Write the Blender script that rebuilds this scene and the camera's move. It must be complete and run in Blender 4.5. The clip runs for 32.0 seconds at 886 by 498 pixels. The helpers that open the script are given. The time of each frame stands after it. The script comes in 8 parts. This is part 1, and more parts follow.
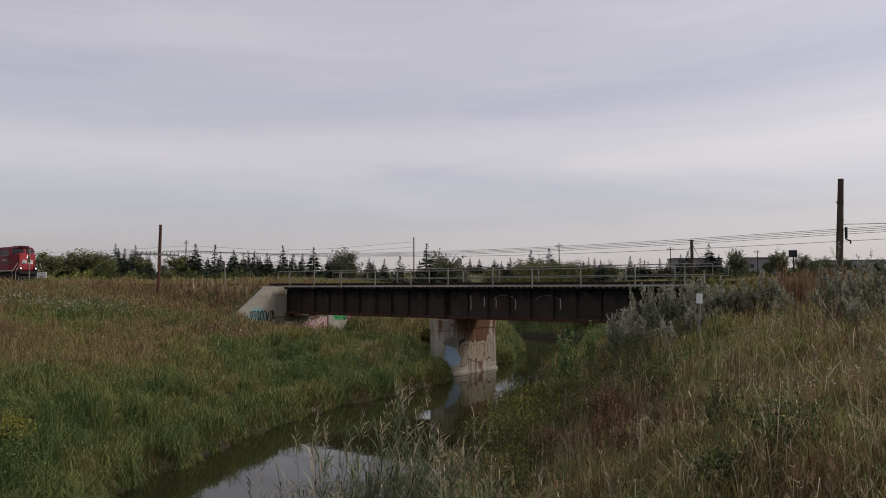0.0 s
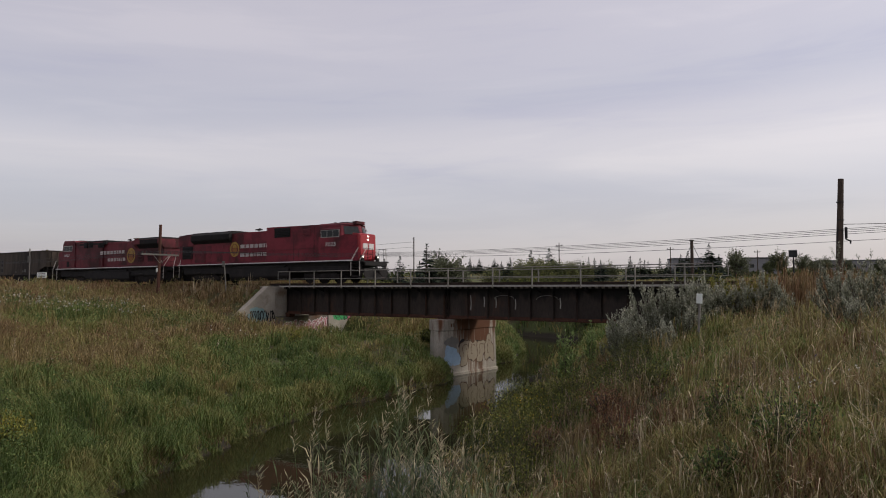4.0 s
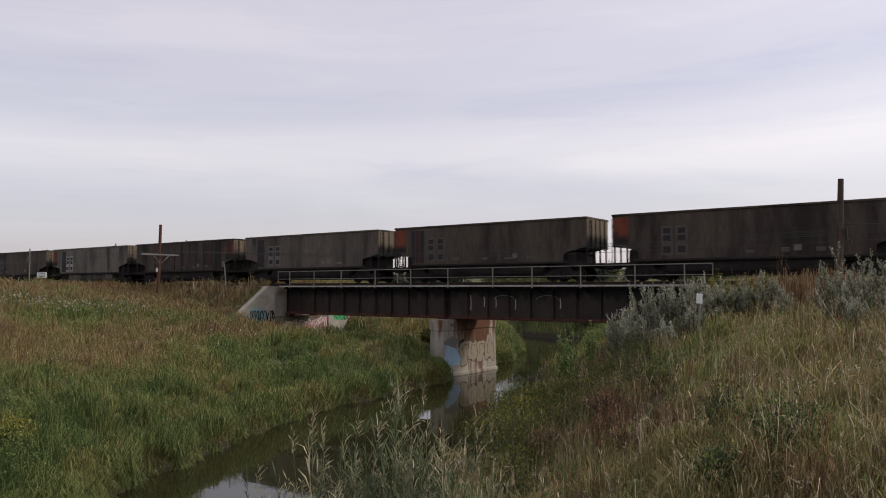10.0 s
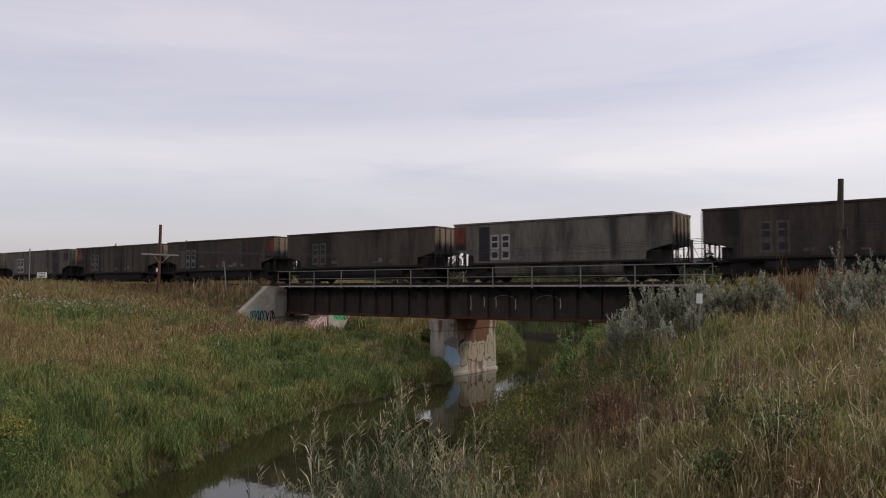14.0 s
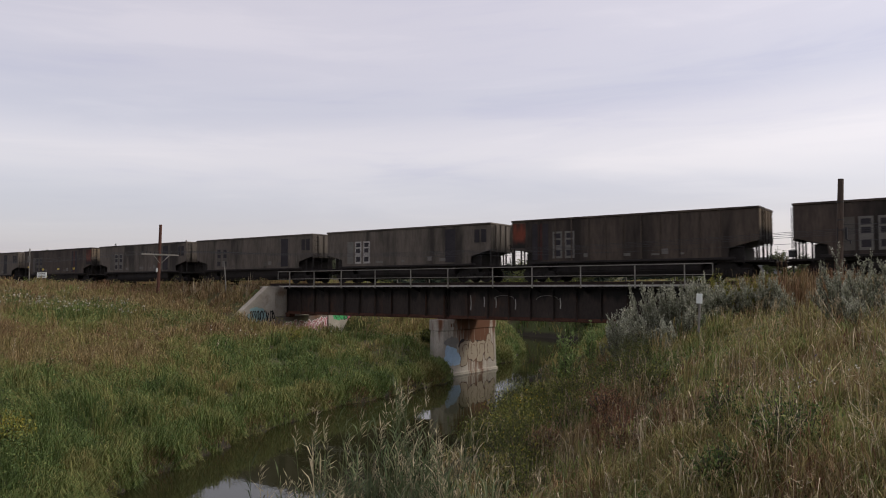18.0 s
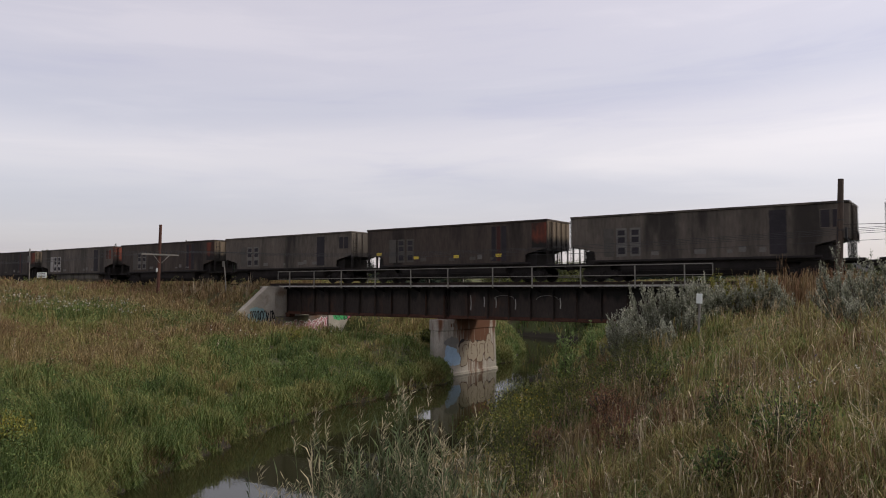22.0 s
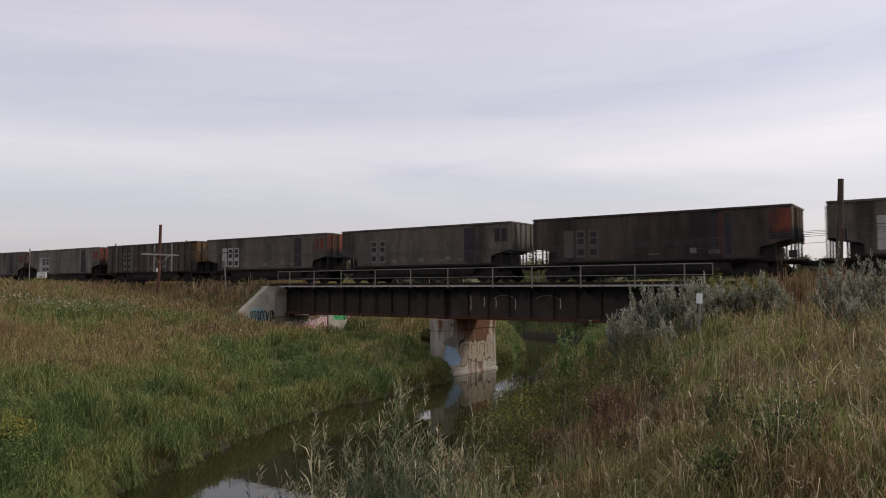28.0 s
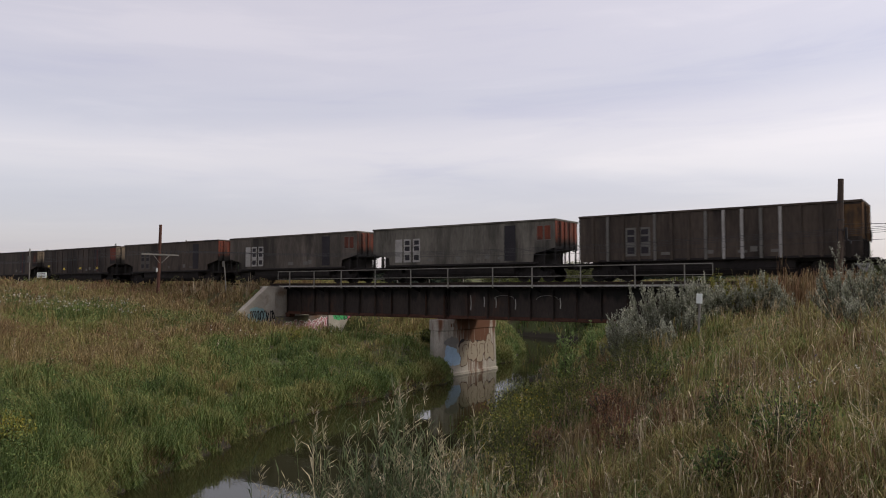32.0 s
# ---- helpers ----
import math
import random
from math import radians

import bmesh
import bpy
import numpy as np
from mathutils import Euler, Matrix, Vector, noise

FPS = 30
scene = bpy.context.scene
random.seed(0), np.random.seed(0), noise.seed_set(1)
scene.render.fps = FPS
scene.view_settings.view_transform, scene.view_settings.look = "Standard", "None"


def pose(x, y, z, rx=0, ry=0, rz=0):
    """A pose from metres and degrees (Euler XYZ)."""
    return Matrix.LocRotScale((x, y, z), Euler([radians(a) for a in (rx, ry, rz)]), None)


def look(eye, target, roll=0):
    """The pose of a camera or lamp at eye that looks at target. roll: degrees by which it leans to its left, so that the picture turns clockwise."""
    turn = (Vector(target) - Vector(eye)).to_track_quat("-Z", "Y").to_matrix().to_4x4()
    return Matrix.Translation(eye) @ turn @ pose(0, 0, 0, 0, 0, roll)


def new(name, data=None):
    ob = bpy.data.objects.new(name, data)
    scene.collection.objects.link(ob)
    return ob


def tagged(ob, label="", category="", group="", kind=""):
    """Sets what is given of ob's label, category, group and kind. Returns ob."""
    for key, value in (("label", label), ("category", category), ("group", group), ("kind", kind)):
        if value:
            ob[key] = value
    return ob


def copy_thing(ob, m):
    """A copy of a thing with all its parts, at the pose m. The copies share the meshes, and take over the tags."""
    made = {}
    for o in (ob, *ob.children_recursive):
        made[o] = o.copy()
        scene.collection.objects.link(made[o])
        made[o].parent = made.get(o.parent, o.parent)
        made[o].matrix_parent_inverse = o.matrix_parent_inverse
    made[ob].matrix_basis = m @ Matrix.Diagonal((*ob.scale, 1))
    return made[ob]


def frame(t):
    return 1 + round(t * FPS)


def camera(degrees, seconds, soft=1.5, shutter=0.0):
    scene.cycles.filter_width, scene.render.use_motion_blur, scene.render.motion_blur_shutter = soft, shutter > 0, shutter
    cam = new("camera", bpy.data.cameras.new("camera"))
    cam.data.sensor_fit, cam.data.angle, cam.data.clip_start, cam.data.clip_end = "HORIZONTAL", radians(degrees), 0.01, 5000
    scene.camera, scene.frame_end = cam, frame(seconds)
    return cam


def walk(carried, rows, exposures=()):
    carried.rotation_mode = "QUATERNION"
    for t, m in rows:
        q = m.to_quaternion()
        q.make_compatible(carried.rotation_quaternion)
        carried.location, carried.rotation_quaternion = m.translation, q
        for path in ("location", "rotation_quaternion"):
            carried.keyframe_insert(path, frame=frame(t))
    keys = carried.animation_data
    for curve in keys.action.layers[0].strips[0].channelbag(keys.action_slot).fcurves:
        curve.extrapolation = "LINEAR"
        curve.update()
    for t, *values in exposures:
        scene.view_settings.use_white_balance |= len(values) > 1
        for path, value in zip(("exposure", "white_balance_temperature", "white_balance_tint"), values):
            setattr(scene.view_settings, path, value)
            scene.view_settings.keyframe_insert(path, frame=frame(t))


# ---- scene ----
cam = camera(62.6, 32.0, soft=1.0, shutter=0.2)
EYE = (0.0, -41.5, 5.78)
# heading: 54.1 degrees to the right of the track's far direction, tilted up 3.1 degrees
STAND = look(EYE, (EYE[0] - 0.5858 * 100, EYE[1] + 0.8088 * 100, EYE[2] + 5.427))
walk(cam, [(0.0, STAND), (32.0, STAND)], [(0.0, -0.25), (3.0, -0.24), (6.0, 0.02), (9.0, 0.08), (19.0, 0.04), (32.0, 0.05)])

# ---- light ----
world = bpy.data.worlds.new("overcast_sky")
scene.world = world
world.use_nodes = True
SUN_DIR = Vector((0.62, 0.42, 0.62)).normalized()


def build_sky():
    nt = world.node_tree
    n = nt.nodes
    n.clear()
    out = n.new("ShaderNodeOutputWorld")
    sky = n.new("ShaderNodeTexSky")
    sky.sky_type = "NISHITA"
    sky.sun_disc = False
    sky.sun_elevation = math.asin(SUN_DIR.z)
    sky.sun_rotation = math.atan2(SUN_DIR.x, SUN_DIR.y)
    sky.air_density, sky.dust_density = 1.0, 3.0
    bg_sky = n.new("ShaderNodeBackground")
    bg_sky.inputs["Strength"].default_value = 0.05
    nt.links.new(sky.outputs[0], bg_sky.inputs["Color"])
    # the cloud sheet: layers stretched flat, thin streaks in two sizes
    tc = n.new("ShaderNodeTexCoord")
    turn = n.new("ShaderNodeMapping")
    turn.inputs["Rotation"].default_value = (0, radians(2.5), radians(-36))
    nt.links.new(tc.outputs["Generated"], turn.inputs["Vector"])
    cols = []
    for sc, det, rough, dist in (((1.1, 1.1, 9.0), 4, 0.5, 0.5), ((3.0, 3.0, 24.0), 6, 0.6, 0.8)):
        mp = n.new("ShaderNodeMapping")
        mp.inputs["Scale"].default_value = sc
        nt.links.new(turn.outputs[0], mp.inputs["Vector"])
        nz = n.new("ShaderNodeTexNoise")
        nz.inputs["Scale"].default_value = 1.0
        nz.inputs["Detail"].default_value = det
        nz.inputs["Roughness"].default_value = rough
        nz.inputs["Distortion"].default_value = dist
        nt.links.new(mp.outputs[0], nz.inputs["Vector"])
        cols.append(nz.outputs["Fac"])
    mix = n.new("ShaderNodeMath")
    mix.operation = "MULTIPLY_ADD"
    mix.inputs[1].default_value = 0.35
    nt.links.new(cols[1], mix.inputs[0])
    half = n.new("ShaderNodeMath")
    half.operation = "MULTIPLY"
    half.inputs[1].default_value = 0.65
    nt.links.new(cols[0], half.inputs[0])
    nt.links.new(half.outputs[0], mix.inputs[2])
    ramp = n.new("ShaderNodeValToRGB")
    ramp.color_ramp.interpolation = "EASE"
    e = ramp.color_ramp.elements
    e[0].position, e[0].color = 0.37, (0.9, 0.892, 0.94, 1)
    e[1].position, e[1].color = 0.63, (1.1, 1.078, 1.045, 1)
    m = e.new(0.5)
    m.color = (1.005, 0.992, 0.985, 1)
    nt.links.new(mix.outputs[0], ramp.inputs[0])
    # layers of cloud by height over the horizon, their edges drifting
    sep = n.new("ShaderNodeSeparateXYZ")
    nt.links.new(turn.outputs[0], sep.inputs[0])
    drift = n.new("ShaderNodeMath")
    drift.operation = "MULTIPLY_ADD"
    drift.inputs[1].default_value = 0.10
    nt.links.new(cols[0], drift.inputs[0])
    nt.links.new(sep.outputs["Z"], drift.inputs[2])
    layers = n.new("ShaderNodeValToRGB")
    layers.color_ramp.interpolation = "B_SPLINE"
    e = layers.color_ramp.elements
    e[0].position, e[0].color = 0.03, (0.56, 0.525, 0.55, 1)
    e[1].position, e[1].color = 0.62, (0.65, 0.595, 0.63, 1)
    for at, c in ((0.10, (0.565, 0.525, 0.555)), (0.16, (0.56, 0.52, 0.56)), (0.205, (0.515, 0.495, 0.558)), (0.25, (0.75, 0.683, 0.69)), (0.285, (0.65, 0.598, 0.632)), (0.31, (0.56, 0.53, 0.588)), (0.36, (0.61, 0.565, 0.613)), (0.43, (0.64, 0.588, 0.632))):
        q = e.new(at)
        q.color = (*c, 1)
    nt.links.new(drift.outputs[0], layers.inputs[0])
    both = n.new("ShaderNodeMix")
    both.data_type, both.blend_type = "RGBA", "MULTIPLY"
    both.inputs["Factor"].default_value = 1.0
    nt.links.new(layers.outputs[0], both.inputs["A"])
    nt.links.new(ramp.outputs[0], both.inputs["B"])
    # brighter towards the hidden sun
    dot = n.new("ShaderNodeVectorMath")
    dot.operation = "DOT_PRODUCT"
    nt.links.new(tc.outputs["Generated"], dot.inputs[0])
    dot.inputs[1].default_value = (SUN_DIR.x, SUN_DIR.y, 0)
    glow = n.new("ShaderNodeMath")
    glow.operation = "MULTIPLY_ADD"
    nt.links.new(dot.outputs["Value"], glow.inputs[0])
    glow.inputs[1].default_value, glow.inputs[2].default_value = 0.12, 0.87
    bg_cloud = n.new("ShaderNodeBackground")
    nt.links.new(glow.outputs[0], bg_cloud.inputs["Strength"])
    nt.links.new(both.outputs["Result"], bg_cloud.inputs["Color"])
    add = n.new("ShaderNodeAddShader")
    nt.links.new(bg_sky.outputs[0], add.inputs[0])
    nt.links.new(bg_cloud.outputs[0], add.inputs[1])
    nt.links.new(add.outputs[0], out.inputs["Surface"])


build_sky()
sun = new("sun", bpy.data.lights.new("sun", "SUN"))
sun.data.energy, sun.data.angle, sun.data.color = 1.85, radians(16), (1.0, 0.95, 0.88)
sun.matrix_world = look((0, 0, 60), Vector((0, 0, 60)) - SUN_DIR)


# ---- materials ----
def mat(name, a, b, rough=0.8, metal=0.0, size=1.5, fine=30.0, bump=0.25, stretch=(1, 1, 1), third=None, third_at=0.62, spec=0.3, vary=0.0):
    """A surface of two colours mixed at two sizes; third: patches of rust, dirt or fading on top."""
    m = bpy.data.materials.new(name)
    m.use_nodes = True
    nt = m.node_tree
    n, k = nt.nodes, nt.links
    bsdf = n["Principled BSDF"]
    tc = n.new("ShaderNodeTexCoord")
    oi = n.new("ShaderNodeObjectInfo")
    shift = n.new("ShaderNodeVectorMath")
    shift.operation = "MULTIPLY_ADD"
    k.new(oi.outputs["Random"], shift.inputs[0])
    shift.inputs[1].default_value = (37, 53, 19)
    k.new(tc.outputs["Object"], shift.inputs[2])
    mp = n.new("ShaderNodeMapping")
    mp.inputs["Scale"].default_value = stretch
    k.new(shift.outputs[0], mp.inputs[0])

    def noise_node(scale, detail=5):
        nz = n.new("ShaderNodeTexNoise")
        nz.inputs["Scale"].default_value = scale
        nz.inputs["Detail"].default_value = detail
        nz.inputs["Roughness"].default_value = 0.62
        k.new(mp.outputs[0], nz.inputs["Vector"])
        return nz.outputs["Fac"]

    big, small = noise_node(size), noise_node(fine)
    mixf = n.new("ShaderNodeMath")
    mixf.operation = "MULTIPLY_ADD"
    mixf.inputs[1].default_value = 0.45
    k.new(small, mixf.inputs[0])
    sc = n.new("ShaderNodeMath")
    sc.operation = "MULTIPLY"
    sc.inputs[1].default_value = 0.55
    k.new(big, sc.inputs[0])
    k.new(sc.outputs[0], mixf.inputs[2])
    ramp = n.new("ShaderNodeValToRGB")
    ramp.color_ramp.elements[0].position, ramp.color_ramp.elements[0].color = 0.36, (*a, 1)
    ramp.color_ramp.elements[1].position, ramp.color_ramp.elements[1].color = 0.64, (*b, 1)
    k.new(mixf.outputs[0], ramp.inputs[0])
    col = ramp.outputs[0]
    if third:
        pat = noise_node(size * 0.6, 8)
        pr = n.new("ShaderNodeValToRGB")
        pr.color_ramp.elements[0].position, pr.color_ramp.elements[1].position = third_at - 0.07, third_at + 0.07
        k.new(pat, pr.inputs[0])
        mx = n.new("ShaderNodeMix")
        mx.data_type = "RGBA"
        k.new(pr.outputs[0], mx.inputs["Factor"])
        k.new(col, mx.inputs["A"])
        mx.inputs["B"].default_value = (*third, 1)
        col = mx.outputs["Result"]
    if vary:
        hv = n.new("ShaderNodeHueSaturation")
        mr = n.new("ShaderNodeMapRange")
        mr.inputs["To Min"].default_value, mr.inputs["To Max"].default_value = 1 - vary, 1 + vary
        k.new(oi.outputs["Random"], mr.inputs["Value"])
        k.new(mr.outputs[0], hv.inputs["Value"])
        k.new(col, hv.inputs["Color"])
        col = hv.outputs[0]
    k.new(col, bsdf.inputs["Base Color"])
    bsdf.inputs["Roughness"].default_value = rough
    bsdf.inputs["Metallic"].default_value = metal
    bsdf.inputs["Specular IOR Level"].default_value = spec
    if bump:
        bp = n.new("ShaderNodeBump")
        bp.inputs["Strength"].default_value = bump
        bp.inputs["Distance"].default_value = 0.02
        k.new(mixf.outputs[0], bp.inputs["Height"])
        k.new(bp.outputs[0], bsdf.inputs["Normal"])
    return m


def foliage(name, stops, rough=0.75, thin=0.25, spread=0.08):
    """Leaves and blades: colour by dryness, and on shrubs by painted inner shade, with a chance shift for each blade.
    """
    m = bpy.data.materials.new(name)
    m.use_nodes = True
    nt = m.node_tree
    n, k = nt.nodes, nt.links
    bsdf = n["Principled BSDF"]
    at = n.new("ShaderNodeAttribute")
    at.attribute_name = "tone"
    geo = n.new("ShaderNodeNewGeometry")
    oi = n.new("ShaderNodeObjectInfo")
    add = n.new("ShaderNodeMath")
    add.operation = "MULTIPLY_ADD"
    k.new(geo.outputs["Random Per Island"], add.inputs[0])
    add.inputs[1].default_value = spread * 2
    k.new(at.outputs["Fac"], add.inputs[2])
    sub = n.new("ShaderNodeMath")
    sub.operation = "SUBTRACT"
    k.new(add.outputs[0], sub.inputs[0])
    sub.inputs[1].default_value = spread
    ramp = n.new("ShaderNodeValToRGB")
    e = ramp.color_ramp.elements
    e[0].position, e[0].color = stops[0][0], (*stops[0][1], 1)
    e[1].position, e[1].color = stops[-1][0], (*stops[-1][1], 1)
    for p, c in stops[1:-1]:
        q = e.new(p)
        q.color = (*c, 1)
    k.new(sub.outputs[0], ramp.inputs[0])
    hv = n.new("ShaderNodeHueSaturation")
    mr = n.new("ShaderNodeMapRange")
    mr.inputs["To Min"].default_value, mr.inputs["To Max"].default_value = 0.56, 1.64
    wn = n.new("ShaderNodeTexWhiteNoise")
    wn.noise_dimensions = "1D"
    k.new(geo.outputs["Random Per Island"], wn.inputs["W"])
    k.new(wn.outputs["Value"], mr.inputs["Value"])
    k.new(mr.outputs[0], hv.inputs["Value"])
    k.new(ramp.outputs[0], hv.inputs["Color"])
    k.new(hv.outputs[0], bsdf.inputs["Base Color"])
    bsdf.inputs["Roughness"].default_value = rough
    bsdf.inputs["Specular IOR Level"].default_value = 0.2
    tr = n.new("ShaderNodeBsdfTranslucent")
    k.new(hv.outputs[0], tr.inputs["Color"])
    mx = n.new("ShaderNodeMixShader")
    mx.inputs[0].default_value = thin
    k.new(bsdf.outputs[0], mx.inputs[1])
    k.new(tr.outputs[0], mx.inputs[2])
    k.new(mx.outputs[0], n["Material Output"].inputs["Surface"])
    return m


M = {}
M["soil"] = mat("soil", (0.04, 0.034, 0.02), (0.085, 0.075, 0.035), 0.95, size=0.4, fine=9, bump=0.6, third=(0.07, 0.085, 0.028), third_at=0.5)
M["mud"] = mat("mud", (0.06, 0.05, 0.035), (0.13, 0.11, 0.08), 0.7, size=1, fine=12, bump=0.6)
M["ballast"] = mat("ballast", (0.09, 0.08, 0.075), (0.24, 0.22, 0.2), 0.95, size=2, fine=26, bump=1.0)
M["steel"] = mat("girder_steel", (0.02, 0.0145, 0.0125), (0.047, 0.034, 0.028), 0.65, 0.1, size=0.8, fine=8, stretch=(1, 1, 0.35), third=(0.075, 0.034, 0.02), third_at=0.58)
M["rust"] = mat("rusty_steel", (0.03, 0.013, 0.009), (0.085, 0.034, 0.018), 0.8, 0.1, size=1.2, fine=14, stretch=(1, 1, 0.4))
M["galv"] = mat("galvanised_rail", (0.16, 0.15, 0.13), (0.3, 0.28, 0.25), 0.55, 0.5, size=2, fine=22)
M["kerb"] = mat("worn_walkway_edge", (0.25, 0.24, 0.22), (0.45, 0.43, 0.4), 0.7, size=1, fine=18)
M["tie"] = mat("creosoted_timber", (0.012, 0.01, 0.008), (0.035, 0.028, 0.022), 0.9, size=2, fine=30, stretch=(1, 0.2, 1))
M["railhead"] = mat("rail_steel", (0.025, 0.018, 0.015), (0.06, 0.042, 0.032), 0.6, 0.5, size=3, fine=30)
M["concrete"] = mat("weathered_concrete", (0.22, 0.2, 0.165), (0.42, 0.385, 0.325), 0.9, size=0.7, fine=12, bump=0.35, third=(0.17, 0.1, 0.06), third_at=0.63)
# darker copy of the concrete: shade under the deck in its colour, plus stains
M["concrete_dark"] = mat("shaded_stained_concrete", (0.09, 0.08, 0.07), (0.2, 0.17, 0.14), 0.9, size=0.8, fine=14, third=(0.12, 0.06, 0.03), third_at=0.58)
M["pole_wood"] = mat("weathered_pole_wood", (0.035, 0.025, 0.02), (0.09, 0.065, 0.05), 0.9, size=2, fine=30, stretch=(3, 3, 0.25))
M["pole_red"] = mat("reddish_pole_wood", (0.05, 0.022, 0.016), (0.11, 0.05, 0.035), 0.9, size=2, fine=30, stretch=(3, 3, 0.25))
M["sign_white"] = mat("faded_white_sign", (0.66, 0.7, 0.66), (0.8, 0.82, 0.79), 0.6, size=3, fine=40, bump=0.05)
M["wire"] = mat("dark_wire", (0.02, 0.02, 0.022), (0.04, 0.04, 0.042), 0.6, 0.3)
M["red"] = mat("loco_red_paint", (0.145, 0.0165, 0.027), (0.205, 0.027, 0.04), 0.55, size=0.5, fine=10, bump=0.06, third=(0.06, 0.012, 0.015), third_at=0.54, spec=0.2)
M["red_bright"] = mat("loco_nose_red", (0.26, 0.014, 0.022), (0.34, 0.02, 0.028), 0.4, size=0.6, fine=10, bump=0.05, spec=0.4)
M["red_dusty"] = mat("dusty_loco_red", (0.115, 0.02, 0.028), (0.165, 0.032, 0.042), 0.6, size=0.5, fine=10, bump=0.06, third=(0.05, 0.014, 0.015), third_at=0.53, spec=0.2)
M["black"] = mat("grimy_black", (0.01, 0.0095, 0.0095), (0.026, 0.023, 0.022), 0.85, 0.0, size=1.5, fine=16)
M["grille"] = mat("dark_grille", (0.006, 0.006, 0.007), (0.018, 0.016, 0.016), 0.8, 0.2, size=3, fine=40)
M["red_grille"] = mat("sooty_red_grille", (0.03, 0.008, 0.01), (0.055, 0.014, 0.017), 0.8, 0.1, size=3, fine=30)
M["under"] = mat("undercarriage_grime", (0.011, 0.0095, 0.009), (0.032, 0.027, 0.025), 0.85, 0.1, size=1.5, fine=18)
M["white"] = mat("worn_white_paint", (0.5, 0.47, 0.45), (0.72, 0.7, 0.68), 0.6, size=2, fine=25, bump=0.05)
M["gold"] = mat("faded_gold_paint", (0.24, 0.13, 0.025), (0.38, 0.23, 0.05), 0.6, size=2, fine=20, bump=0.05)
M["gold_dark"] = mat("dull_gold_paint", (0.2, 0.07, 0.02), (0.3, 0.13, 0.03), 0.6, size=3, fine=20, bump=0.05)
M["worn_white"] = mat("worn_white_lettering", (0.3, 0.26, 0.25), (0.5, 0.45, 0.43), 0.7, size=3, fine=20, bump=0.05)
M["handrail"] = mat("handrail_paint", (0.5, 0.46, 0.42), (0.65, 0.6, 0.56), 0.5)
M["headlight"] = bpy.data.materials.new("lit_headlight")
M["headlight"].use_nodes = True
M["headlight"].node_tree.nodes["Principled BSDF"].inputs["Emission Color"].default_value = (1, 0.93, 0.8, 1)
M["headlight"].node_tree.nodes["Principled BSDF"].inputs["Emission Strength"].default_value = 2.2
M["cab_glass"] = mat("cab_window_glass", (0.012, 0.014, 0.015), (0.03, 0.033, 0.034), 0.3, 0.0, size=2, fine=4, bump=0.0, spec=0.25)
M["win_frame"] = mat("bare_window_frame", (0.3, 0.28, 0.26), (0.42, 0.4, 0.38), 0.5, 0.4)
for key, a, b in (("car_grey", (0.053, 0.044, 0.036), (0.09, 0.075, 0.061)), ("car_brown", (0.035, 0.026, 0.02), (0.061, 0.046, 0.035)),
                  ("car_dark", (0.028, 0.021, 0.017), (0.05, 0.037, 0.029)), ("car_light", (0.07, 0.063, 0.052), (0.115, 0.104, 0.086))):
    M[key] = mat(key + "_grimy_paint", tuple(v * 1.0 for v in a), tuple(v * 1.5 for v in b), 0.75, size=0.9, fine=9, bump=0.12, stretch=(1, 1, 0.18), third=tuple(v * 0.5 for v in a), third_at=0.56)
M["car_red"] = mat("oxide_red_end", (0.11, 0.027, 0.015), (0.185, 0.046, 0.024), 0.8, size=1.6, fine=10, stretch=(1, 1, 0.3), third=(0.04, 0.022, 0.016), third_at=0.53)
M["car_tan"] = mat("faded_tan_end", (0.1, 0.075, 0.05), (0.17, 0.13, 0.09), 0.8, size=1.2, fine=10, stretch=(1, 1, 0.3))
M["car_yellow"] = mat("faded_yellow_end", (0.12, 0.06, 0.022), (0.21, 0.11, 0.035), 0.8, size=1.6, fine=10, stretch=(1, 1, 0.3), third=(0.04, 0.027, 0.018), third_at=0.5)
M["stripe"] = mat("dark_door_strip", (0.014, 0.012, 0.015), (0.03, 0.026, 0.03), 0.75, size=1, fine=12)
M["stripe_red"] = mat("dark_red_strip", (0.036, 0.012, 0.011), (0.065, 0.02, 0.016), 0.75, size=1, fine=12)
M["mark_white"] = mat("grimy_white_mark", (0.24, 0.23, 0.21), (0.38, 0.36, 0.34), 0.7, size=2, fine=12, bump=0.05)
M["mark_grey"] = mat("faded_grey_mark", (0.1, 0.095, 0.085), (0.15, 0.14, 0.125), 0.75, size=2, fine=12, bump=0.05)
M["mark_faint"] = mat("ghosted_mark", (0.06, 0.055, 0.046), (0.09, 0.08, 0.07), 0.75, size=2, fine=12, bump=0.05)
M["tag_yellow"] = mat("yellow_reflector", (0.5, 0.36, 0.04), (0.65, 0.5, 0.06), 0.5, size=3, fine=20)
M["coal"] = mat("coal_load", (0.006, 0.006, 0.007), (0.022, 0.021, 0.02), 0.6, size=2, fine=14, bump=1.0)
GREENS = ((0.0, (0.043, 0.068, 0.025)), (0.18, (0.106, 0.157, 0.047)), (0.36, (0.195, 0.195, 0.068)), (0.52, (0.23, 0.185, 0.075)), (0.68, (0.255, 0.188, 0.1)), (0.84, (0.188, 0.114, 0.06)), (1.0, (0.138, 0.065, 0.042)))
M["grass"] = foliage("meadow_grass", GREENS)
M["dry"] = foliage("dry_stalks", ((0.0, (0.15, 0.12, 0.065)), (0.5, (0.32, 0.26, 0.155)), (1.0, (0.48, 0.41, 0.3))), thin=0.15)
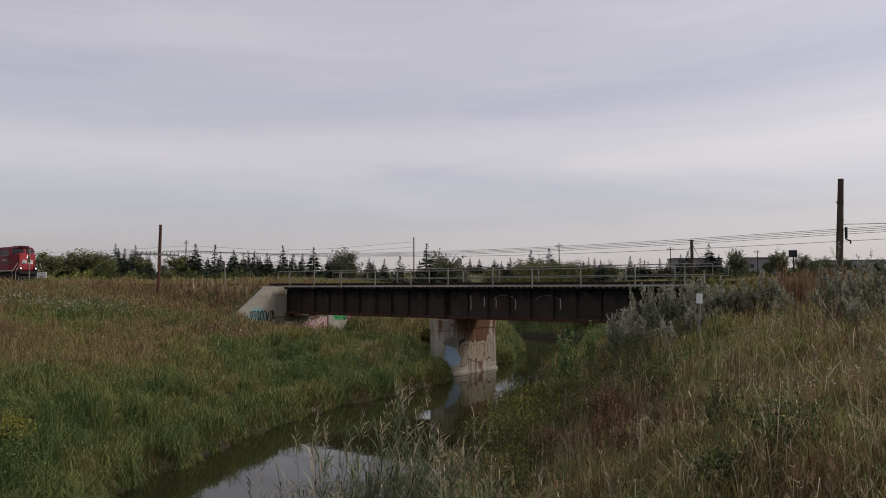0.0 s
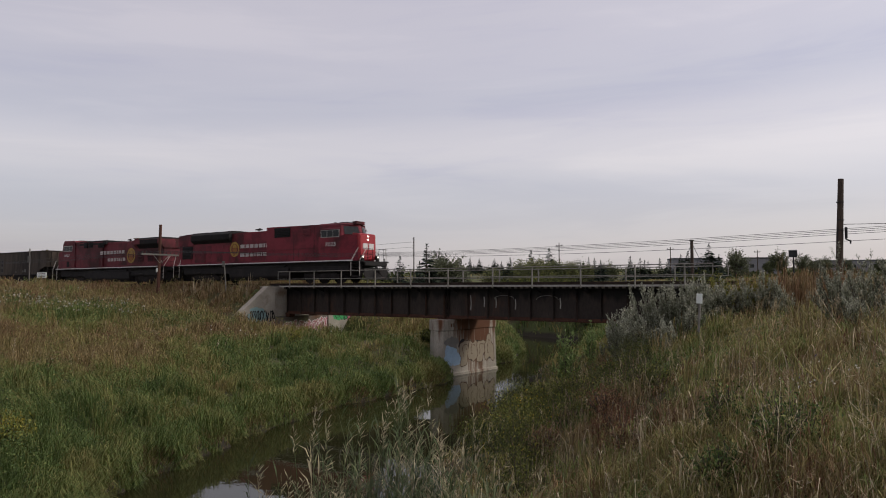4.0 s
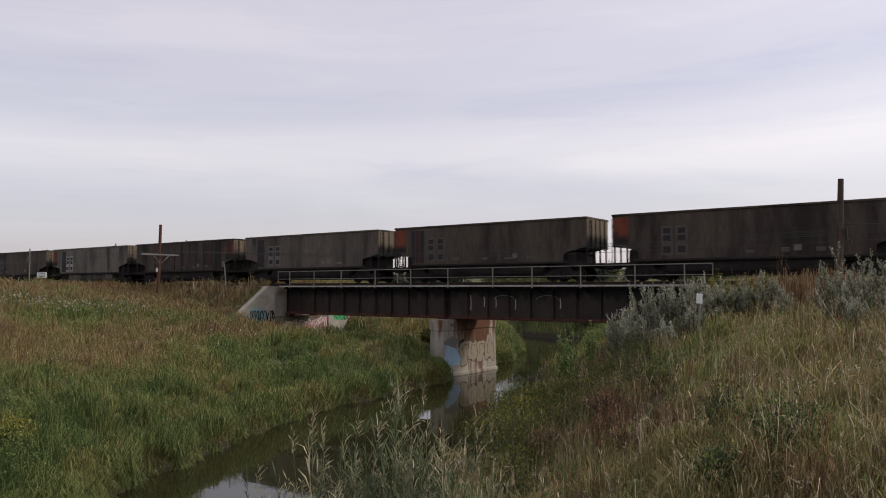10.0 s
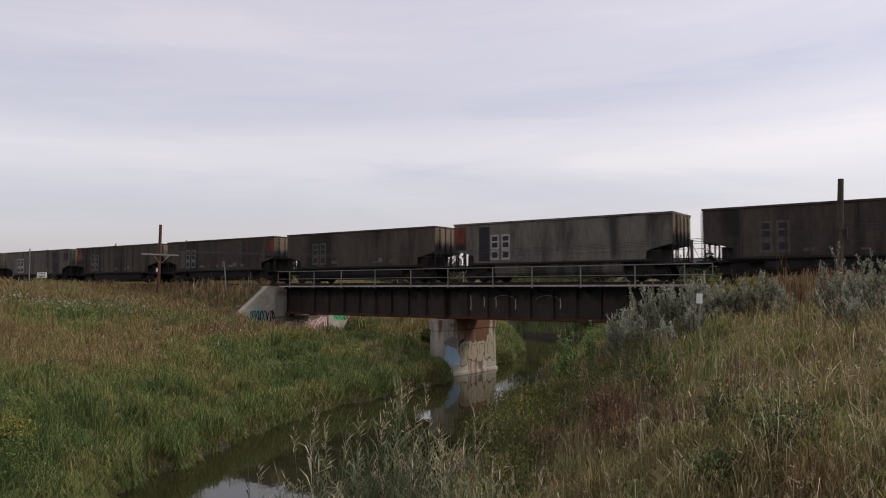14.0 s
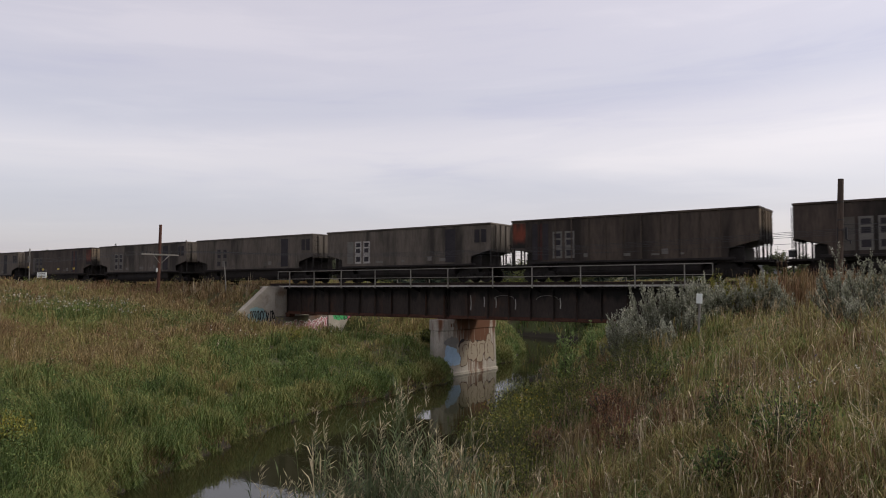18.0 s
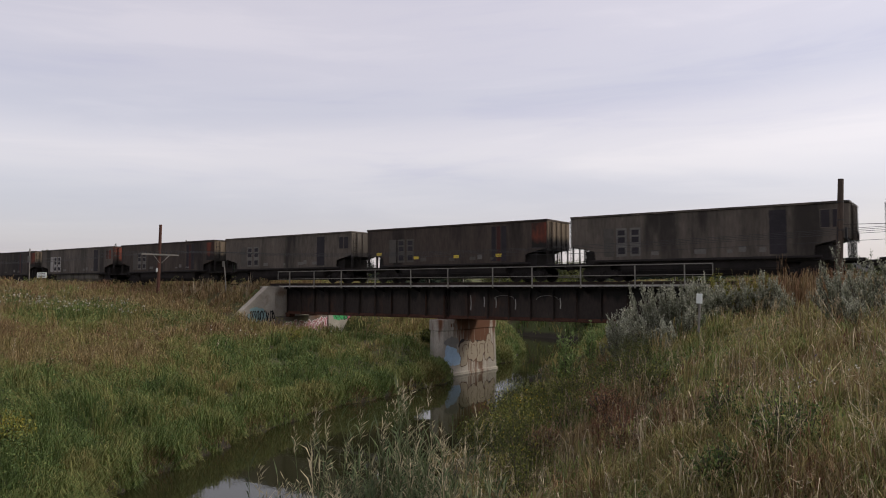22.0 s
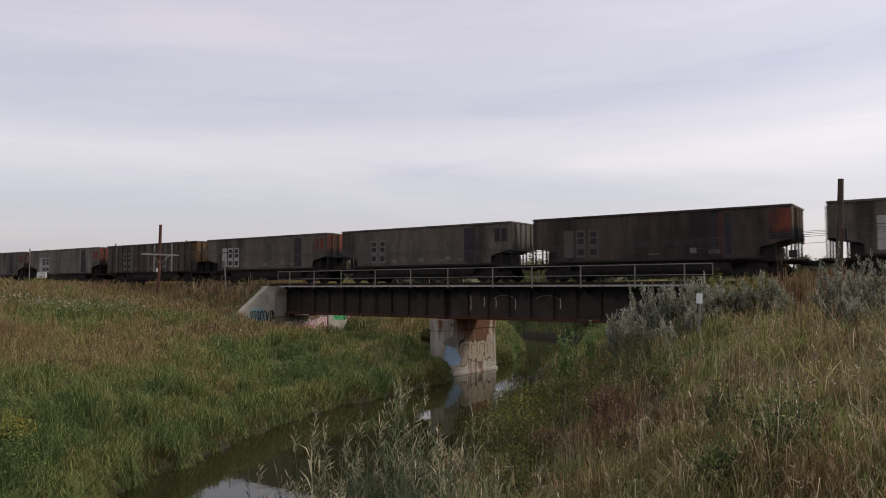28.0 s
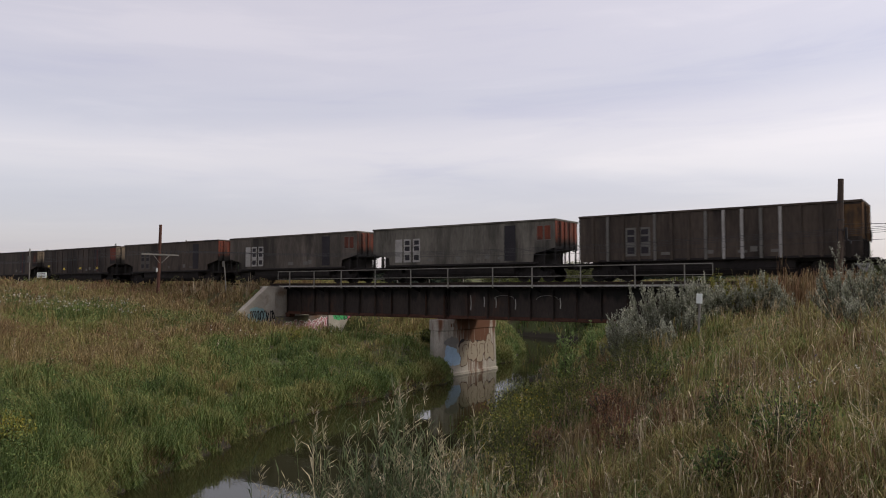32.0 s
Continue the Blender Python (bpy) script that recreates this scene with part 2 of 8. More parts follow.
M["reed"] = foliage("reed_leaf", ((0.0, (0.045, 0.062, 0.03)), (0.3, (0.074, 0.1, 0.046)), (0.6, (0.19, 0.175, 0.1)), (1.0, (0.42, 0.36, 0.25))))
# from shaded inner leaves to bright tips, both painted into the ramp
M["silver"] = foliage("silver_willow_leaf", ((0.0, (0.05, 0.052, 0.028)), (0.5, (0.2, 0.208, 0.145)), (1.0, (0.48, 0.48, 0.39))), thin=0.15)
M["spruce"] = foliage("spruce_needles", ((0.0, (0.018, 0.027, 0.019)), (0.6, (0.034, 0.047, 0.032)), (1.0, (0.06, 0.074, 0.048))), thin=0.05)
# poplar green, greyed by distance haze put into the colour
M["hazy_poplar"] = foliage("hazed_poplar_leaf", ((0.0, (0.05, 0.06, 0.035)), (0.4, (0.1, 0.11, 0.065)), (1.0, (0.16, 0.155, 0.09))))
# other far trees, dulled to olive grey: haze in the colour
M["hazy_leaf"] = foliage("hazed_tree_leaf", ((0.0, (0.04, 0.05, 0.025)), (0.3, (0.08, 0.092, 0.042)), (0.55, (0.145, 0.15, 0.06)), (1.0, (0.23, 0.2, 0.075))))
M["fresh"] = foliage("fresh_green_leaf", ((0.0, (0.09, 0.135, 0.045)), (0.5, (0.165, 0.225, 0.075)), (1.0, (0.26, 0.31, 0.13))))
M["leaf"] = foliage("autumn_leaf", ((0.0, (0.031, 0.038, 0.014)), (0.2, (0.06, 0.069, 0.021)), (0.4, (0.125, 0.142, 0.034)), (0.7, (0.23, 0.21, 0.04)), (1.0, (0.32, 0.24, 0.035))))
M["flower"] = foliage("yellow_flower", ((0.0, (0.24, 0.16, 0.015)), (1.0, (0.4, 0.29, 0.025))))
M["thistle"] = foliage("purple_thistle", ((0.0, (0.1, 0.08, 0.16)), (1.0, (0.18, 0.14, 0.26))))
M["plume"] = foliage("pinkish_plume", ((0.0, (0.09, 0.05, 0.035)), (0.5, (0.19, 0.125, 0.09)), (1.0, (0.33, 0.26, 0.2))), thin=0.15)
M["fluff"] = foliage("pale_seed_head", ((0.0, (0.32, 0.3, 0.26)), (1.0, (0.58, 0.55, 0.48))))
M["bark"] = mat("bark", (0.03, 0.024, 0.02), (0.075, 0.06, 0.05), 0.9, size=4, fine=30, stretch=(2, 2, 0.4))


def soot(m, low, high, grime=(0.014, 0.012, 0.011)):
    """Coal soot washed over the lower part of an end, with a ragged upper edge."""
    n, k = m.node_tree.nodes, m.node_tree.links
    b = n["Principled BSDF"]
    src = b.inputs["Base Color"].links[0].from_socket
    tc = n.new("ShaderNodeTexCoord")
    sep = n.new("ShaderNodeSeparateXYZ")
    k.new(tc.outputs["Object"], sep.inputs[0])
    mp = n.new("ShaderNodeMapping")
    mp.inputs["Scale"].default_value = (1.6, 1.6, 0.5)
    k.new(tc.outputs["Object"], mp.inputs[0])
    nz = n.new("ShaderNodeTexNoise")
    nz.inputs["Scale"].default_value, nz.inputs["Detail"].default_value = 1.8, 6
    k.new(mp.outputs[0], nz.inputs["Vector"])
    add = n.new("ShaderNodeMath")
    add.operation = "MULTIPLY_ADD"
    add.inputs[1].default_value = -0.9
    k.new(nz.outputs["Fac"], add.inputs[0])
    k.new(sep.outputs["Z"], add.inputs[2])
    mr = n.new("ShaderNodeMapRange")
    mr.inputs["From Min"].default_value, mr.inputs["From Max"].default_value = low - 0.45, high - 0.45
    mr.inputs["To Min"].default_value, mr.inputs["To Max"].default_value = 1.0, 0.0
    k.new(add.outputs[0], mr.inputs["Value"])
    mx = n.new("ShaderNodeMix")
    mx.data_type = "RGBA"
    k.new(mr.outputs[0], mx.inputs["Factor"])
    k.new(src, mx.inputs["A"])
    mx.inputs["B"].default_value = (*grime, 1)
    k.new(mx.outputs["Result"], b.inputs["Base Color"])


def deck_shade(m):
    """Shade below the deck, painted black over the top of the girders, in ragged runs."""
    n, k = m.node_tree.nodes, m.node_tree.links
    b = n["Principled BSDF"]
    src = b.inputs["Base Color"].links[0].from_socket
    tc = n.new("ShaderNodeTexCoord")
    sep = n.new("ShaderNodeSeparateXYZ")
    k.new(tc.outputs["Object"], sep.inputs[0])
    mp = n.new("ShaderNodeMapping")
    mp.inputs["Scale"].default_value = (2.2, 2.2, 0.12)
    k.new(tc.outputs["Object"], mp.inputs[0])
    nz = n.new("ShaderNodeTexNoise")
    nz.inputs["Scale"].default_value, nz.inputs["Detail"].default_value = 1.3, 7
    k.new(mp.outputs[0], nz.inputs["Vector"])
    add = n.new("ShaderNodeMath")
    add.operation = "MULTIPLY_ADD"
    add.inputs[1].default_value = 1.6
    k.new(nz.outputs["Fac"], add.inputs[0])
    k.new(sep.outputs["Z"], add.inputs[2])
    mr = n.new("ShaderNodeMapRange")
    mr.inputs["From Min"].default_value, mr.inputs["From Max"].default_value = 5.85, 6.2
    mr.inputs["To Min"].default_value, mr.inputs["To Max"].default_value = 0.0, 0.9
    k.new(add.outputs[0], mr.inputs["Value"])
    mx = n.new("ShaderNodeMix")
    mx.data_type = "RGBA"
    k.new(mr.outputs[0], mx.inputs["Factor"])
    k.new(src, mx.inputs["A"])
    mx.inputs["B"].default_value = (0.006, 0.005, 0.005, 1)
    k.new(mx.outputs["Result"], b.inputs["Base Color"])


def wet_edge(m):
    """Bare grey mud where the soil meets the water."""
    n, k = m.node_tree.nodes, m.node_tree.links
    b = n["Principled BSDF"]
    src = b.inputs["Base Color"].links[0].from_socket
    tc = n.new("ShaderNodeTexCoord")
    sep = n.new("ShaderNodeSeparateXYZ")
    k.new(tc.outputs["Object"], sep.inputs[0])
    nz = n.new("ShaderNodeTexNoise")
    nz.inputs["Scale"].default_value, nz.inputs["Detail"].default_value = 1.4, 6
    k.new(tc.outputs["Object"], nz.inputs["Vector"])
    add = n.new("ShaderNodeMath")
    add.operation = "MULTIPLY_ADD"
    add.inputs[1].default_value = 0.7
    k.new(nz.outputs["Fac"], add.inputs[0])
    k.new(sep.outputs["Z"], add.inputs[2])
    mr = n.new("ShaderNodeMapRange")
    mr.inputs["From Min"].default_value, mr.inputs["From Max"].default_value = 0.75, 1.05
    mr.inputs["To Min"].default_value, mr.inputs["To Max"].default_value = 1.0, 0.0
    k.new(add.outputs[0], mr.inputs["Value"])
    mx = n.new("ShaderNodeMix")
    mx.data_type = "RGBA"
    k.new(mr.outputs[0], mx.inputs["Factor"])
    k.new(src, mx.inputs["A"])
    mx.inputs["B"].default_value = (0.032, 0.026, 0.019, 1)
    k.new(mx.outputs["Result"], b.inputs["Base Color"])


def pier_material():
    """Concrete with rust that has run down from the bearings, and damp at the foot."""
    m = M["concrete"].copy()
    m.name = "rust_stained_concrete"
    n, k = m.node_tree.nodes, m.node_tree.links
    b = n["Principled BSDF"]
    src = b.inputs["Base Color"].links[0].from_socket
    tc = n.new("ShaderNodeTexCoord")
    sep = n.new("ShaderNodeSeparateXYZ")
    k.new(tc.outputs["Object"], sep.inputs[0])
    mp = n.new("ShaderNodeMapping")
    mp.inputs["Scale"].default_value = (1.0, 2.6, 0.22)
    k.new(tc.outputs["Object"], mp.inputs[0])
    nz = n.new("ShaderNodeTexNoise")
    nz.inputs["Scale"].default_value, nz.inputs["Detail"].default_value = 1.7, 6
    k.new(mp.outputs[0], nz.inputs["Vector"])
    # strongest between the girders, fading to the ends
    off = n.new("ShaderNodeMath")
    off.operation = "SUBTRACT"
    k.new(sep.outputs["Y"], off.inputs[0])
    off.inputs[1].default_value = 1.2
    ab = n.new("ShaderNodeMath")
    ab.operation = "ABSOLUTE"
    k.new(off.outputs[0], ab.inputs[0])
    mr = n.new("ShaderNodeMapRange")
    mr.inputs["From Min"].default_value, mr.inputs["From Max"].default_value = 0.6, 3.0
    mr.inputs["To Min"].default_value, mr.inputs["To Max"].default_value = 0.15, -0.22
    k.new(ab.outputs[0], mr.inputs["Value"])
    up = n.new("ShaderNodeMapRange")
    up.inputs["From Min"].default_value, up.inputs["From Max"].default_value = 0.0, 3.4
    up.inputs["To Min"].default_value, up.inputs["To Max"].default_value = -0.14, 0.22
    k.new(sep.outputs["Z"], up.inputs["Value"])
    s1 = n.new("ShaderNodeMath")
    s1.operation = "ADD"
    k.new(mr.outputs[0], s1.inputs[0])
    k.new(up.outputs[0], s1.inputs[1])
    s2 = n.new("ShaderNodeMath")
    s2.operation = "ADD"
    k.new(s1.outputs[0], s2.inputs[0])
    k.new(nz.outputs["Fac"], s2.inputs[1])
    ramp = n.new("ShaderNodeValToRGB")
    ramp.color_ramp.elements[0].position, ramp.color_ramp.elements[1].position = 0.45, 0.68
    k.new(s2.outputs[0], ramp.inputs[0])
    mx = n.new("ShaderNodeMix")
    mx.data_type = "RGBA"
    k.new(ramp.outputs[0], mx.inputs["Factor"])
    k.new(src, mx.inputs["A"])
    mx.inputs["B"].default_value = (0.11, 0.048, 0.024, 1)
    k.new(mx.outputs["Result"], b.inputs["Base Color"])
    return m


def water_material():
    m = bpy.data.materials.new("creek_water")
    m.use_nodes = True
    n, k = m.node_tree.nodes, m.node_tree.links
    b = n["Principled BSDF"]
    b.inputs["Base Color"].default_value = (0.022, 0.022, 0.009, 1)
    b.inputs["Roughness"].default_value = 0.03
    b.inputs["IOR"].default_value = 1.33
    tc = n.new("ShaderNodeTexCoord")
    nz = n.new("ShaderNodeTexNoise")
    nz.inputs["Scale"].default_value = 1.6
    nz.inputs["Detail"].default_value = 3
    k.new(tc.outputs["Object"], nz.inputs["Vector"])
    bp = n.new("ShaderNodeBump")
    bp.inputs["Strength"].default_value = 0.05
    bp.inputs["Distance"].default_value = 0.05
    k.new(nz.outputs["Fac"], bp.inputs["Height"])
    k.new(bp.outputs[0], b.inputs["Normal"])
    return m


M["water"] = water_material()
M["pier"] = pier_material()
wet_edge(M["soil"])
deck_shade(M["steel"])
soot(M["car_tan"], 2.5, 2.95)
soot(M["car_red"], 2.35, 2.8)
for key, c in (("spray_black", (0.02, 0.02, 0.022)), ("spray_blue", (0.34, 0.48, 0.62)), ("spray_pink", (0.42, 0.13, 0.16)), ("spray_white", (0.62, 0.58, 0.56)), ("spray_green", (0.06, 0.36, 0.12)), ("spray_cyan", (0.24, 0.37, 0.37)), ("spray_rust", (0.26, 0.11, 0.05)), ("spray_grey", (0.2, 0.19, 0.175)), ("spray_tan", (0.31, 0.26, 0.19)), ("spray_umber", (0.1, 0.06, 0.035)), ("spray_rose", (0.34, 0.16, 0.17))):
    M[key] = mat(key, tuple(v * 0.75 for v in c), c, 0.75, size=2, fine=14, bump=0.1)


# ---- mesh helpers ----
def link_mesh(name, me, material, parent=None, label=""):
    if material and not me.materials:
        me.materials.append(material)
    ob = new(name, me)
    ob.parent = parent
    if label:
        ob["label"] = label
    return ob


def part(name, bm, material, parent=None, label=""):
    me = bpy.data.meshes.new(name)
    bm.to_mesh(me)
    bm.free()
    return link_mesh(name, me, material, parent, label)


def thing(name, label, category, m=None, group="", kind=""):
    ob = new(name)
    ob.empty_display_size = 0.2
    if m is not None:
        ob.matrix_basis = m
    return tagged(ob, label, category, group, kind)


def box(x0, x1, y0, y1, z0, z1, bevel=0.0, bm=None):
    own = bmesh.new()
    bmesh.ops.create_cube(own, size=1)
    for v in own.verts:
        v.co = Vector((x0 + (v.co.x + 0.5) * (x1 - x0), y0 + (v.co.y + 0.5) * (y1 - y0), z0 + (v.co.z + 0.5) * (z1 - z0)))
    if bevel:
        bmesh.ops.bevel(own, geom=own.edges[:], offset=bevel, segments=1, affect="EDGES")
    return own if bm is None else join(bm, own)


def join(bm, own):
    me = bpy.data.meshes.new("piece")
    own.to_mesh(me)
    own.free()
    bm.from_mesh(me)
    bpy.data.meshes.remove(me)
    return bm


def tube(a, b, r, r2=None, sides=8, bm=None):
    a, b = Vector(a), Vector(b)
    own = bmesh.new()
    d = b - a
    bmesh.ops.create_cone(own, cap_ends=True, segments=sides, radius1=r, radius2=r if r2 is None else r2, depth=d.length)
    q = d.to_track_quat("Z", "Y").to_matrix().to_4x4()
    bmesh.ops.transform(own, matrix=Matrix.Translation((a + b) / 2) @ q, verts=own.verts[:])
    return own if bm is None else join(bm, own)


def prism(profile, axis, lo, hi, bevel=0.0):
    """A profile of (u, v) pushed from lo to hi along x (u=y, v=z), y (u=x, v=z) or z (u=x, v=y)."""
    bm = bmesh.new()
    put = {"x": lambda u, v, w: (w, u, v), "y": lambda u, v, w: (u, w, v), "z": lambda u, v, w: (u, v, w)}[axis]
    a = [bm.verts.new(put(u, v, lo)) for u, v in profile]
    b = [bm.verts.new(put(u, v, hi)) for u, v in profile]
    bm.faces.new(a)
    bm.faces.new(b)
    for i in range(len(a)):
        j = (i + 1) % len(a)
        bm.faces.new((a[i], a[j], b[j], b[i]))
    bmesh.ops.recalc_face_normals(bm, faces=bm.faces[:])
    if bevel:
        bmesh.ops.bevel(bm, geom=bm.edges[:], offset=bevel, segments=2, affect="EDGES")
    return bm


def fast_mesh(name, verts, tris, material, tone=None, parent=None):
    """A mesh from arrays of corners and triangles, with the plant's tone on its points."""
    me = bpy.data.meshes.new(name)
    verts, tris = np.asarray(verts, np.float32), np.asarray(tris, np.int32)
    me.vertices.add(len(verts))
    me.vertices.foreach_set("co", verts.ravel())
    me.loops.add(len(tris) * 3)
    me.loops.foreach_set("vertex_index", tris.ravel())
    me.polygons.add(len(tris))
    me.polygons.foreach_set("loop_start", np.arange(0, len(tris) * 3, 3, dtype=np.int32))
    me.polygons.foreach_set("loop_total", np.full(len(tris), 3, np.int32))
    if tone is not None:
        at = me.attributes.new("tone", "FLOAT", "POINT")
        at.data.foreach_set("value", np.asarray(tone, np.float32))
    me.update(calc_edges=True)
    return link_mesh(name, me, material, parent)


def blade_arrays(base, height, width, lean, tone, rng, bend=0.55):
    """Bent blades of three triangles each."""
    n = len(base)
    a, b = rng.uniform(0, 2 * np.pi, n), rng.uniform(0, 2 * np.pi, n)
    side = np.stack([np.cos(a), np.sin(a), np.zeros(n)], 1) * (width / 2)[:, None]
    out = np.stack([np.cos(b), np.sin(b), np.zeros(n)], 1) * (lean * height)[:, None]
    up = np.zeros((n, 3))
    up[:, 2] = height
    mid = base + up * bend + out * 0.3
    tip = base + up * np.sqrt(np.clip(1 - (lean * 0.75) ** 2, 0.1, 1))[:, None] + out
    v = np.stack([base - side, base + side, mid - side * 0.8, mid + side * 0.8, tip], 1).reshape(-1, 3)
    k = np.arange(n)[:, None] * 5
    t = np.concatenate([k + [0, 1, 3], k + [0, 3, 2], k + [2, 3, 4]], 1).reshape(-1, 3)
    return v, t, np.repeat(tone, 5)


def leaf_arrays(base, way, length, width, tone, rng):
    """Flat pointed leaves of two triangles, growing along way."""
    n = len(base)
    rnd = rng.normal(size=(n, 3))
    side = np.cross(way, rnd)
    side /= np.linalg.norm(side, axis=1, keepdims=True) + 1e-9
    side *= (width / 2)[:, None]
    tip = base + way * length[:, None]
    mid = base + way * (length * 0.5)[:, None]
    v = np.stack([base, mid - side, mid + side, tip], 1).reshape(-1, 3)
    k = np.arange(n)[:, None] * 4
    t = np.concatenate([k + [0, 1, 2], k + [1, 3, 2]], 1).reshape(-1, 3)
    return v, t, np.repeat(tone, 4)


def stem_arrays(a, b, r, tone):
    """Thin three-sided stems from a to b."""
    n = len(a)
    d = b - a
    p = np.cross(d, [0.3, 0.5, 0.1])
    p /= np.linalg.norm(p, axis=1, keepdims=True) + 1e-9
    q = np.cross(d, p)
    q /= np.linalg.norm(q, axis=1, keepdims=True) + 1e-9
    rr = r[:, None]
    ring = [p * rr, (-0.5 * p + 0.87 * q) * rr, (-0.5 * p - 0.87 * q) * rr]
    v = np.stack([a + ring[0], a + ring[1], a + ring[2], b + ring[0] * 0.5, b + ring[1] * 0.5, b + ring[2] * 0.5], 1).reshape(-1, 3)
    k = np.arange(n)[:, None] * 6
    t = np.concatenate([k + f for f in ([0, 1, 4], [0, 4, 3], [1, 2, 5], [1, 5, 4], [2, 0, 3], [2, 3, 5])], 1).reshape(-1, 3)
    return v, t, np.repeat(tone, 6)


def merged(*sets):
    vs, ts, tn, off = [], [], [], 0
    for v, t, o in sets:
        vs.append(v), ts.append(t + off), tn.append(o)
        off += len(v)
    return np.concatenate(vs), np.concatenate(ts), np.concatenate(tn)


# ---- the lie of the land: creek, banks, railway bank, rising fields ----
CREEK_Y = (-140, -60, -42, -34, -30, -27, -22.6, -18.5, -13.7, -8, -4, 0, 4, 9, 18, 28, 34, 40, 50)
CREEK_L = (18, -4, -13.2, -16.9, -19.75, -21.35, -23.15, -24.95, -25.6, -26.1, -26.9, -28.9, -29.4, -30.2, -34.3, -40.5, -50, -75, -130)
CREEK_R = (27, 5, -4.6, -7.8, -9.4, -10.7, -13.1, -15.0, -16.8, -18.6, -20.6, -22.5, -24.2, -25.6, -28.2, -31.8, -37, -52, -90)


def ripple(x, y):
    return (np.sin(x * 0.61 + 1.3 * np.sin(y * 0.37)) * np.cos(y * 0.53 + np.sin(x * 0.29)) + 0.5 * np.sin(x * 1.7 + y * 1.1) * np.cos(y * 1.9 - x * 0.6))


def cushion(x, y):
    """Rounded tussocks with creases between them."""
    u, v = x * 0.8 + y * 0.5 + 0.9 * np.sin(y * 0.7), y * 0.85 - x * 0.45 + 0.9 * np.sin(x * 0.6 + 1)
    a = np.sqrt(np.abs(np.sin(u * 1.15) * np.sin(v * 1.05)))
    b = np.sqrt(np.abs(np.sin(u * 2.7 + 1.0) * np.sin(v * 2.5 + 0.4)))
    return 0.7 * a + 0.3 * b


def smooth(a, b, v):
    t = np.clip((v - a) / (b - a), 0, 1)
    return t * t * (3 - 2 * t)


def land(x, y):
    x, y = np.asarray(x, float), np.asarray(y, float)
    wob = 0.35 * np.sin(y * 0.9) + 0.25 * np.sin(y * 2.3 + 1)
    left = np.interp(y, CREEK_Y, CREEK_L) + wob * 0.6 - x
    right = x - np.interp(y, CREEK_Y, CREEK_R) - wob
    far, far_l = smooth(5, 30, y), smooth(4, 17, y)
    zl = 0.55 * smooth(-0.15, 0.25, left) + 0.85 * (1 - np.exp(-np.clip(left, 0, 100) / 2.2)) + 0.115 * np.clip(left, 0, 100) + 0.8 * np.exp(-((x + 29.6) ** 2 + (y + 6.2) ** 2) / 4.0) * smooth(0, 0.8, left)
    zl = np.where(zl > 4.6, 4.6 + 1.35 * (1 - np.exp(-(zl - 4.6) / 1.5)), zl)
    zr = 0.4 * smooth(-0.25, 0.35, right) + np.interp(right, (0, 2.5, 4, 6, 7.6, 9.1, 11, 14, 20), (0, 0.35, 1.05, 2.2, 2.9, 3.58, 4.05, 4.3, 4.45))
    zfar_l = 0.4 * smooth(-0.3, 0.5, left) + 5.9 * (1 - np.exp(-np.clip(left, 0, 200) / 8))
    zl = zl - 1.7 * smooth(-9, 0, y) * (1 - smooth(4.0, 6.6, y)) * smooth(8, 13, left) * smooth(-47.5, -45.2, x)
    zfar_r = 0.4 * smooth(-0.3, 0.5, right) + 4.6 * (1 - np.exp(-np.clip(right, 0, 200) / 7))
    z = np.where(left > 0, zl * (1 - far_l) + zfar_l * far_l, np.where(right > 0, zr * (1 - far) + zfar_r * far, -0.7))
    z = np.where((left <= 0) & (right <= 0), np.maximum(-0.9, -0.5 * np.minimum(-left, -right)), z)
    # knoll under the camera
    z = z + (4.25 - np.minimum(z, 4.25)) * np.exp(-((x - 0.4) ** 2 + (y + 42.3) ** 2) / 14.0)
    # bench of silt under the reeds
    z = z + 1.6 * np.exp(-((x + 4.9) ** 2 + (y + 35.7) ** 2) / 4.0)
    # fields that rise beyond the line
    away = np.hypot(x + 25, y)
    dry = np.maximum(smooth(0, 8, np.maximum(left, right)), smooth(75, 120, away))
    bearing = (0.8099 * x + 0.5865 * (y + 41.5)) / np.maximum(1.0, -0.5867 * x + 0.8098 * (y + 41.5))
    z = z + far * dry * (0.014 + 0.014 * smooth(-0.16, 0.08, bearing)) * np.clip(away - 42, 0, 900) * smooth(8, 60, y)
    # railway bank, cut off at the two abutments
    over = (x < -45.35) | (x > -9.9)
    bank = 5.72 - np.clip(np.abs(y) - 3.1, 0, 99) / 1.75
    z = np.where(over, np.maximum(z, bank), z)
    bumps = 0.1 * ripple(x, y) + 0.5 * cushion(x, y) - 0.26
    return z + bumps * smooth(0.3, 2.0, np.maximum(left, right)) * smooth(2.9, 4.2, np.abs(y)) * smooth(3.0, 7.0, np.hypot(x, y + 41.5))


def axis_steps(lo, hi, fine_lo, fine_hi, step):
    pts = list(np.arange(fine_lo, fine_hi + 1e-6, step))
    s, p = step, fine_hi
    while p < hi:
        s *= 1.22
        p += s
        pts.append(p)
    s, p = step, fine_lo
    while p > lo:
        s *= 1.22
        p -= s
        pts.insert(0, p)
    return np.array(pts)


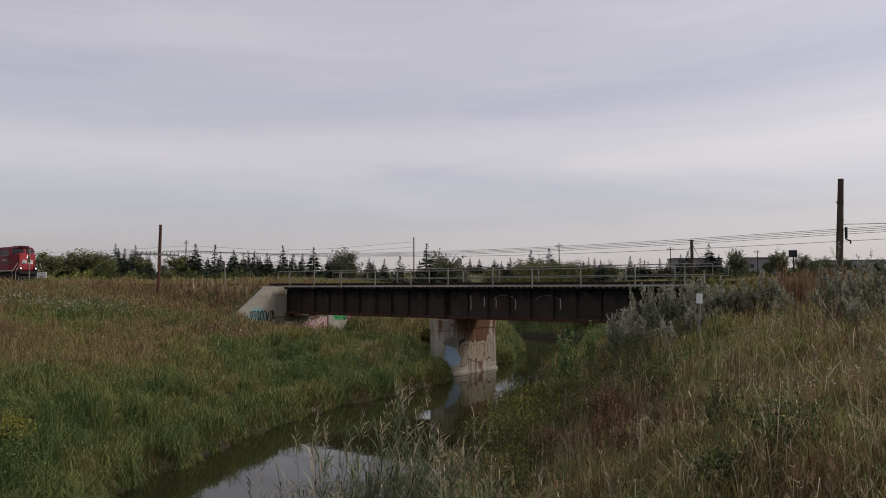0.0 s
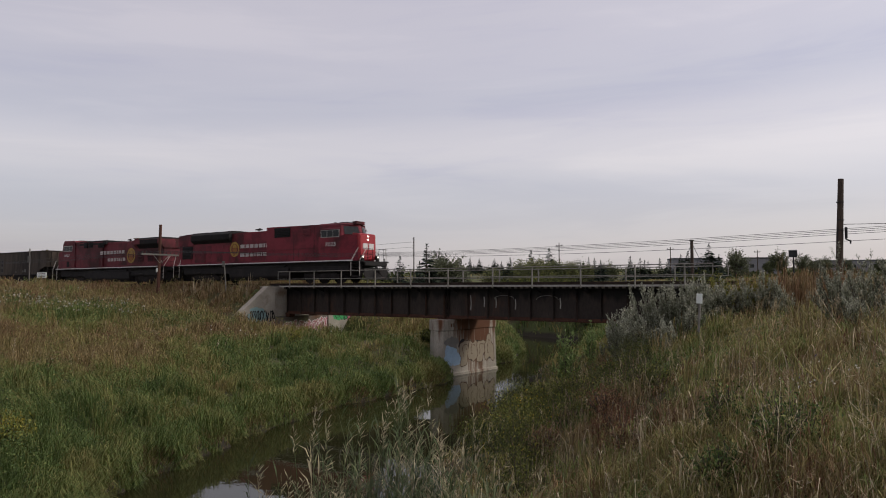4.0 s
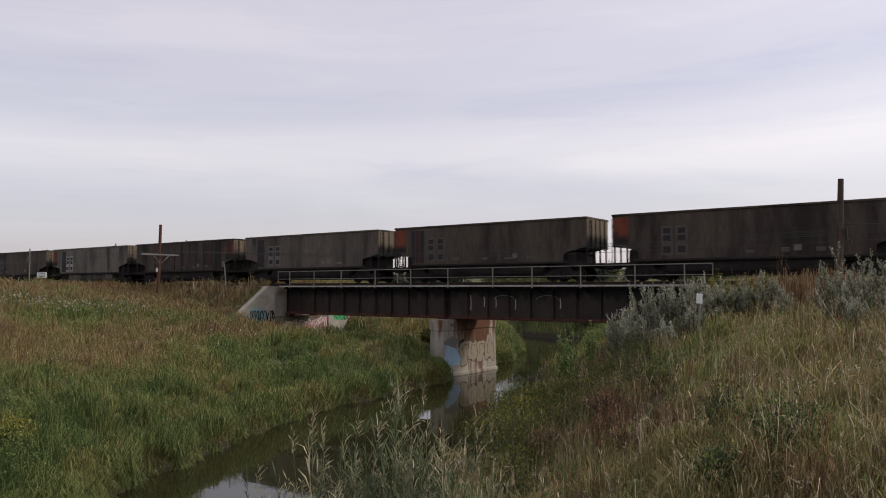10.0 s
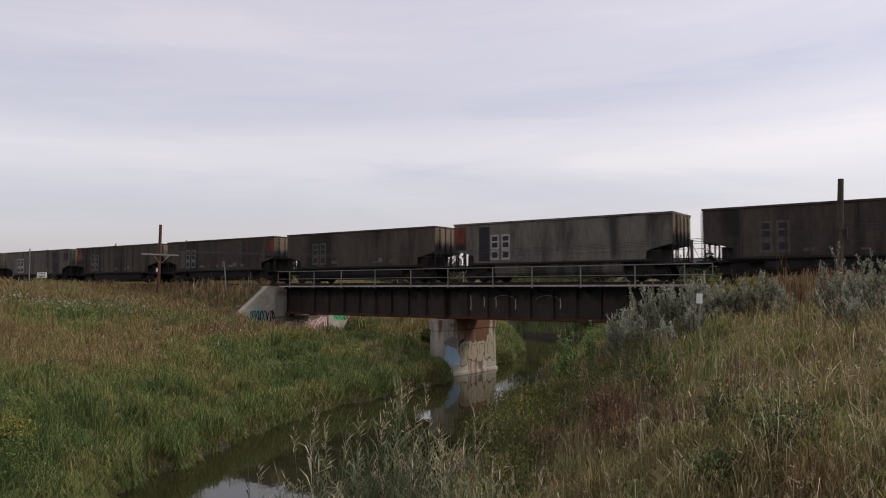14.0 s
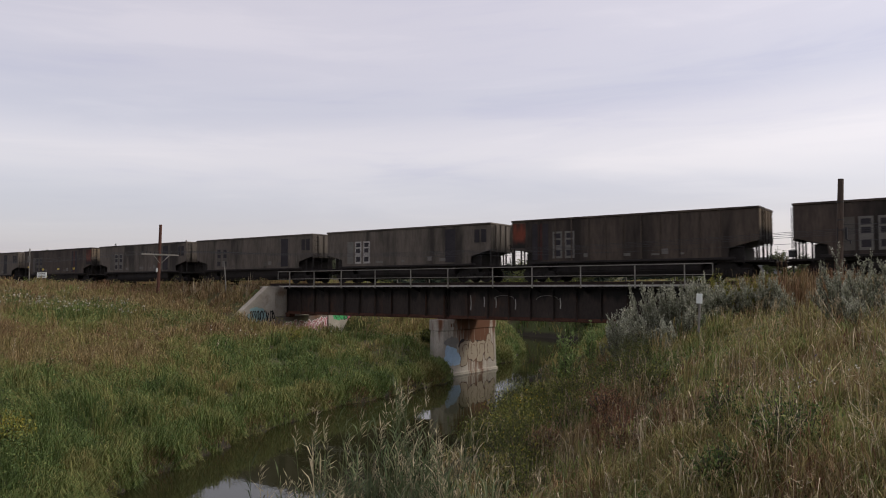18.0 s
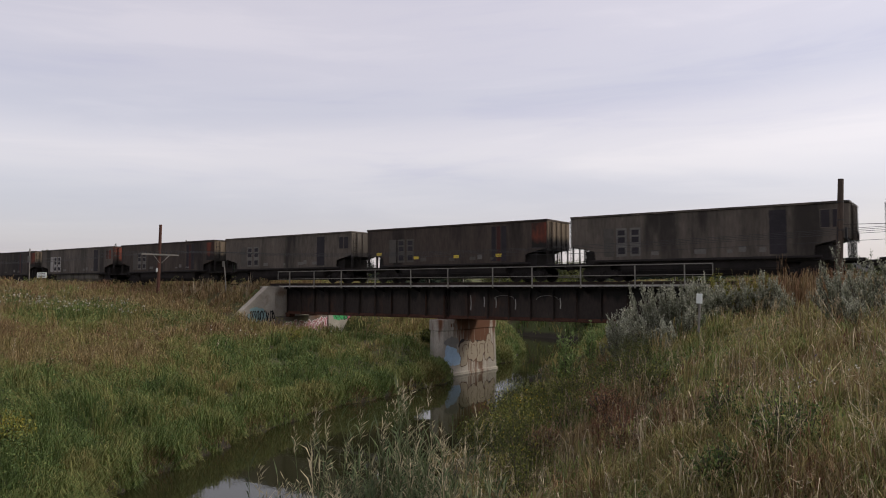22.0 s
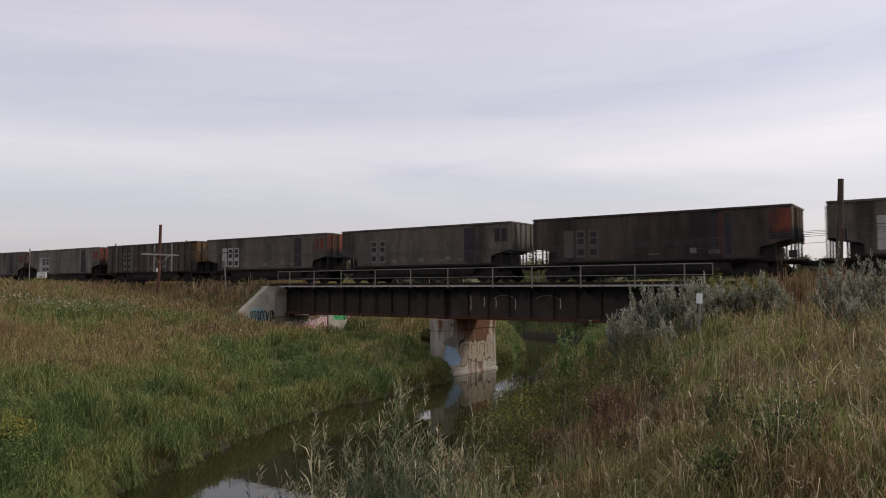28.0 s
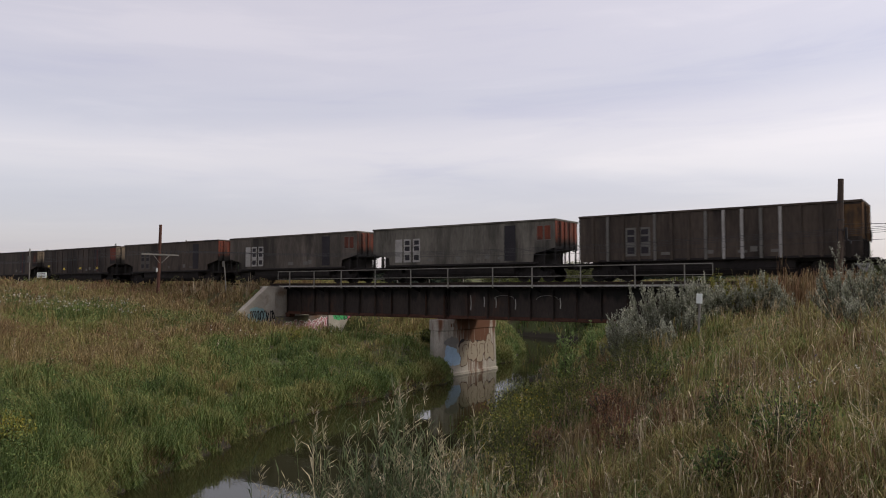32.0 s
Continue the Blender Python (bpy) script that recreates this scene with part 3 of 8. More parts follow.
def build_ground():
    xs, ys = axis_steps(-3500, 3500, -72, 10, 0.4), axis_steps(-1200, 4000, -44, 30, 0.4)
    gx, gy = np.meshgrid(xs, ys, indexing="ij")
    v = np.stack([gx, gy, land(gx, gy)], 2).reshape(-1, 3)
    ny = len(ys)
    i, j = np.meshgrid(np.arange(len(xs) - 1), np.arange(ny - 1), indexing="ij")
    a = (i * ny + j).ravel()
    t = np.concatenate([np.stack([a, a + ny, a + ny + 1], 1), np.stack([a, a + ny + 1, a + 1], 1)])
    ob = fast_mesh("ground", v, t, M["soil"])
    ob.data.polygons.foreach_set("use_smooth", np.ones(len(t), bool))
    tagged(ob, "rough grassy creek banks and rising meadow", "ground", kind="structure")


build_ground()


def build_water():
    bm = bmesh.new()
    ys = np.concatenate([np.arange(-100, 130, 2.0)])
    rows = []
    for y in ys:
        l, r = np.interp(y, CREEK_Y, CREEK_L) - 1.5, np.interp(y, CREEK_Y, CREEK_R) + 1.5
        rows.append((bm.verts.new((l, y, 0)), bm.verts.new((r, y, 0))))
    for p, q in zip(rows, rows[1:]):
        bm.faces.new((p[0], p[1], q[1], q[0]))
    tagged(part("water", bm, M["water"]), "still dark green creek water reflecting the sky", "water", kind="structure")


build_water()


# ---- bridge ----
RAIL_Z = 6.2
SPAN_L, PIER_X, SPAN_R = -44.6, -28.8, -11.2


def build_bridge():
    br = thing("railway_bridge", "dark rusty steel plate girder railway bridge on a concrete pier", "bridge")
    for y in (-1.25, 1.25):
        for lo, hi in ((SPAN_L, PIER_X - 0.06), (PIER_X + 0.06, SPAN_R)):
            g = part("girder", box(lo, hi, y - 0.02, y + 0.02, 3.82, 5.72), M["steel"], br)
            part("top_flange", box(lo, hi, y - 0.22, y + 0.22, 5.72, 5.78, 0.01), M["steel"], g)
            part("bottom_flange", box(lo, hi, y - 0.22, y + 0.22, 3.76, 3.82, 0.01), M["rust"], g)
            part("flange_angle", prism([(y - 0.04, 3.82), (y - 0.16, 3.82), (y - 0.16, 3.84), (y - 0.04, 3.98)], "x", lo, hi), M["rust"], g)
            me = None
            n = int((hi - lo) / 1.48)
            for i in range(n + 1):
                x = lo + 0.12 + i * (hi - lo - 0.24) / n
                for s in (-1, 1):
                    yy = y + s * 0.1
                    if me is None:
                        me = bpy.data.meshes.new("stiffener")
                        b = box(-0.015, 0.015, -0.08, 0.08, 3.83, 5.71)
                        box(-0.06, 0.06, -0.012, 0.012, 3.83, 5.71, bm=b)
                        b.to_mesh(me)
                        b.free()
                    o = link_mesh("stiffener", me, M["steel"], g)
                    o.location = (x, yy, 0)
            for x in (lo + 0.35, hi - 0.35):
                part("bearing", box(x - 0.25, x + 0.25, y - 0.25, y + 0.25, 3.55, 3.76, 0.02), M["rust"], br)
    for i in range(12):
        x = SPAN_L + 1 + i * 2.9
        part("cross_frame", tube((x, -1.2, 3.95), (x, 1.2, 5.6), 0.05, sides=6), M["steel"], br)
    me = bpy.data.meshes.new("bridge_tie")
    b = box(-0.11, 0.11, -1.75, 1.75, 5.78, 5.99, 0.012)
    b.to_mesh(me)
    b.free()
    x = SPAN_L + 0.2
    while x < SPAN_R:
        o = link_mesh("bridge_tie", me, M["tie"], br)
        o.location = (x, 0, 0)
        x += 0.42
    for s in (-1, 1):
        wk = part("walkway", box(SPAN_L + 0.3, SPAN_R - 0.1, s * 2.38 - 0.02, s * 2.38 + 0.02, 5.9, 6.0), M["kerb"], br, "pale worn steel walkway edge")
        part("walkway_deck", box(SPAN_L + 0.3, SPAN_R - 0.1, min(s * 1.78, s * 2.36), max(s * 1.78, s * 2.36), 5.93, 5.97), M["tie"], wk)
        posts = (-43.07, -40.38, -37.56, -34.25, -31.03, -27.9, -24.44, -21.62, -18.41, -15.13, -12.38) if s < 0 else (-42.4, -39.3, -36.2, -33.1, -30.0, -26.9, -23.8, -20.7, -17.6, -14.5)
        ends = (-44.4, -10.9) if s < 0 else (-43.2, -11.4)
        rl = part("handrail", tube((ends[0], s * 2.44, 7.1), (ends[1], s * 2.44, 7.1), 0.028, sides=6), M["galv"], br, "galvanised steel handrail")
        part("middle_rail", tube((ends[0], s * 2.44, 6.52), (ends[1], s * 2.44, 6.52), 0.022, sides=6), M["galv"], rl)
        for e in ends:
            part("end_rail", tube((e, s * 2.44, 6.52), (e, s * 2.44, 7.1), 0.025, sides=6), M["galv"], rl)
        for p in posts:
            part("railing_post", box(p - 0.035, p + 0.035, s * 2.42 - 0.035, s * 2.42 + 0.035, 5.8, 7.1, 0.006), M["galv"], rl)
            part("walkway_bracket", prism([(s * 1.4, 5.78), (s * 2.4, 5.9), (s * 2.4, 5.86), (s * 1.4, 5.5)], "x", p - 0.04, p + 0.04), M["steel"], br)
    # pale chalky drips and scrawls on the near girder
    for x, z0, z1 in ((-26.9, 4.35, 5.35), (-25.85, 4.6, 5.25), (-24.95, 4.55, 5.2), (-23.5, 4.45, 5.1), (-20.35, 4.55, 5.2)):
        part("chalk_mark", prism([(x, z0), (x + 0.07, z0), (x + 0.1, (z0 + z1) / 2), (x + 0.06, z1), (x - 0.01, z1), (x + 0.03, (z0 + z1) / 2)], "y", -1.278, -1.272), M["mark_white"], br, "white chalky mark")
    for cx in (-24.3, -21.2):
        b = bmesh.new()
        for i in range(10):
            a0, a1 = math.pi * i / 10, math.pi * (i + 1) / 10
            tube((cx + 0.75 * math.cos(a0), -1.275, 5.1 + 0.25 * math.sin(a0)), (cx + 0.75 * math.cos(a1), -1.275, 5.1 + 0.25 * math.sin(a1)), 0.011, sides=4, bm=b)
        part("chalk_mark", b, M["mark_white"], br, "white chalky arc")


build_bridge()


def scrawl(parent, name, seed, origin, u, v, w, h, strokes, thick, material, label="sprayed scrawl"):
    """Loose looping spray strokes on a wall: flat ribbons in the plane of u and v, a little proud of it."""
    rnd = random.Random(seed)
    o, u, v = Vector(origin), Vector(u), Vector(v)
    nrm = u.cross(v).normalized()
    for s in range(strokes):
        bm = bmesh.new()
        cx, a = w * (s + 0.5) / strokes, rnd.uniform(0, 6.28)
        pts, ph = [], rnd.uniform(0, 6.28)
        for i in range(15):
            t = i / 14
            pts.append(Vector((cx + w / strokes * 0.62 * math.sin(a + t * rnd.uniform(4.6, 5.4)) + 0.3 * w / strokes * (t - 0.5), h * (0.5 + 0.46 * math.cos(ph + t * 4.4)))))
        prev = None
        for i, q in enumerate(pts):
            d = (pts[min(i + 1, 14)] - pts[max(i - 1, 0)]).normalized()
            sd = Vector((-d.y, d.x)) * thick * rnd.uniform(0.35, 0.65)
            cur = [bm.verts.new(o + u * (q.x + k * sd.x) + v * (q.y + k * sd.y) + nrm * (0.004 + 0.0012 * s)) for k in (-1, 1)]
            if prev:
                bm.faces.new((prev[0], prev[1], cur[1], cur[0]))
            prev = cur
        part(name, bm, material, parent, label)


def blotch(parent, name, seed, origin, u, v, w, h, material, label, lift=0.002, n=36):
    """A sprayed patch with an uneven edge."""
    rnd = random.Random(seed)
    o, u, v = Vector(origin), Vector(u), Vector(v)
    nrm = u.cross(v).normalized()
    bm = bmesh.new()
    ph = [rnd.uniform(0, 6.28) for _ in range(4)]
    ring = []
    for i in range(n):
        a = 2 * math.pi * i / n
        k = 1 + 0.13 * math.sin(3 * a + ph[0]) + 0.09 * math.sin(5 * a + ph[1]) + 0.06 * math.sin(9 * a + ph[2])
        ring.append(bm.verts.new(o + u * (w / 2 * k * math.cos(a)) + v * (h / 2 * k * math.sin(a)) + nrm * lift))
    bm.faces.new(ring)
    return part(name, bm, material, parent, label)


def throw_up(parent, seed, origin, u, v, w, h, n, fill, line, label, thick=0.06):
    """Fat rounded letter shapes side by side, filled, outlined and with a counter stroke each."""
    rnd = random.Random(seed)
    o, uu, vv = Vector(origin), Vector(u), Vector(v)
    nrm = uu.cross(vv).normalized()
    for s in range(n):
        cx, wide, tall = w * (s + 0.5) / n, w / n * rnd.uniform(0.5, 0.62), h * rnd.uniform(0.42, 0.52)
        lean, ph, lobes = rnd.uniform(-0.1, 0.35), rnd.uniform(0, 6.28), rnd.choice((2, 3, 3))
        ring = []
        for i in range(28):
            a = 2 * math.pi * i / 28
            c, q = math.cos(a), math.sin(a)
            k = 1 + 0.22 * math.sin(lobes * a + ph) + 0.12 * math.sin(5 * a + 2 * ph)
            x, z = wide * k * math.copysign(abs(c) ** 0.75, c), tall * k * math.copysign(abs(q) ** 0.75, q)
            ring.append((cx + x + lean * z, h / 2 + z))
        lift = 0.005 + 0.003 * s

        def put(bm, p, up=0.0):
            return bm.verts.new(o + uu * p[0] + vv * p[1] + nrm * (lift + up))

        bm = bmesh.new()
        bm.faces.new([put(bm, p) for p in ring])
        body = part("letter_shape", bm, fill, parent, label)
        mid = (cx, h / 2)
        inner = [(mid[0] + (p[0] - mid[0]) * 0.38, mid[1] + (p[1] - mid[1]) * 0.5 + 0.12 * tall) for p in ring[rnd.randrange(4):20]]
        for path, shut, fat in ((ring, True, thick), (inner, False, thick * 0.8)):
            bm = bmesh.new()
            m = len(path)
            pairs = []
            for i, p in enumerate(path):
                a, b = path[(i - 1) % m] if shut or i else p, path[(i + 1) % m] if shut or i < m - 1 else p
                dx, dz = b[0] - a[0], b[1] - a[1]
                ln = math.hypot(dx, dz) or 1
                g = fat * rnd.uniform(0.35, 0.65)
                pairs.append([put(bm, (p[0] - k * dz / ln * g, p[1] + k * dx / ln * g), 0.0012) for k in (-1, 1)])
            for i in range(m if shut else m - 1):
                a, b = pairs[i], pairs[(i + 1) % m]
                bm.faces.new((a[0], a[1], b[1], b[0]))
            part("outline", bm, line, body)


def build_pier():
    pr = thing("bridge_pier", "weathered concrete pier with rust stains and spray paint in the creek", "pier")

    def loft(lo, hi, z0, z1, bev):
        bm = bmesh.new()
        a = [bm.verts.new((x, y, z0)) for x, y in lo]
        b = [bm.verts.new((x, y, z1)) for x, y in hi]
        bm.faces.new(a[::-1]), bm.faces.new(b)
        for i in range(len(a)):
            j = (i + 1) % len(a)
            bm.faces.new((a[i], a[j], b[j], b[i]))
        bmesh.ops.recalc_face_normals(bm, faces=bm.faces[:])
        bmesh.ops.bevel(bm, geom=bm.edges[:], offset=bev, segments=1, affect="EDGES")
        return bm

    def plan(g):
        return [(-28.1 + g, 3.75 + g), (-28.1 + g, -2.65 - g), (-28.4, -2.95 - g), (-28.6, -2.95 - g), (-29.5 - g, -2.2 - g), (-29.5 - g, 3.75 + g)]

    part("shaft", loft(plan(0.1), plan(0.0), -0.9, 3.0, 0.04), M["pier"], pr)
    part("cap", loft(plan(0.06), plan(0.06), 3.0, 3.72, 0.04), M["pier"], pr)
    part("footing", loft(plan(0.2), plan(0.14), -0.9, 0.2, 0.05), M["pier"], pr)
    # spray paint on the creek side; the face leans slightly
    u, v = (0, 1, 0), (-0.026, 0, 1)

    def face(y, z):
        return (-28.1 + 0.1 * (2.93 - z) / 3.83 + 0.004, y, z)

    blotch(pr, "grey_patch", 2, face(-1.75, 2.1), u, v, 1.5, 1.0, M["spray_grey"], "grey painted-over patch", 0.0015)
    blotch(pr, "blue_patch", 3, face(-1.85, 1.35), u, v, 1.6, 1.25, M["spray_blue"], "pale blue sprayed patch")
    blotch(pr, "blue_patch", 4, face(-1.1, 1.05), u, v, 1.3, 0.8, M["spray_blue"], "pale blue sprayed patch", 0.0035)
    throw_up(pr, 5, face(-0.75, 0.62), u, v, 4.1, 1.75, 4, M["spray_tan"], M["spray_umber"], "tan sprayed letter shapes with dark outlines", 0.055)
    scrawl(pr, "scrawl", 7, face(-0.2, 0.75), u, v, 3.3, 1.5, 7, 0.06, M["spray_black"], "thin black sprayed strokes")
    scrawl(pr, "scrawl", 6, face(-0.75, 0.6), u, v, 0.7, 1.75, 1, 0.17, M["spray_black"], "black sprayed stroke")
    for i in range(3):
        part("cast_mark", box(-28.039, -28.034, -1.9 + i * 0.24, -1.74 + i * 0.24, 3.22, 3.46), M["concrete_dark"], pr, "worn cast figures")


build_pier()


def build_abutment(x, s, label):
    ab = thing("abutment", label, "abutment")
    # breast wall, bearing seat, straight sloping wings on both sides
    f = x
    x0, x1 = (f - 1.2, f) if s > 0 else (f, f + 1.2)
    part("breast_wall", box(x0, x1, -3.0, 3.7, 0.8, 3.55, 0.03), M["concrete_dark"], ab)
    part("backwall", box(min(f - s * 1.2, f - s * 0.35), max(f - s * 1.2, f - s * 0.35), -3.0, 3.7, 3.55, 5.95, 0.03), M["concrete"], ab)
    for t in (-1, 1):
        part("wing_wall", prism([(t * u + 0.45 * (t + 1), w) for u, w in ((2.5, 1.2), (2.5, 5.97), (3.2, 5.97), (7.1, 3.05), (7.6, 2.6), (7.6, 1.2))], "x", min(f - s * 0.45, f + s * 0.12), max(f - s * 0.45, f + s * 0.12), 0.03), M["concrete"], ab)
    return ab


AB_L = build_abutment(-44.75, 1, "grey concrete abutment with sloping wing walls and spray paint")


def spray_abutment():
    u, v, x = (0, 1, 0), (0, 0, 1), -44.62
    blotch(AB_L, "cyan_patch", 11, (x, -4.3, 3.75), u, v, 2.0, 1.1, M["spray_cyan"], "faded cyan sprayed patch")
    scrawl(AB_L, "scrawl", 12, (x, -4.9, 3.05), u, v, 2.3, 1.05, 12, 0.085, M["spray_black"], "black sprayed scrawl")
    scrawl(AB_L, "scrawl", 13, (x, -6.0, 3.3), u, v, 1.0, 0.4, 1, 0.08, M["spray_black"], "black sprayed scrawl")
    f = -44.74
    throw_up(AB_L, 14, (f, -1.5, 2.15), u, v, 4.3, 1.0, 6, M["spray_rose"], M["spray_white"], "rose sprayed letter shapes with white outlines")
    throw_up(AB_L, 15, (f, 2.1, 2.1), u, v, 1.55, 1.4, 3, M["spray_pink"], M["spray_white"], "pink sprayed letter shapes with white outlines")
    blotch(AB_L, "green_patch", 17, (x, 4.9, 3.4), u, v, 1.7, 0.75, M["spray_green"], "bright green sprayed patch")
    scrawl(AB_L, "scrawl", 18, (x, 4.2, 3.05), u, v, 2.6, 0.65, 7, 0.06, M["spray_black"], "black sprayed outlines")
    blotch(AB_L, "pink_patch", 19, (x, 6.2, 3.2), u, v, 0.8, 0.6, M["spray_pink"], "pink sprayed patch")


spray_abutment()
build_abutment(-11.0, -1, "grey concrete abutment behind silver bushes")


def build_track():
    rd = thing("railway_track", "single railway track with rusty rails on grey ballast", "railway track", kind="structure")
    for lo, hi in ((-600, -45.2), (-10.6, 400)):
        part("ballast", prism([(-2.2, 5.6), (-1.6, 5.95), (1.6, 5.95), (2.2, 5.6)], "x", lo, hi), M["ballast"], rd)
    for y in (-0.755, 0.755):
        part("rail", prism([(y - 0.07, 6.02), (y - 0.02, 6.05), (y - 0.035, 6.17), (y - 0.035, 6.2), (y + 0.035, 6.2), (y + 0.035, 6.17), (y + 0.02, 6.05), (y + 0.07, 6.02)], "x", -600, 400), M["railhead"], rd)
    me = bpy.data.meshes.new("tie")
    b = box(-0.11, 0.11, -1.3, 1.3, 5.86, 6.015, 0.01)
    b.to_mesh(me)
    b.free()
    for i in range(110):
        for x in ((-45.6 - i * 0.52,) if i > 50 else (-45.6 - i * 0.52, -10.2 + i * 0.52)):
            o = link_mesh("tie", me, M["tie"], rd)
            o.location = (x, 0, 0)


build_track()


# ---- the train; all its things have x along the track, z = 0 on the rail ----
WHEEL = {}


def wheel_mesh(r):
    if r not in WHEEL:
        bm = tube((0, -0.065, 0), (0, 0.065, 0), r, sides=20)
        tube((0, -0.11, 0), (0, -0.06, 0), r * 0.42, r * 0.5, sides=14, bm=bm)
        me = bpy.data.meshes.new("wheel")
        bm.to_mesh(me)
        bm.free()
        me.materials.append(M["under"])
        WHEEL[r] = me
    return WHEEL[r]


def truck(parent, x, axles, r, pitch, frame_z):
    """A truck: side frames with axle boxes and springs, and its wheels."""
    half = pitch * (axles - 1) / 2
    base = part("truck", box(x - 0.3, x + 0.3, -1.0, 1.0, r - 0.05, frame_z, 0.04), M["under"], parent)
    for s in (-1, 1):
        bm = prism([(x - half - 0.35, r + 0.12), (x - half + 0.3, r + 0.2), (x - 0.45, frame_z), (x + 0.45, frame_z), (x + half - 0.3, r + 0.2), (x + half + 0.35, r + 0.12),
                    (x + half + 0.3, r - 0.14), (x + half - 0.35, r - 0.1), (x + 0.35, r - 0.28), (x - 0.35, r - 0.28), (x - half + 0.35, r - 0.1), (x - half - 0.3, r - 0.14)], "y", s * 1.02 - 0.08, s * 1.02 + 0.08)
        for i in range(3):
            tube((x - 0.2 + 0.2 * i, s * 1.12, r - 0.2), (x - 0.2 + 0.2 * i, s * 1.12, r + 0.15), 0.075, sides=8, bm=bm)
        for i in range(axles):
            ax = x - half + i * pitch
            tube((ax, s * 1.06, r), (ax, s * 1.2, r), 0.13, sides=10, bm=bm)
        part("side_frame", bm, M["under"], base)
        for i in range(axles):
            o = link_mesh("wheel", wheel_mesh(r), M["under"], base)
            o.location = (x - half + i * pitch, s * 0.755, r)
    for i in range(axles):
        ax = x - half + i * pitch
        part("axle", tube((ax, -0.75, r), (ax, 0.75, r), 0.08, sides=8), M["under"], base)
    return base


def coupler(parent, x, s):
    bm = box(min(x - s * 0.7, x - s * 0.12), max(x - s * 0.7, x - s * 0.12), -0.09, 0.09, 0.76, 0.96, 0.02)
    box(min(x - s * 0.2, x), max(x - s * 0.2, x), -0.16, 0.16, 0.7, 1.02, 0.05, bm=bm)
    part("coupler", bm, M["under"], parent)
    bm = bmesh.new()
    pts = [(x - s * 0.5, 0.3, 0.9), (x - s * 0.3, 0.32, 0.62), (x - s * 0.05, 0.25, 0.5)]
    for p, q in zip(pts, pts[1:]):
        tube(p, q, 0.03, sides=6, bm=bm)
    part("air_hose", bm, M["black"], parent)


LEN = 14.7          # of a coal car's body
PITCH = 16.35       # from car to car
SIDE = 1.52
TOP = 3.78


def build_shell():
    """The meshes that all smooth-sided coal cars share."""
    out = {}

    def keep(key, bm):
        me = bpy.data.meshes.new(key)
        bm.to_mesh(me)
        bm.free()
        out[key] = me

    # side plate: cut away over the trucks at both ends
    prof = [(0.0, 2.1), (1.5, 1.74), (1.56, 1.2), (LEN - 1.56, 1.2), (LEN - 1.5, 1.74), (LEN, 2.1), (LEN, TOP), (0.0, TOP)]
    keep("side", prism(prof, "y", -0.03, 0.03))
    keep("full_side", box(0, LEN, -0.03, 0.03, 1.12, TOP))
    keep("chord", box(-0.06, LEN + 0.06, -0.09, 0.09, TOP - 0.03, TOP + 0.09, 0.02))
    keep("sill", box(1.2, LEN - 1.2, -0.08, 0.06, 1.1, 1.24, 0.02))
    bm = prism([(-SIDE, 2.0), (SIDE, 2.0), (SIDE, TOP), (-SIDE, TOP)], "x", -0.03, 0.03)
    keep("end", bm)
    keep("end_chord", box(-0.07, 0.07, -SIDE - 0.06, SIDE + 0.06, TOP - 0.03, TOP + 0.09, 0.02))
    keep("end_rib", box(-0.05, 0.05, -0.05, 0.05, 2.0, TOP - 0.03))
    keep("slope", prism([(0.0, 2.12), (0.06, 2.12), (1.6, 1.75), (3.0, 1.1), (3.0, 1.02), (1.55, 1.68)], "y", -SIDE + 0.04, SIDE - 0.04))
    keep("tub", prism([(-1.36, 1.2), (-1.34, 0.62), (-1.1, 0.3), (1.1, 0.3), (1.34, 0.62), (1.36, 1.2)], "x", 3.0, LEN - 3.0, 0.05))
    keep("centre_sill", box(-0.55, LEN + 0.55, -0.28, 0.28, 0.85, 1.12, 0.03))
    keep("post", box(-0.04, 0.04, -0.04, 0.04, 1.05, 2.1))
    keep("bolster", box(0.85, 3.0, -1.25, 1.25, 0.95, 1.8, 0.05))
    keep("platform", box(-0.45, 1.3, -1.4, 1.4, 0.98, 1.06, 0.01))
    bm = bmesh.new()
    for s in (-0.2, 0.2):
        tube((0, s, 1.0), (0, s, TOP - 0.1), 0.018, sides=5, bm=bm)
    for i in range(9):
        tube((0, -0.2, 1.1 + i * 0.31), (0, 0.2, 1.1 + i * 0.31), 0.013, sides=5, bm=bm)
    keep("ladder", bm)
    keep("rib", box(-0.035, 0.035, -0.05, 0.0, 1.26, TOP - 0.03))
    keep("wide_rib", box(-0.075, 0.075, -0.1, 0.0, 1.15, TOP - 0.03, 0.012))
    # coal heaped a little under the rim
    n, m = 30, 7
    bm = bmesh.new()
    rnd = random.Random(5)
    g = [[bm.verts.new((0.1 + (LEN - 0.2) * i / n, -SIDE + 0.06 + (2 * SIDE - 0.12) * j / m,
                        TOP - 0.45 + 0.4 * math.sin(math.pi * j / m) * (0.6 + 0.4 * math.sin(math.pi * min(1, i / 3, (n - i) / 3) / 2)) + rnd.uniform(-0.07, 0.07) - 0.1)) for j in range(m + 1)] for i in range(n + 1)]
    for i in range(n):
        for j in range(m):
            bm.faces.new((g[i][j], g[i + 1][j], g[i + 1][j + 1], g[i][j + 1]))
    keep("coal", bm)
    bm = bmesh.new()
    for k in range(18):
        a0, a1 = 2 * math.pi * k / 18, 2 * math.pi * (k + 1) / 18
        tube((0, 0.3 * math.cos(a0), 0.3 * math.sin(a0)), (0, 0.3 * math.cos(a1), 0.3 * math.sin(a1)), 0.02, sides=5, bm=bm)
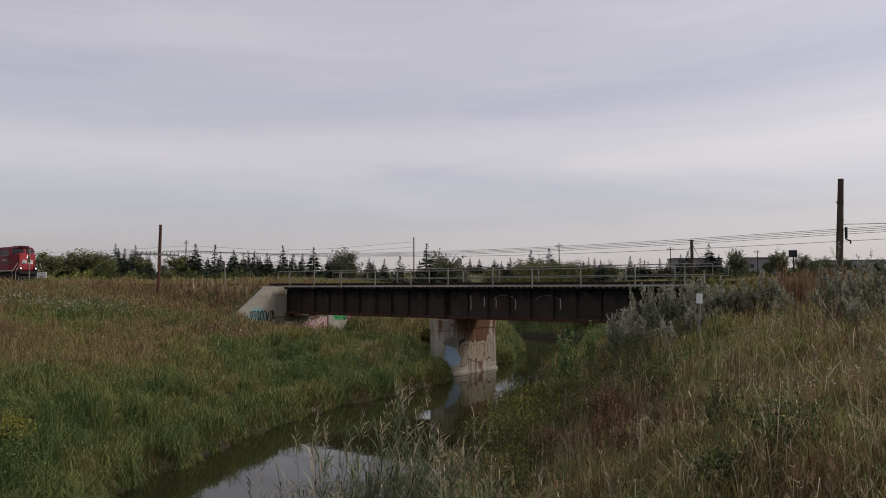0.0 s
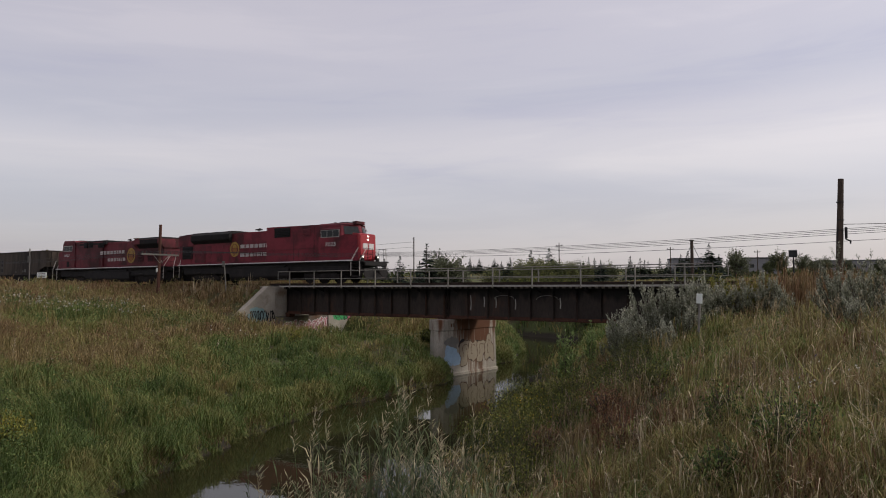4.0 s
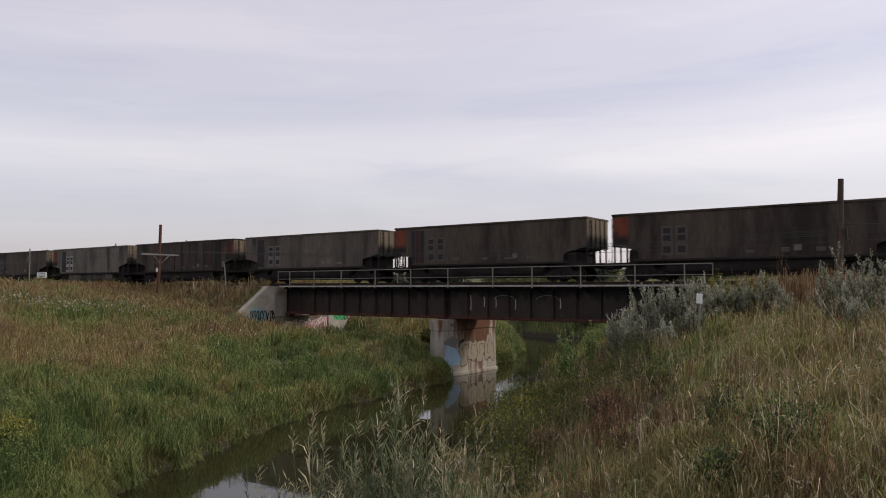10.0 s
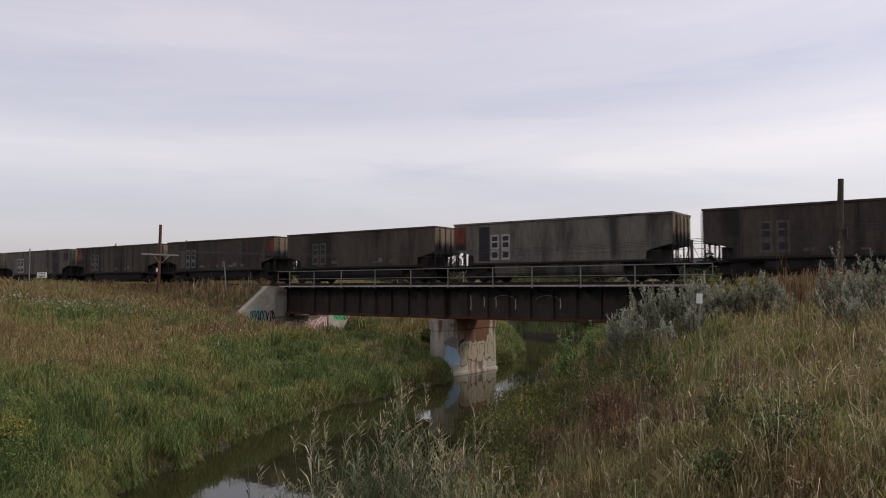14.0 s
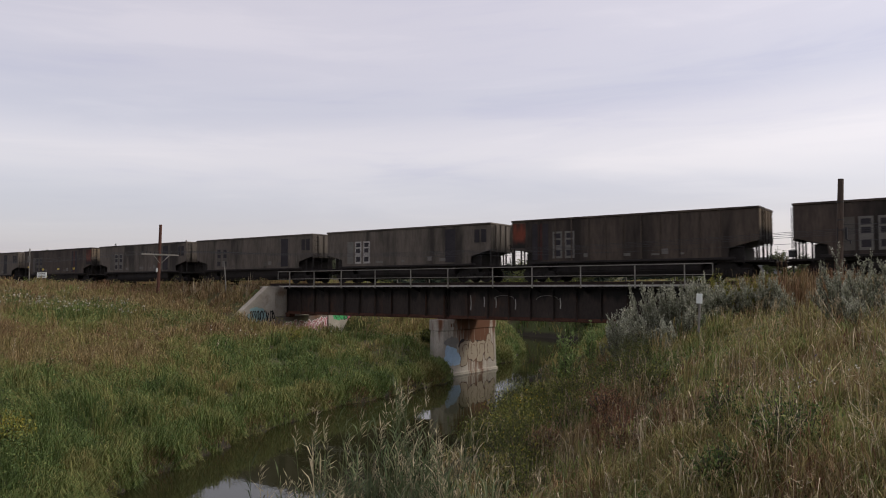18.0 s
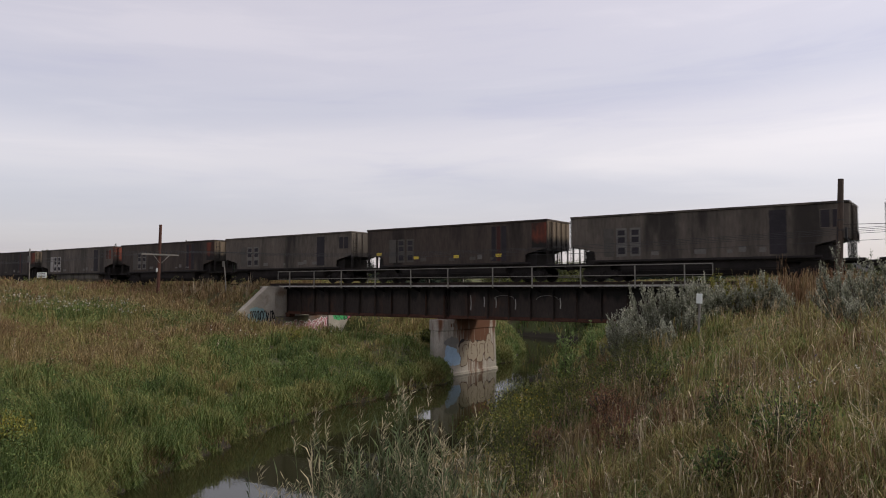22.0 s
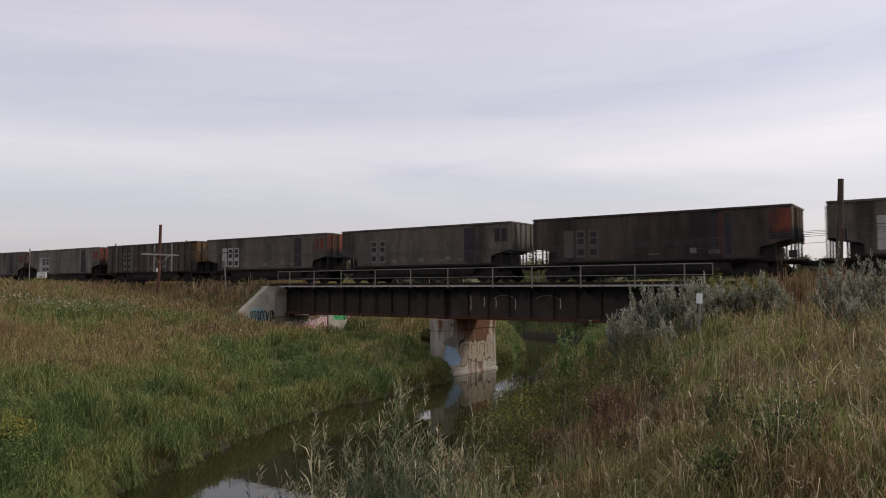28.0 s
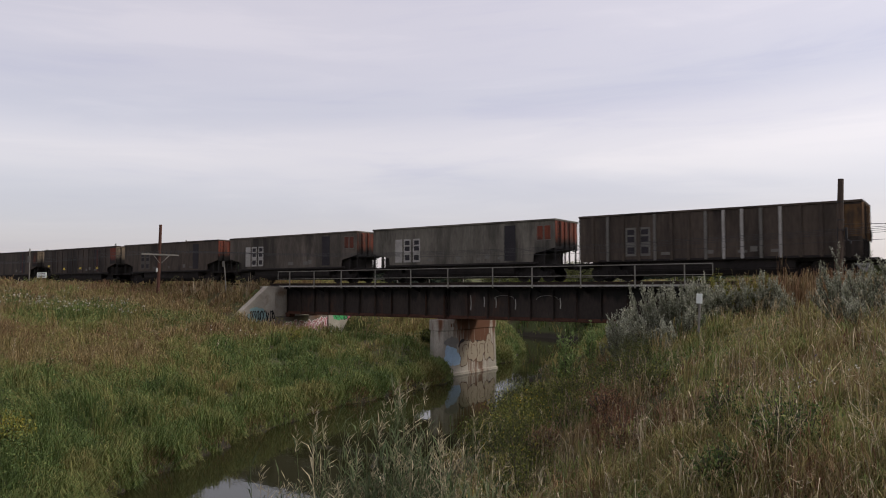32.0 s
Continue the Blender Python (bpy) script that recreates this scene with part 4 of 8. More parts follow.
    tube((0, -0.3, 0), (0, 0.3, 0), 0.015, sides=5, bm=bm)
    tube((0, 0, -0.3), (0, 0, 0.3), 0.015, sides=5, bm=bm)
    keep("brake_wheel", bm)
    return out


SHELL = build_shell()


def piece(key, material, parent, at=(0, 0, 0), name="", label=""):
    """One more object on a shared mesh, with the material on the object."""
    me = SHELL[key]
    if not me.materials:
        me.materials.append(material)
    ob = new(name or key, me)
    ob.material_slots[0].link = "OBJECT"
    ob.material_slots[0].material = material
    ob.parent, ob.location = parent, at
    if label:
        ob["label"] = label
    return ob


def plate(parent, name, x0, x1, z0, z1, material, label="", proud=0.012):
    y = -SIDE - 0.03
    return part(name, box(x0, x1, y - proud, y, z0, z1), material, parent, label)


def mark(parent, x, ink, dark, panel=None, panel_first=True):
    """The owner's mark: two pale columns, each with three dark windows, beside a plain panel."""
    if panel:
        px = x - 0.78 if panel_first else x + 1.75
        plate(parent, "panel", px, px + 0.62, 1.42, 3.05, panel, "pale plain panel")
    for i in range(2):
        c = x + i * 0.82
        col = plate(parent, "owner_mark", c, c + 0.62, 1.42, 3.05, ink)
        for z0, z1 in ((1.56, 1.92), (2.22, 2.53), (2.64, 2.93)):
            part("window", box(c + 0.1, c + 0.52, -SIDE - 0.05, -SIDE - 0.04, z0, z1), dark, col)


def coal_car(spec):
    """One coal car. spec: body, rear and front end colours, the mark's ink, and what else is painted on its side."""
    car = thing("coal_car", spec["label"], "railway car", group="coal train")
    body = M[spec["body"]]
    rear, front = M[spec.get("rear", spec["body"])], M[spec.get("front", spec["body"])]
    for s in (-1, 1):
        sd = piece("full_side" if spec.get("ribs") == 2 else "side", body, car, (0, s * SIDE, 0), "side_wall")
        piece("chord", body, car, (0, s * SIDE, 0), "top_chord")
        piece("sill", M["under"], car, (0, s * SIDE, 0), "side_sill")
        ribs = spec.get("ribs", 0)
        if s < 0 and ribs == 1:
            for i in range(11):
                piece("rib", body, sd, (1.95 + i * 1.08, -0.03, 0), "side_rib")
        if s < 0 and ribs == 2:
            for i in range(15):
                pale = i in (7, 8, 9, 10, 11) or i in (1, 4)
                piece("wide_rib", M["mark_white" if i in (8, 9, 11) else "mark_grey"] if pale else body, sd, (0.85 + i * 0.93, -0.03, 0), "side_rib", "pale worn rib" if pale else "")
    for x, m in ((0.0, rear), (LEN, front)):
        e = piece("end", m, car, (x, 0, 0), "end_wall")
        piece("end_chord", body, car, (x, 0, 0), "end_chord")
        for y in (-1.0, -0.33, 0.33, 1.0):
            piece("end_rib", m, e, (0.06 if x else -0.06, y, 0), "end_rib")
        for y in (-1.4, -0.5, 0.5, 1.4):
            piece("post", M["under"], car, (x - 0.05 if x else 0.05, y, 0), "end_post")
        for y in (-1.4, 1.4):
            piece("post", M["under"], car, (x - 0.8 if x else 0.8, y, -0.15), "end_post")
        piece("ladder", M["under"], car, (x + (0.12 if x else -0.12), -1.2, 0))
    o = piece("slope", M["under"], car, (0, 0, 0), "slope_sheet")
    o = piece("slope", M["under"], car, (LEN, 0, 0), "slope_sheet")
    o.rotation_euler = (0, 0, math.pi)
    for x in (0.0, LEN - 3.85):
        piece("bolster", M["under"], car, (x, 0, 0), "body_bolster")
    piece("platform", M["under"], car, (0, 0, 0), "end_platform")
    o = piece("platform", M["under"], car, (LEN, 0, 0), "end_platform")
    o.rotation_euler = (0, 0, math.pi)
    piece("tub", M["car_light"] if spec.get("pale_tub") else M["under"], car, name="belly_tub")
    piece("centre_sill", M["under"], car)
    piece("coal", M["coal"], car, name="coal_load", label="black coal heaped below the rim")
    piece("brake_wheel", M["under"], car, (LEN + 0.14, 0.7, 2.2))
    truck(car, 1.75, 2, 0.46, 1.78, 0.95)
    truck(car, LEN - 1.75, 2, 0.46, 1.78, 0.95)
    coupler(car, -0.82, -1)
    coupler(car, LEN + 0.82, 1)
    # coloured end bays of the side
    for key, x0, x1 in (("rear_bay", 0.03, 0.95), ("front_bay", LEN - 1.05, LEN - 0.03)):
        if key in spec:
            plate(car, "end_bay", x0, x1, 2.1, TOP - 0.12, M[spec[key]], "faded coloured end bay", 0.008)
    ink = spec.get("ink")
    if ink:
        mark(car, spec.get("mark_x", 2.85), M[ink], M["stripe"], M[spec["panel"]] if "panel" in spec else None)
    if "stripe" in spec:
        x = spec["stripe"]
        plate(car, "dark_strip", x, x + 0.82, 1.35, TOP - 0.2, M[spec.get("stripe_ink", "stripe")], "dark vertical strip")
    if "twin" in spec:
        x = spec["twin"]
        for x0, x1, ink2 in ((x, x + 0.32, "stripe"), (x + 0.4, x + 0.66, "stripe_red"), (x + 0.74, x + 1.1, "stripe")):
            plate(car, "dark_strip", x0, x1, 1.35, TOP - 0.2, M[ink2], "worn dark and red strip")
    if spec.get("boxes"):
        m = M["car_red"] if spec["boxes"] == "red" else M["stripe"]
        for x in (LEN - 1.22, LEN - 0.7):
            fr = plate(car, "data_box", x - 0.03, x + 0.43, 2.56, 3.5, M["mark_grey"] if spec["boxes"] == "red" else body)
            part("box_fill", box(x, x + 0.4, -SIDE - 0.055, -SIDE - 0.045, 2.6, 3.46), m, fr)
    rnd = random.Random(spec["seed"])
    for x in (4.9, 7.3, 9.0, 10.6):
        if rnd.random() < 0.8:
            w = rnd.uniform(0.2, 0.7)
            plate(car, "stencil_bar", x, x + w, 1.45, 1.45 + rnd.uniform(0.1, 0.28), M["mark_faint" if ink == "mark_faint" else "mark_grey"], "illegible stencil")
    plate(car, "stencil_bar", 9.6, 9.95, 1.5, 1.8, M["mark_grey"], "small square stencil")
    for x in spec.get("tags", ()):
        plate(car, "reflector", x, x + 0.42, 1.62, 1.82, M["tag_yellow"], "yellow reflector plate")
    if spec.get("tags"):
        plate(car, "reflector", 0.9, 1.35, 1.95, 2.15, M["tag_yellow"], "yellow reflector plate")
    return car


GREY = dict(body="car_grey", label="grimy grey coal car with pale marks and a dark strip")
DARK = dict(body="car_brown", label="dark brown grimy coal car with ghosted marks")
RED = dict(body="car_dark", label="very dark coal car with an oxide red end", front="car_tan", front_bay="car_red", twin=LEN - 4.0)


def car_list():
    g, d, r = GREY, DARK, RED
    rows = [
        dict(d, rear_bay="car_red", ink="mark_faint"),
        dict(d, rear_bay="car_red", front="car_tan", ink="mark_faint", twin=1.45),
        dict(g, front="car_tan", ink="mark_grey", stripe=1.5),
        dict(r, ribs=1, ink="mark_faint"),
        dict(g, body="car_light", rear_bay="car_red", front="car_tan", ink="mark_white", stripe=1.95, pale_tub=True, label="pale grey coal car with white marks and a pale belly"),
        dict(d, front="car_tan", ink="mark_faint"),
        dict(r, ink="mark_grey", panel="mark_faint"),
        dict(d, rear_bay="car_red", twin=1.45, ink="mark_grey", front="car_tan", ribs=1, label="dark ribbed coal car with a red rear bay"),
        dict(g, ink="mark_white", panel="mark_grey", mark_x=2.85, stripe=LEN - 3.6, boxes="dark"),
        dict(g, ink="mark_faint", stripe=LEN - 3.6, boxes="dark"),
        dict(g, ink="mark_grey", panel="mark_faint", stripe=LEN - 3.6, boxes="dark"),
        dict(r, ink="mark_faint", panel="mark_faint", tags=(4.3, 7.7, 11.0), label="very dark coal car with yellow reflectors and a red end"),
        dict(g, ink="mark_grey", panel="mark_faint", stripe=LEN - 3.6, boxes="dark"),
        dict(r, ink="mark_grey", panel="mark_faint"),
        dict(g, ink="mark_white", panel="mark_white", stripe=LEN - 3.6, boxes="red", front="car_red", pale_tub=True),
        dict(r, ink="mark_faint", panel="mark_faint"),
        dict(g, ink="mark_grey", panel="mark_faint", stripe=LEN - 3.6, boxes="dark"),
        dict(g, ink="mark_white", panel="mark_white", stripe=LEN - 3.6, boxes="red", front="car_red"),
        dict(d, ribs=2, ink="mark_grey", front="car_yellow", front_bay="car_yellow", label="dark ribbed coal car with pale ribs and a yellow end"),
        dict(g, ink="mark_white", panel="mark_white", stripe=LEN - 3.6, boxes="red", front="car_red", body="car_light"),
        dict(g, ink="mark_white", panel="mark_white", stripe=LEN - 3.6, boxes="red", front="car_red"),
        dict(d, ink="mark_faint", stripe=LEN - 3.6, front="car_red"),
        dict(r, ribs=1, tags=(4.3, 7.7, 11.0), label="dark ribbed coal car with small reflectors and an orange end"),
        dict(r, ink="mark_faint"),
        dict(g, ink="mark_faint", stripe=LEN - 3.6),
    ]
    for i, row in enumerate(rows):
        row["seed"] = i
    return rows


CARS = [coal_car(spec) for spec in car_list()]


def bars(parent, x0, z0, words, h, w, material, y, name="lettering"):
    """Maker's lettering as plain bars, one for each letter's width."""
    x = x0
    for n in words:
        wide = n * w - 0.14
        bm = box(x, x + wide, y - 0.01, y, z0 + h * 0.08, z0 + h * 0.84)
        part(name, bm, material, parent)
        x += n * w


def number(parent, text, x, z, size, y, material, squat=1.0):
    cu = bpy.data.curves.new("road_number", "FONT")
    cu.body, cu.size, cu.extrude, cu.shear = text, size, 0.004, 0.15
    cu.space_character = 1.12
    tmp = bpy.data.objects.new("tmp", cu)
    scene.collection.objects.link(tmp)
    me = bpy.data.meshes.new_from_object(tmp.evaluated_get(bpy.context.evaluated_depsgraph_get()))
    bpy.data.objects.remove(tmp)
    me.materials.clear()
    me.transform(Matrix.Diagonal((1, squat, 1, 1)))
    ob = link_mesh("road_number", me, material, parent, "white road number")
    ob.matrix_basis = pose(x, y, z, 90)
    return ob


def emblem(parent, x, z, r, y):
    """A round gold emblem: a ring with a plain shield in it."""
    bm = bmesh.new()
    ring = []
    for i in range(32):
        a = 2 * math.pi * i / 32
        ring.append([bm.verts.new((x + k * r * math.cos(a), yy, z + k * r * 1.05 * math.sin(a))) for k, yy in ((1, y), (0.7, y))])
    for i in range(32):
        p, q = ring[i], ring[(i + 1) % 32]
        bm.faces.new((p[0], q[0], q[1], p[1]))
    e = part("emblem", bm, M["gold"], parent, "round faded gold emblem")
    part("shield", prism([(x - 0.5 * r, z + 0.15 * r), (x + 0.5 * r, z + 0.15 * r), (x + 0.45 * r, z - 0.4 * r), (x, z - 0.95 * r), (x - 0.45 * r, z - 0.4 * r)], "y", y - 0.006, y), M["gold_dark"], e)
    part("crest", prism([(x - 0.5 * r, z + 0.2 * r), (x + 0.5 * r, z + 0.2 * r), (x + 0.35 * r, z + 0.6 * r), (x, z + 0.72 * r), (x - 0.35 * r, z + 0.6 * r)], "y", y - 0.006, y), M["gold"], e)


def steps(parent, x, s, rails=True):
    """A corner stairwell with three treads and white grab rails."""
    for side in (-1, 1):
        st = part("step_well", box(x - 0.42, x + 0.42, side * 1.42 - 0.05, side * 1.42 + 0.05, 0.45, 0.55, 0.01), M["black"], parent)
        for i in range(4):
            part("tread", box(x - 0.4, x + 0.4, side * 1.35 - 0.14, side * 1.35 + 0.14, 0.55 + i * 0.3, 0.58 + i * 0.3), M["under"], st)
        for k in (-0.44, 0.44):
            part("stair_side", box(x + k - 0.02, x + k + 0.02, side * 1.35 - 0.15, side * 1.35 + 0.15, 0.45, 1.6), M["black"], st)
            if rails:
                bm = tube((x + k, side * 1.52, 0.55), (x + k, side * 1.52, 1.65), 0.026, sides=6)
                tube((x + k, side * 1.52, 1.65), (x + k + s * 0.3, side * 1.05, 2.65), 0.026, sides=6, bm=bm)
                part("grab_rail", bm, M["handrail"], st)


def side_rail(parent, x0, x1, n):
    for side in (-1, 1):
        r = part("side_handrail", tube((x0, side * 1.5, 2.72), (x1, side * 1.5, 2.72), 0.016, sides=6), M["red_dusty"], parent)
        for i in range(n):
            x = x0 + (x1 - x0) * i / (n - 1)
            part("stanchion", tube((x, side * 1.5, 1.72), (x, side * 1.5, 2.72), 0.014, sides=5), M["red_dusty"], r)


def louvre(parent, name, x0, x1, z0, z1, y, n, material):
    g = part(name, box(x0, x1, y - 0.01, y + 0.02, z0, z1), material, parent)
    for i in range(n):
        z = z0 + (z1 - z0) * (i + 0.5) / n
        part("slat", prism([(y - 0.012, z - 0.01), (y - 0.05, z - 0.03), (y - 0.05, z - 0.02), (y - 0.012, z + 0.02)], "x", x0 + 0.02, x1 - 0.02), material, g)
    return g


def loco_frame(loco, x0, x1, trucks, tank, r=0.52):
    part("underframe", box(x0, x1, -1.25, 1.25, 1.28, 1.62, 0.03), M["black"], loco)
    for s in (-1, 1):
        part("walkway", box(x0 + 0.2, x1 - 0.2, min(s * 1.2, s * 1.54), max(s * 1.2, s * 1.54), 1.6, 1.66), M["black"], loco)
        x = x0 + 1.0
        while x < x1 - 1.2:
            part("sill_stripe", box(x, min(x + 2.3, x1 - 1.0), s * 1.55 - 0.008, s * 1.55 + 0.008, 1.66, 1.735), M["white"], loco, "white edge stripe")
            x += 2.34
    part("equipment_rack", box(x0 + 1.6, x1 - 1.6, -1.3, 1.3, 0.85, 1.3, 0.03), M["black"], loco)
    for x in trucks:
        part("traction_motor_shroud", box(x - 2.3, x + 2.3, -0.95, 0.95, 0.3, 0.9, 0.05), M["black"], loco)
    part("fuel_tank", prism([(-1.45, 1.28), (-1.45, 0.6), (-1.15, 0.28), (1.15, 0.28), (1.45, 0.6), (1.45, 1.28)], "x", tank[0], tank[1], 0.04), M["black"], loco)
    for s in (-1, 1):
        part("air_tank", tube((tank[0] + 0.5, s * 1.3, 1.35), (tank[1] - 0.5, s * 1.3, 1.35), 0.14, sides=10), M["black"], loco)
    for x in trucks:
        truck(loco, x, 3, r, 1.75, 1.05)
        for s in (-1, 1):
            part("brake_cylinder", tube((x - 0.9, s * 1.28, 0.95), (x - 0.4, s * 1.28, 0.95), 0.12, sides=8), M["under"], loco)
    for x, s in ((x0, -1), (x1, 1)):
        part("pilot", prism([(-1.3, 1.1), (1.3, 1.1), (1.35, 0.6), (1.1, 0.28), (-1.1, 0.28), (-1.35, 0.6)], "x", min(x, x - s * 0.08), max(x, x - s * 0.08)), M["black"], loco)
        coupler(loco, x + s * 0.45, s)
        for y in (-0.9, -0.35, 0.35, 0.9):
            part("railing_post", tube((x - s * 0.06, y, 1.6), (x - s * 0.06, y, 2.55), 0.02, sides=6), M["black"], loco)
        for y0, y1 in ((-1.4, -0.35), (0.35, 1.4)):
            part("railing_bar", tube((x - s * 0.06, y0, 2.55), (x - s * 0.06, y1, 2.55), 0.02, sides=6), M["black"], loco)
            part("railing_bar", tube((x - s * 0.06, y0, 2.15), (x - s * 0.06, y1, 2.15), 0.015, sides=6), M["black"], loco)
        steps(loco, x - s * 0.75, s)


def shell(loco, name, prof, y, material, bevel=0.05, label=""):
    return part(name, prism(prof, "y", -y, y, bevel), material, loco, label)


def hood_ribs(loco, x0, x1, z0, z1, y, step, material):
    x = x0
    i = 0
    while x < x1:
        part("hood_door", box(x + 0.02, min(x + step - 0.02, x1), -y - 0.012, -y, z0, z1, 0.005), material, loco)
        part("door_latch", box(x + 0.08, x + 0.12, -y - 0.03, -y - 0.012, (z0 + z1) / 2 - 0.08, (z0 + z1) / 2 + 0.08), M["black"], loco)
        x += step
        i += 1


def taper(low, high):
    """A closed body between a lower and an upper ring of corners."""
    bm = bmesh.new()
    a, b = [bm.verts.new(p) for p in low], [bm.verts.new(p) for p in high]
    bm.faces.new(a), bm.faces.new(b)
    for i in range(len(a)):
        j = (i + 1) % len(a)
        bm.faces.new((a[i], a[j], b[j], b[i]))
    bmesh.ops.recalc_face_normals(bm, faces=bm.faces[:])
    bmesh.ops.bevel(bm, geom=bm.edges[:], offset=0.035, segments=2, affect="EDGES")
    return bm


def lead_loco():
    """The leading engine. x = 0 is the far coupling line of the whole train's first car end; its own parts lie at 38 to 62.7."""
    lo = thing("locomotive", "dark red diesel locomotive with white lettering and lit headlights", "locomotive", group="engines")
    loco_frame(lo, 38.05, 61.85, (42.6, 57.3), (46.3, 53.8))
    W = 1.42
    shell(lo, "radiator_section", [(38.8, 1.66), (47.0, 1.66), (47.0, 4.3), (46.4, 4.36), (38.8, 4.36)], W - 0.15, M["red"], 0.04)
    # flared radiators with dark intakes
    for s in (-1, 1):
        part("radiator_flare", prism([(s * 1.2, 3.5), (s * 1.62, 3.85), (s * 1.62, 4.3), (s * 1.3, 4.56), (0, 4.6), (0, 3.5)], "x", 41.0, 46.45, 0.03), M["black"], lo)
        part("radiator_intake", box(41.2, 46.2, min(s * 1.635, s * 1.625), max(s * 1.635, s * 1.625), 3.86, 4.28), M["grille"], lo)
    shell(lo, "rear_hood", [(38.72, 3.4), (41.05, 3.4), (41.05, 4.52), (40.2, 4.5), (38.72, 4.4)], W - 0.1, M["red"], 0.05)
    louvre(lo, "rear_grille", 39.35, 40.9, 2.25, 3.4, -W + 0.14, 9, M["grille"])
    shell(lo, "engine_hood", [(46.9, 1.66), (51.0, 1.66), (51.0, 4.36), (46.9, 4.36)], W - 0.17, M["red"], 0.04)
    shell(lo, "inverter_section", [(51.0, 1.66), (57.3, 1.66), (57.3, 4.55), (51.0, 4.62)], W - 0.04, M["red"], 0.05)
    louvre(lo, "blower_grille", 52.0, 53.9, 3.72, 4.5, -W + 0.03, 6, M["grille"])
    louvre(lo, "upper_grille", 55.4, 56.2, 3.75, 4.3, -W + 0.03, 5, M["red_dusty"])
    hood_ribs(lo, 41.2, 46.8, 1.9, 3.35, W - 0.15, 0.8, M["red"])
    hood_ribs(lo, 46.95, 51.0, 1.9, 4.2, W - 0.17, 1.01, M["red"])
    for x in (54.3, 56.6):
        part("panel_seam", box(x, x + 0.03, -W - 0.0 + 0.03, -W + 0.038, 1.8, 4.45), M["black"], lo)
    # cab and nose
    # faceted: flat sides, slanted cheeks, a flat front panel; the cab's windscreen is a shallow vee set back above it
    half = [(57.2, -1.5), (59.55, -1.5), (60.85, -0.95)]
    ring = half + [(x, -y) for x, y in reversed(half)]
    part("cab", taper([(x, y, 1.66) for x, y in ring], [(min(x, 60.72) - 0.02 * (x > 60), y, 3.62 if x < 60 else 3.66) for x, y in ring]), M["red"], lo)
    part("nose", prism([(60.2, 1.72), (60.95, 1.72), (61.05, 1.9), (60.98, 3.66), (60.85, 3.76), (60.2, 3.82)], "y", -0.9, 0.9, 0.05), M["red_bright"], lo, "brighter red nose panel")
    low = [(57.2, -1.5), (59.6, -1.5), (60.4, -0.08)]
    high = [(57.2, -1.42), (59.45, -1.38), (60.12, -0.08)]
    part("cab_top", taper([(x, y, 3.55) for x, y in low] + [(x, -y, 3.55) for x, y in reversed(low)], [(x, y, 4.5) for x, y in high] + [(x, -y, 4.5) for x, y in reversed(high)]), M["red"], lo)
    rim = [(57.1, -1.44), (59.5, -1.42), (60.22, -0.3)]
    crown = [(57.1, -1.25), (59.4, -1.2), (60.05, -0.25)]
    part("cab_roof", taper([(x, y, 4.44) for x, y in rim] + [(x, -y, 4.44) for x, y in reversed(rim)], [(x, y, 4.6) for x, y in crown] + [(x, -y, 4.6) for x, y in reversed(crown)]), M["red_dusty"], lo)
    part("number_board", box(59.8, 60.25, -0.5, 0.5, 4.5, 4.74, 0.03), M["red_dusty"], lo, "roof box with number boards over the windscreen")
    for s in (-1, 1):
        w = part("side_window", box(57.48, 59.42, s * 1.5 - 0.02, s * 1.5 + 0.02, 3.5, 4.08), M["win_frame"], lo, "bare metal framed cab window")
        for i in range(3):
            part("pane", box(57.53 + i * 0.63, 58.12 + i * 0.63, s * 1.512 - 0.014, s * 1.512 + 0.014, 3.54, 4.04), M["cab_glass"], w)
        part("sun_visor", prism([(s * 1.44, 4.16), (s * 1.58, 4.1), (s * 1.58, 4.13), (s * 1.44, 4.22)], "x", 57.4, 59.5), M["red_dusty"], lo)
        ws = bmesh.new()
        ys = (0.2, 1.24)
        pts = [(60.4 - (k - 0.08) * 0.5634 - 0.27 * f + 0.02, s * k * (1 - 0.07 * f), 3.7 + 0.62 * (f - 0.12) / 0.68) for k, f in ((0.2, 0.12), (1.24, 0.12), (1.24, 0.8), (0.2, 0.8))]
        inner = [ws.verts.new(p) for p in pts]
        outer = [ws.verts.new((p[0] + 0.035, p[1] + s * 0.03, p[2] + 0.01)) for p in pts]
        ws.faces.new(inner), ws.faces.new(outer)
        for i in range(4):
            ws.faces.new((inner[i], inner[(i + 1) % 4], outer[(i + 1) % 4], outer[i]))
        bmesh.ops.recalc_face_normals(ws, faces=ws.faces[:])
        ws = part("windshield", ws, M["cab_glass"], lo)
        part("wiper", tube((60.12, s * 0.6, 3.78), (60.1, s * 0.45, 4.2), 0.012, sides=5), M["black"], ws)
        part("headlight", tube((60.975, 0, 3.42 + s * 0.12), (61.005, 0, 3.42 + s * 0.12), 0.075, sides=12), M["headlight"], lo, "lit headlight")
        part("ditch_light", tube((61.292, s * 0.85, 1.98), (61.302, s * 0.85, 1.98), 0.08, sides=12), M["headlight"], lo, "lit ditch light")
    for s in (-1, 1):
        part("light_bracket", box(61.1, 61.29, s * 0.85 - 0.12, s * 0.85 + 0.12, 1.62, 2.08, 0.01), M["black"], lo)
    part("nose_mark", box(61.01, 61.05, -0.6, -0.08, 2.55, 3.0), M["white"], lo, "white block mark")
    part("nose_mark", box(61.01, 61.05, 0.08, 0.6, 2.55, 3.0), M["white"], lo, "white block mark")
    part("front_platform", box(61.0, 61.85, -1.45, 1.45, 1.52, 1.62, 0.01), M["black"], lo)
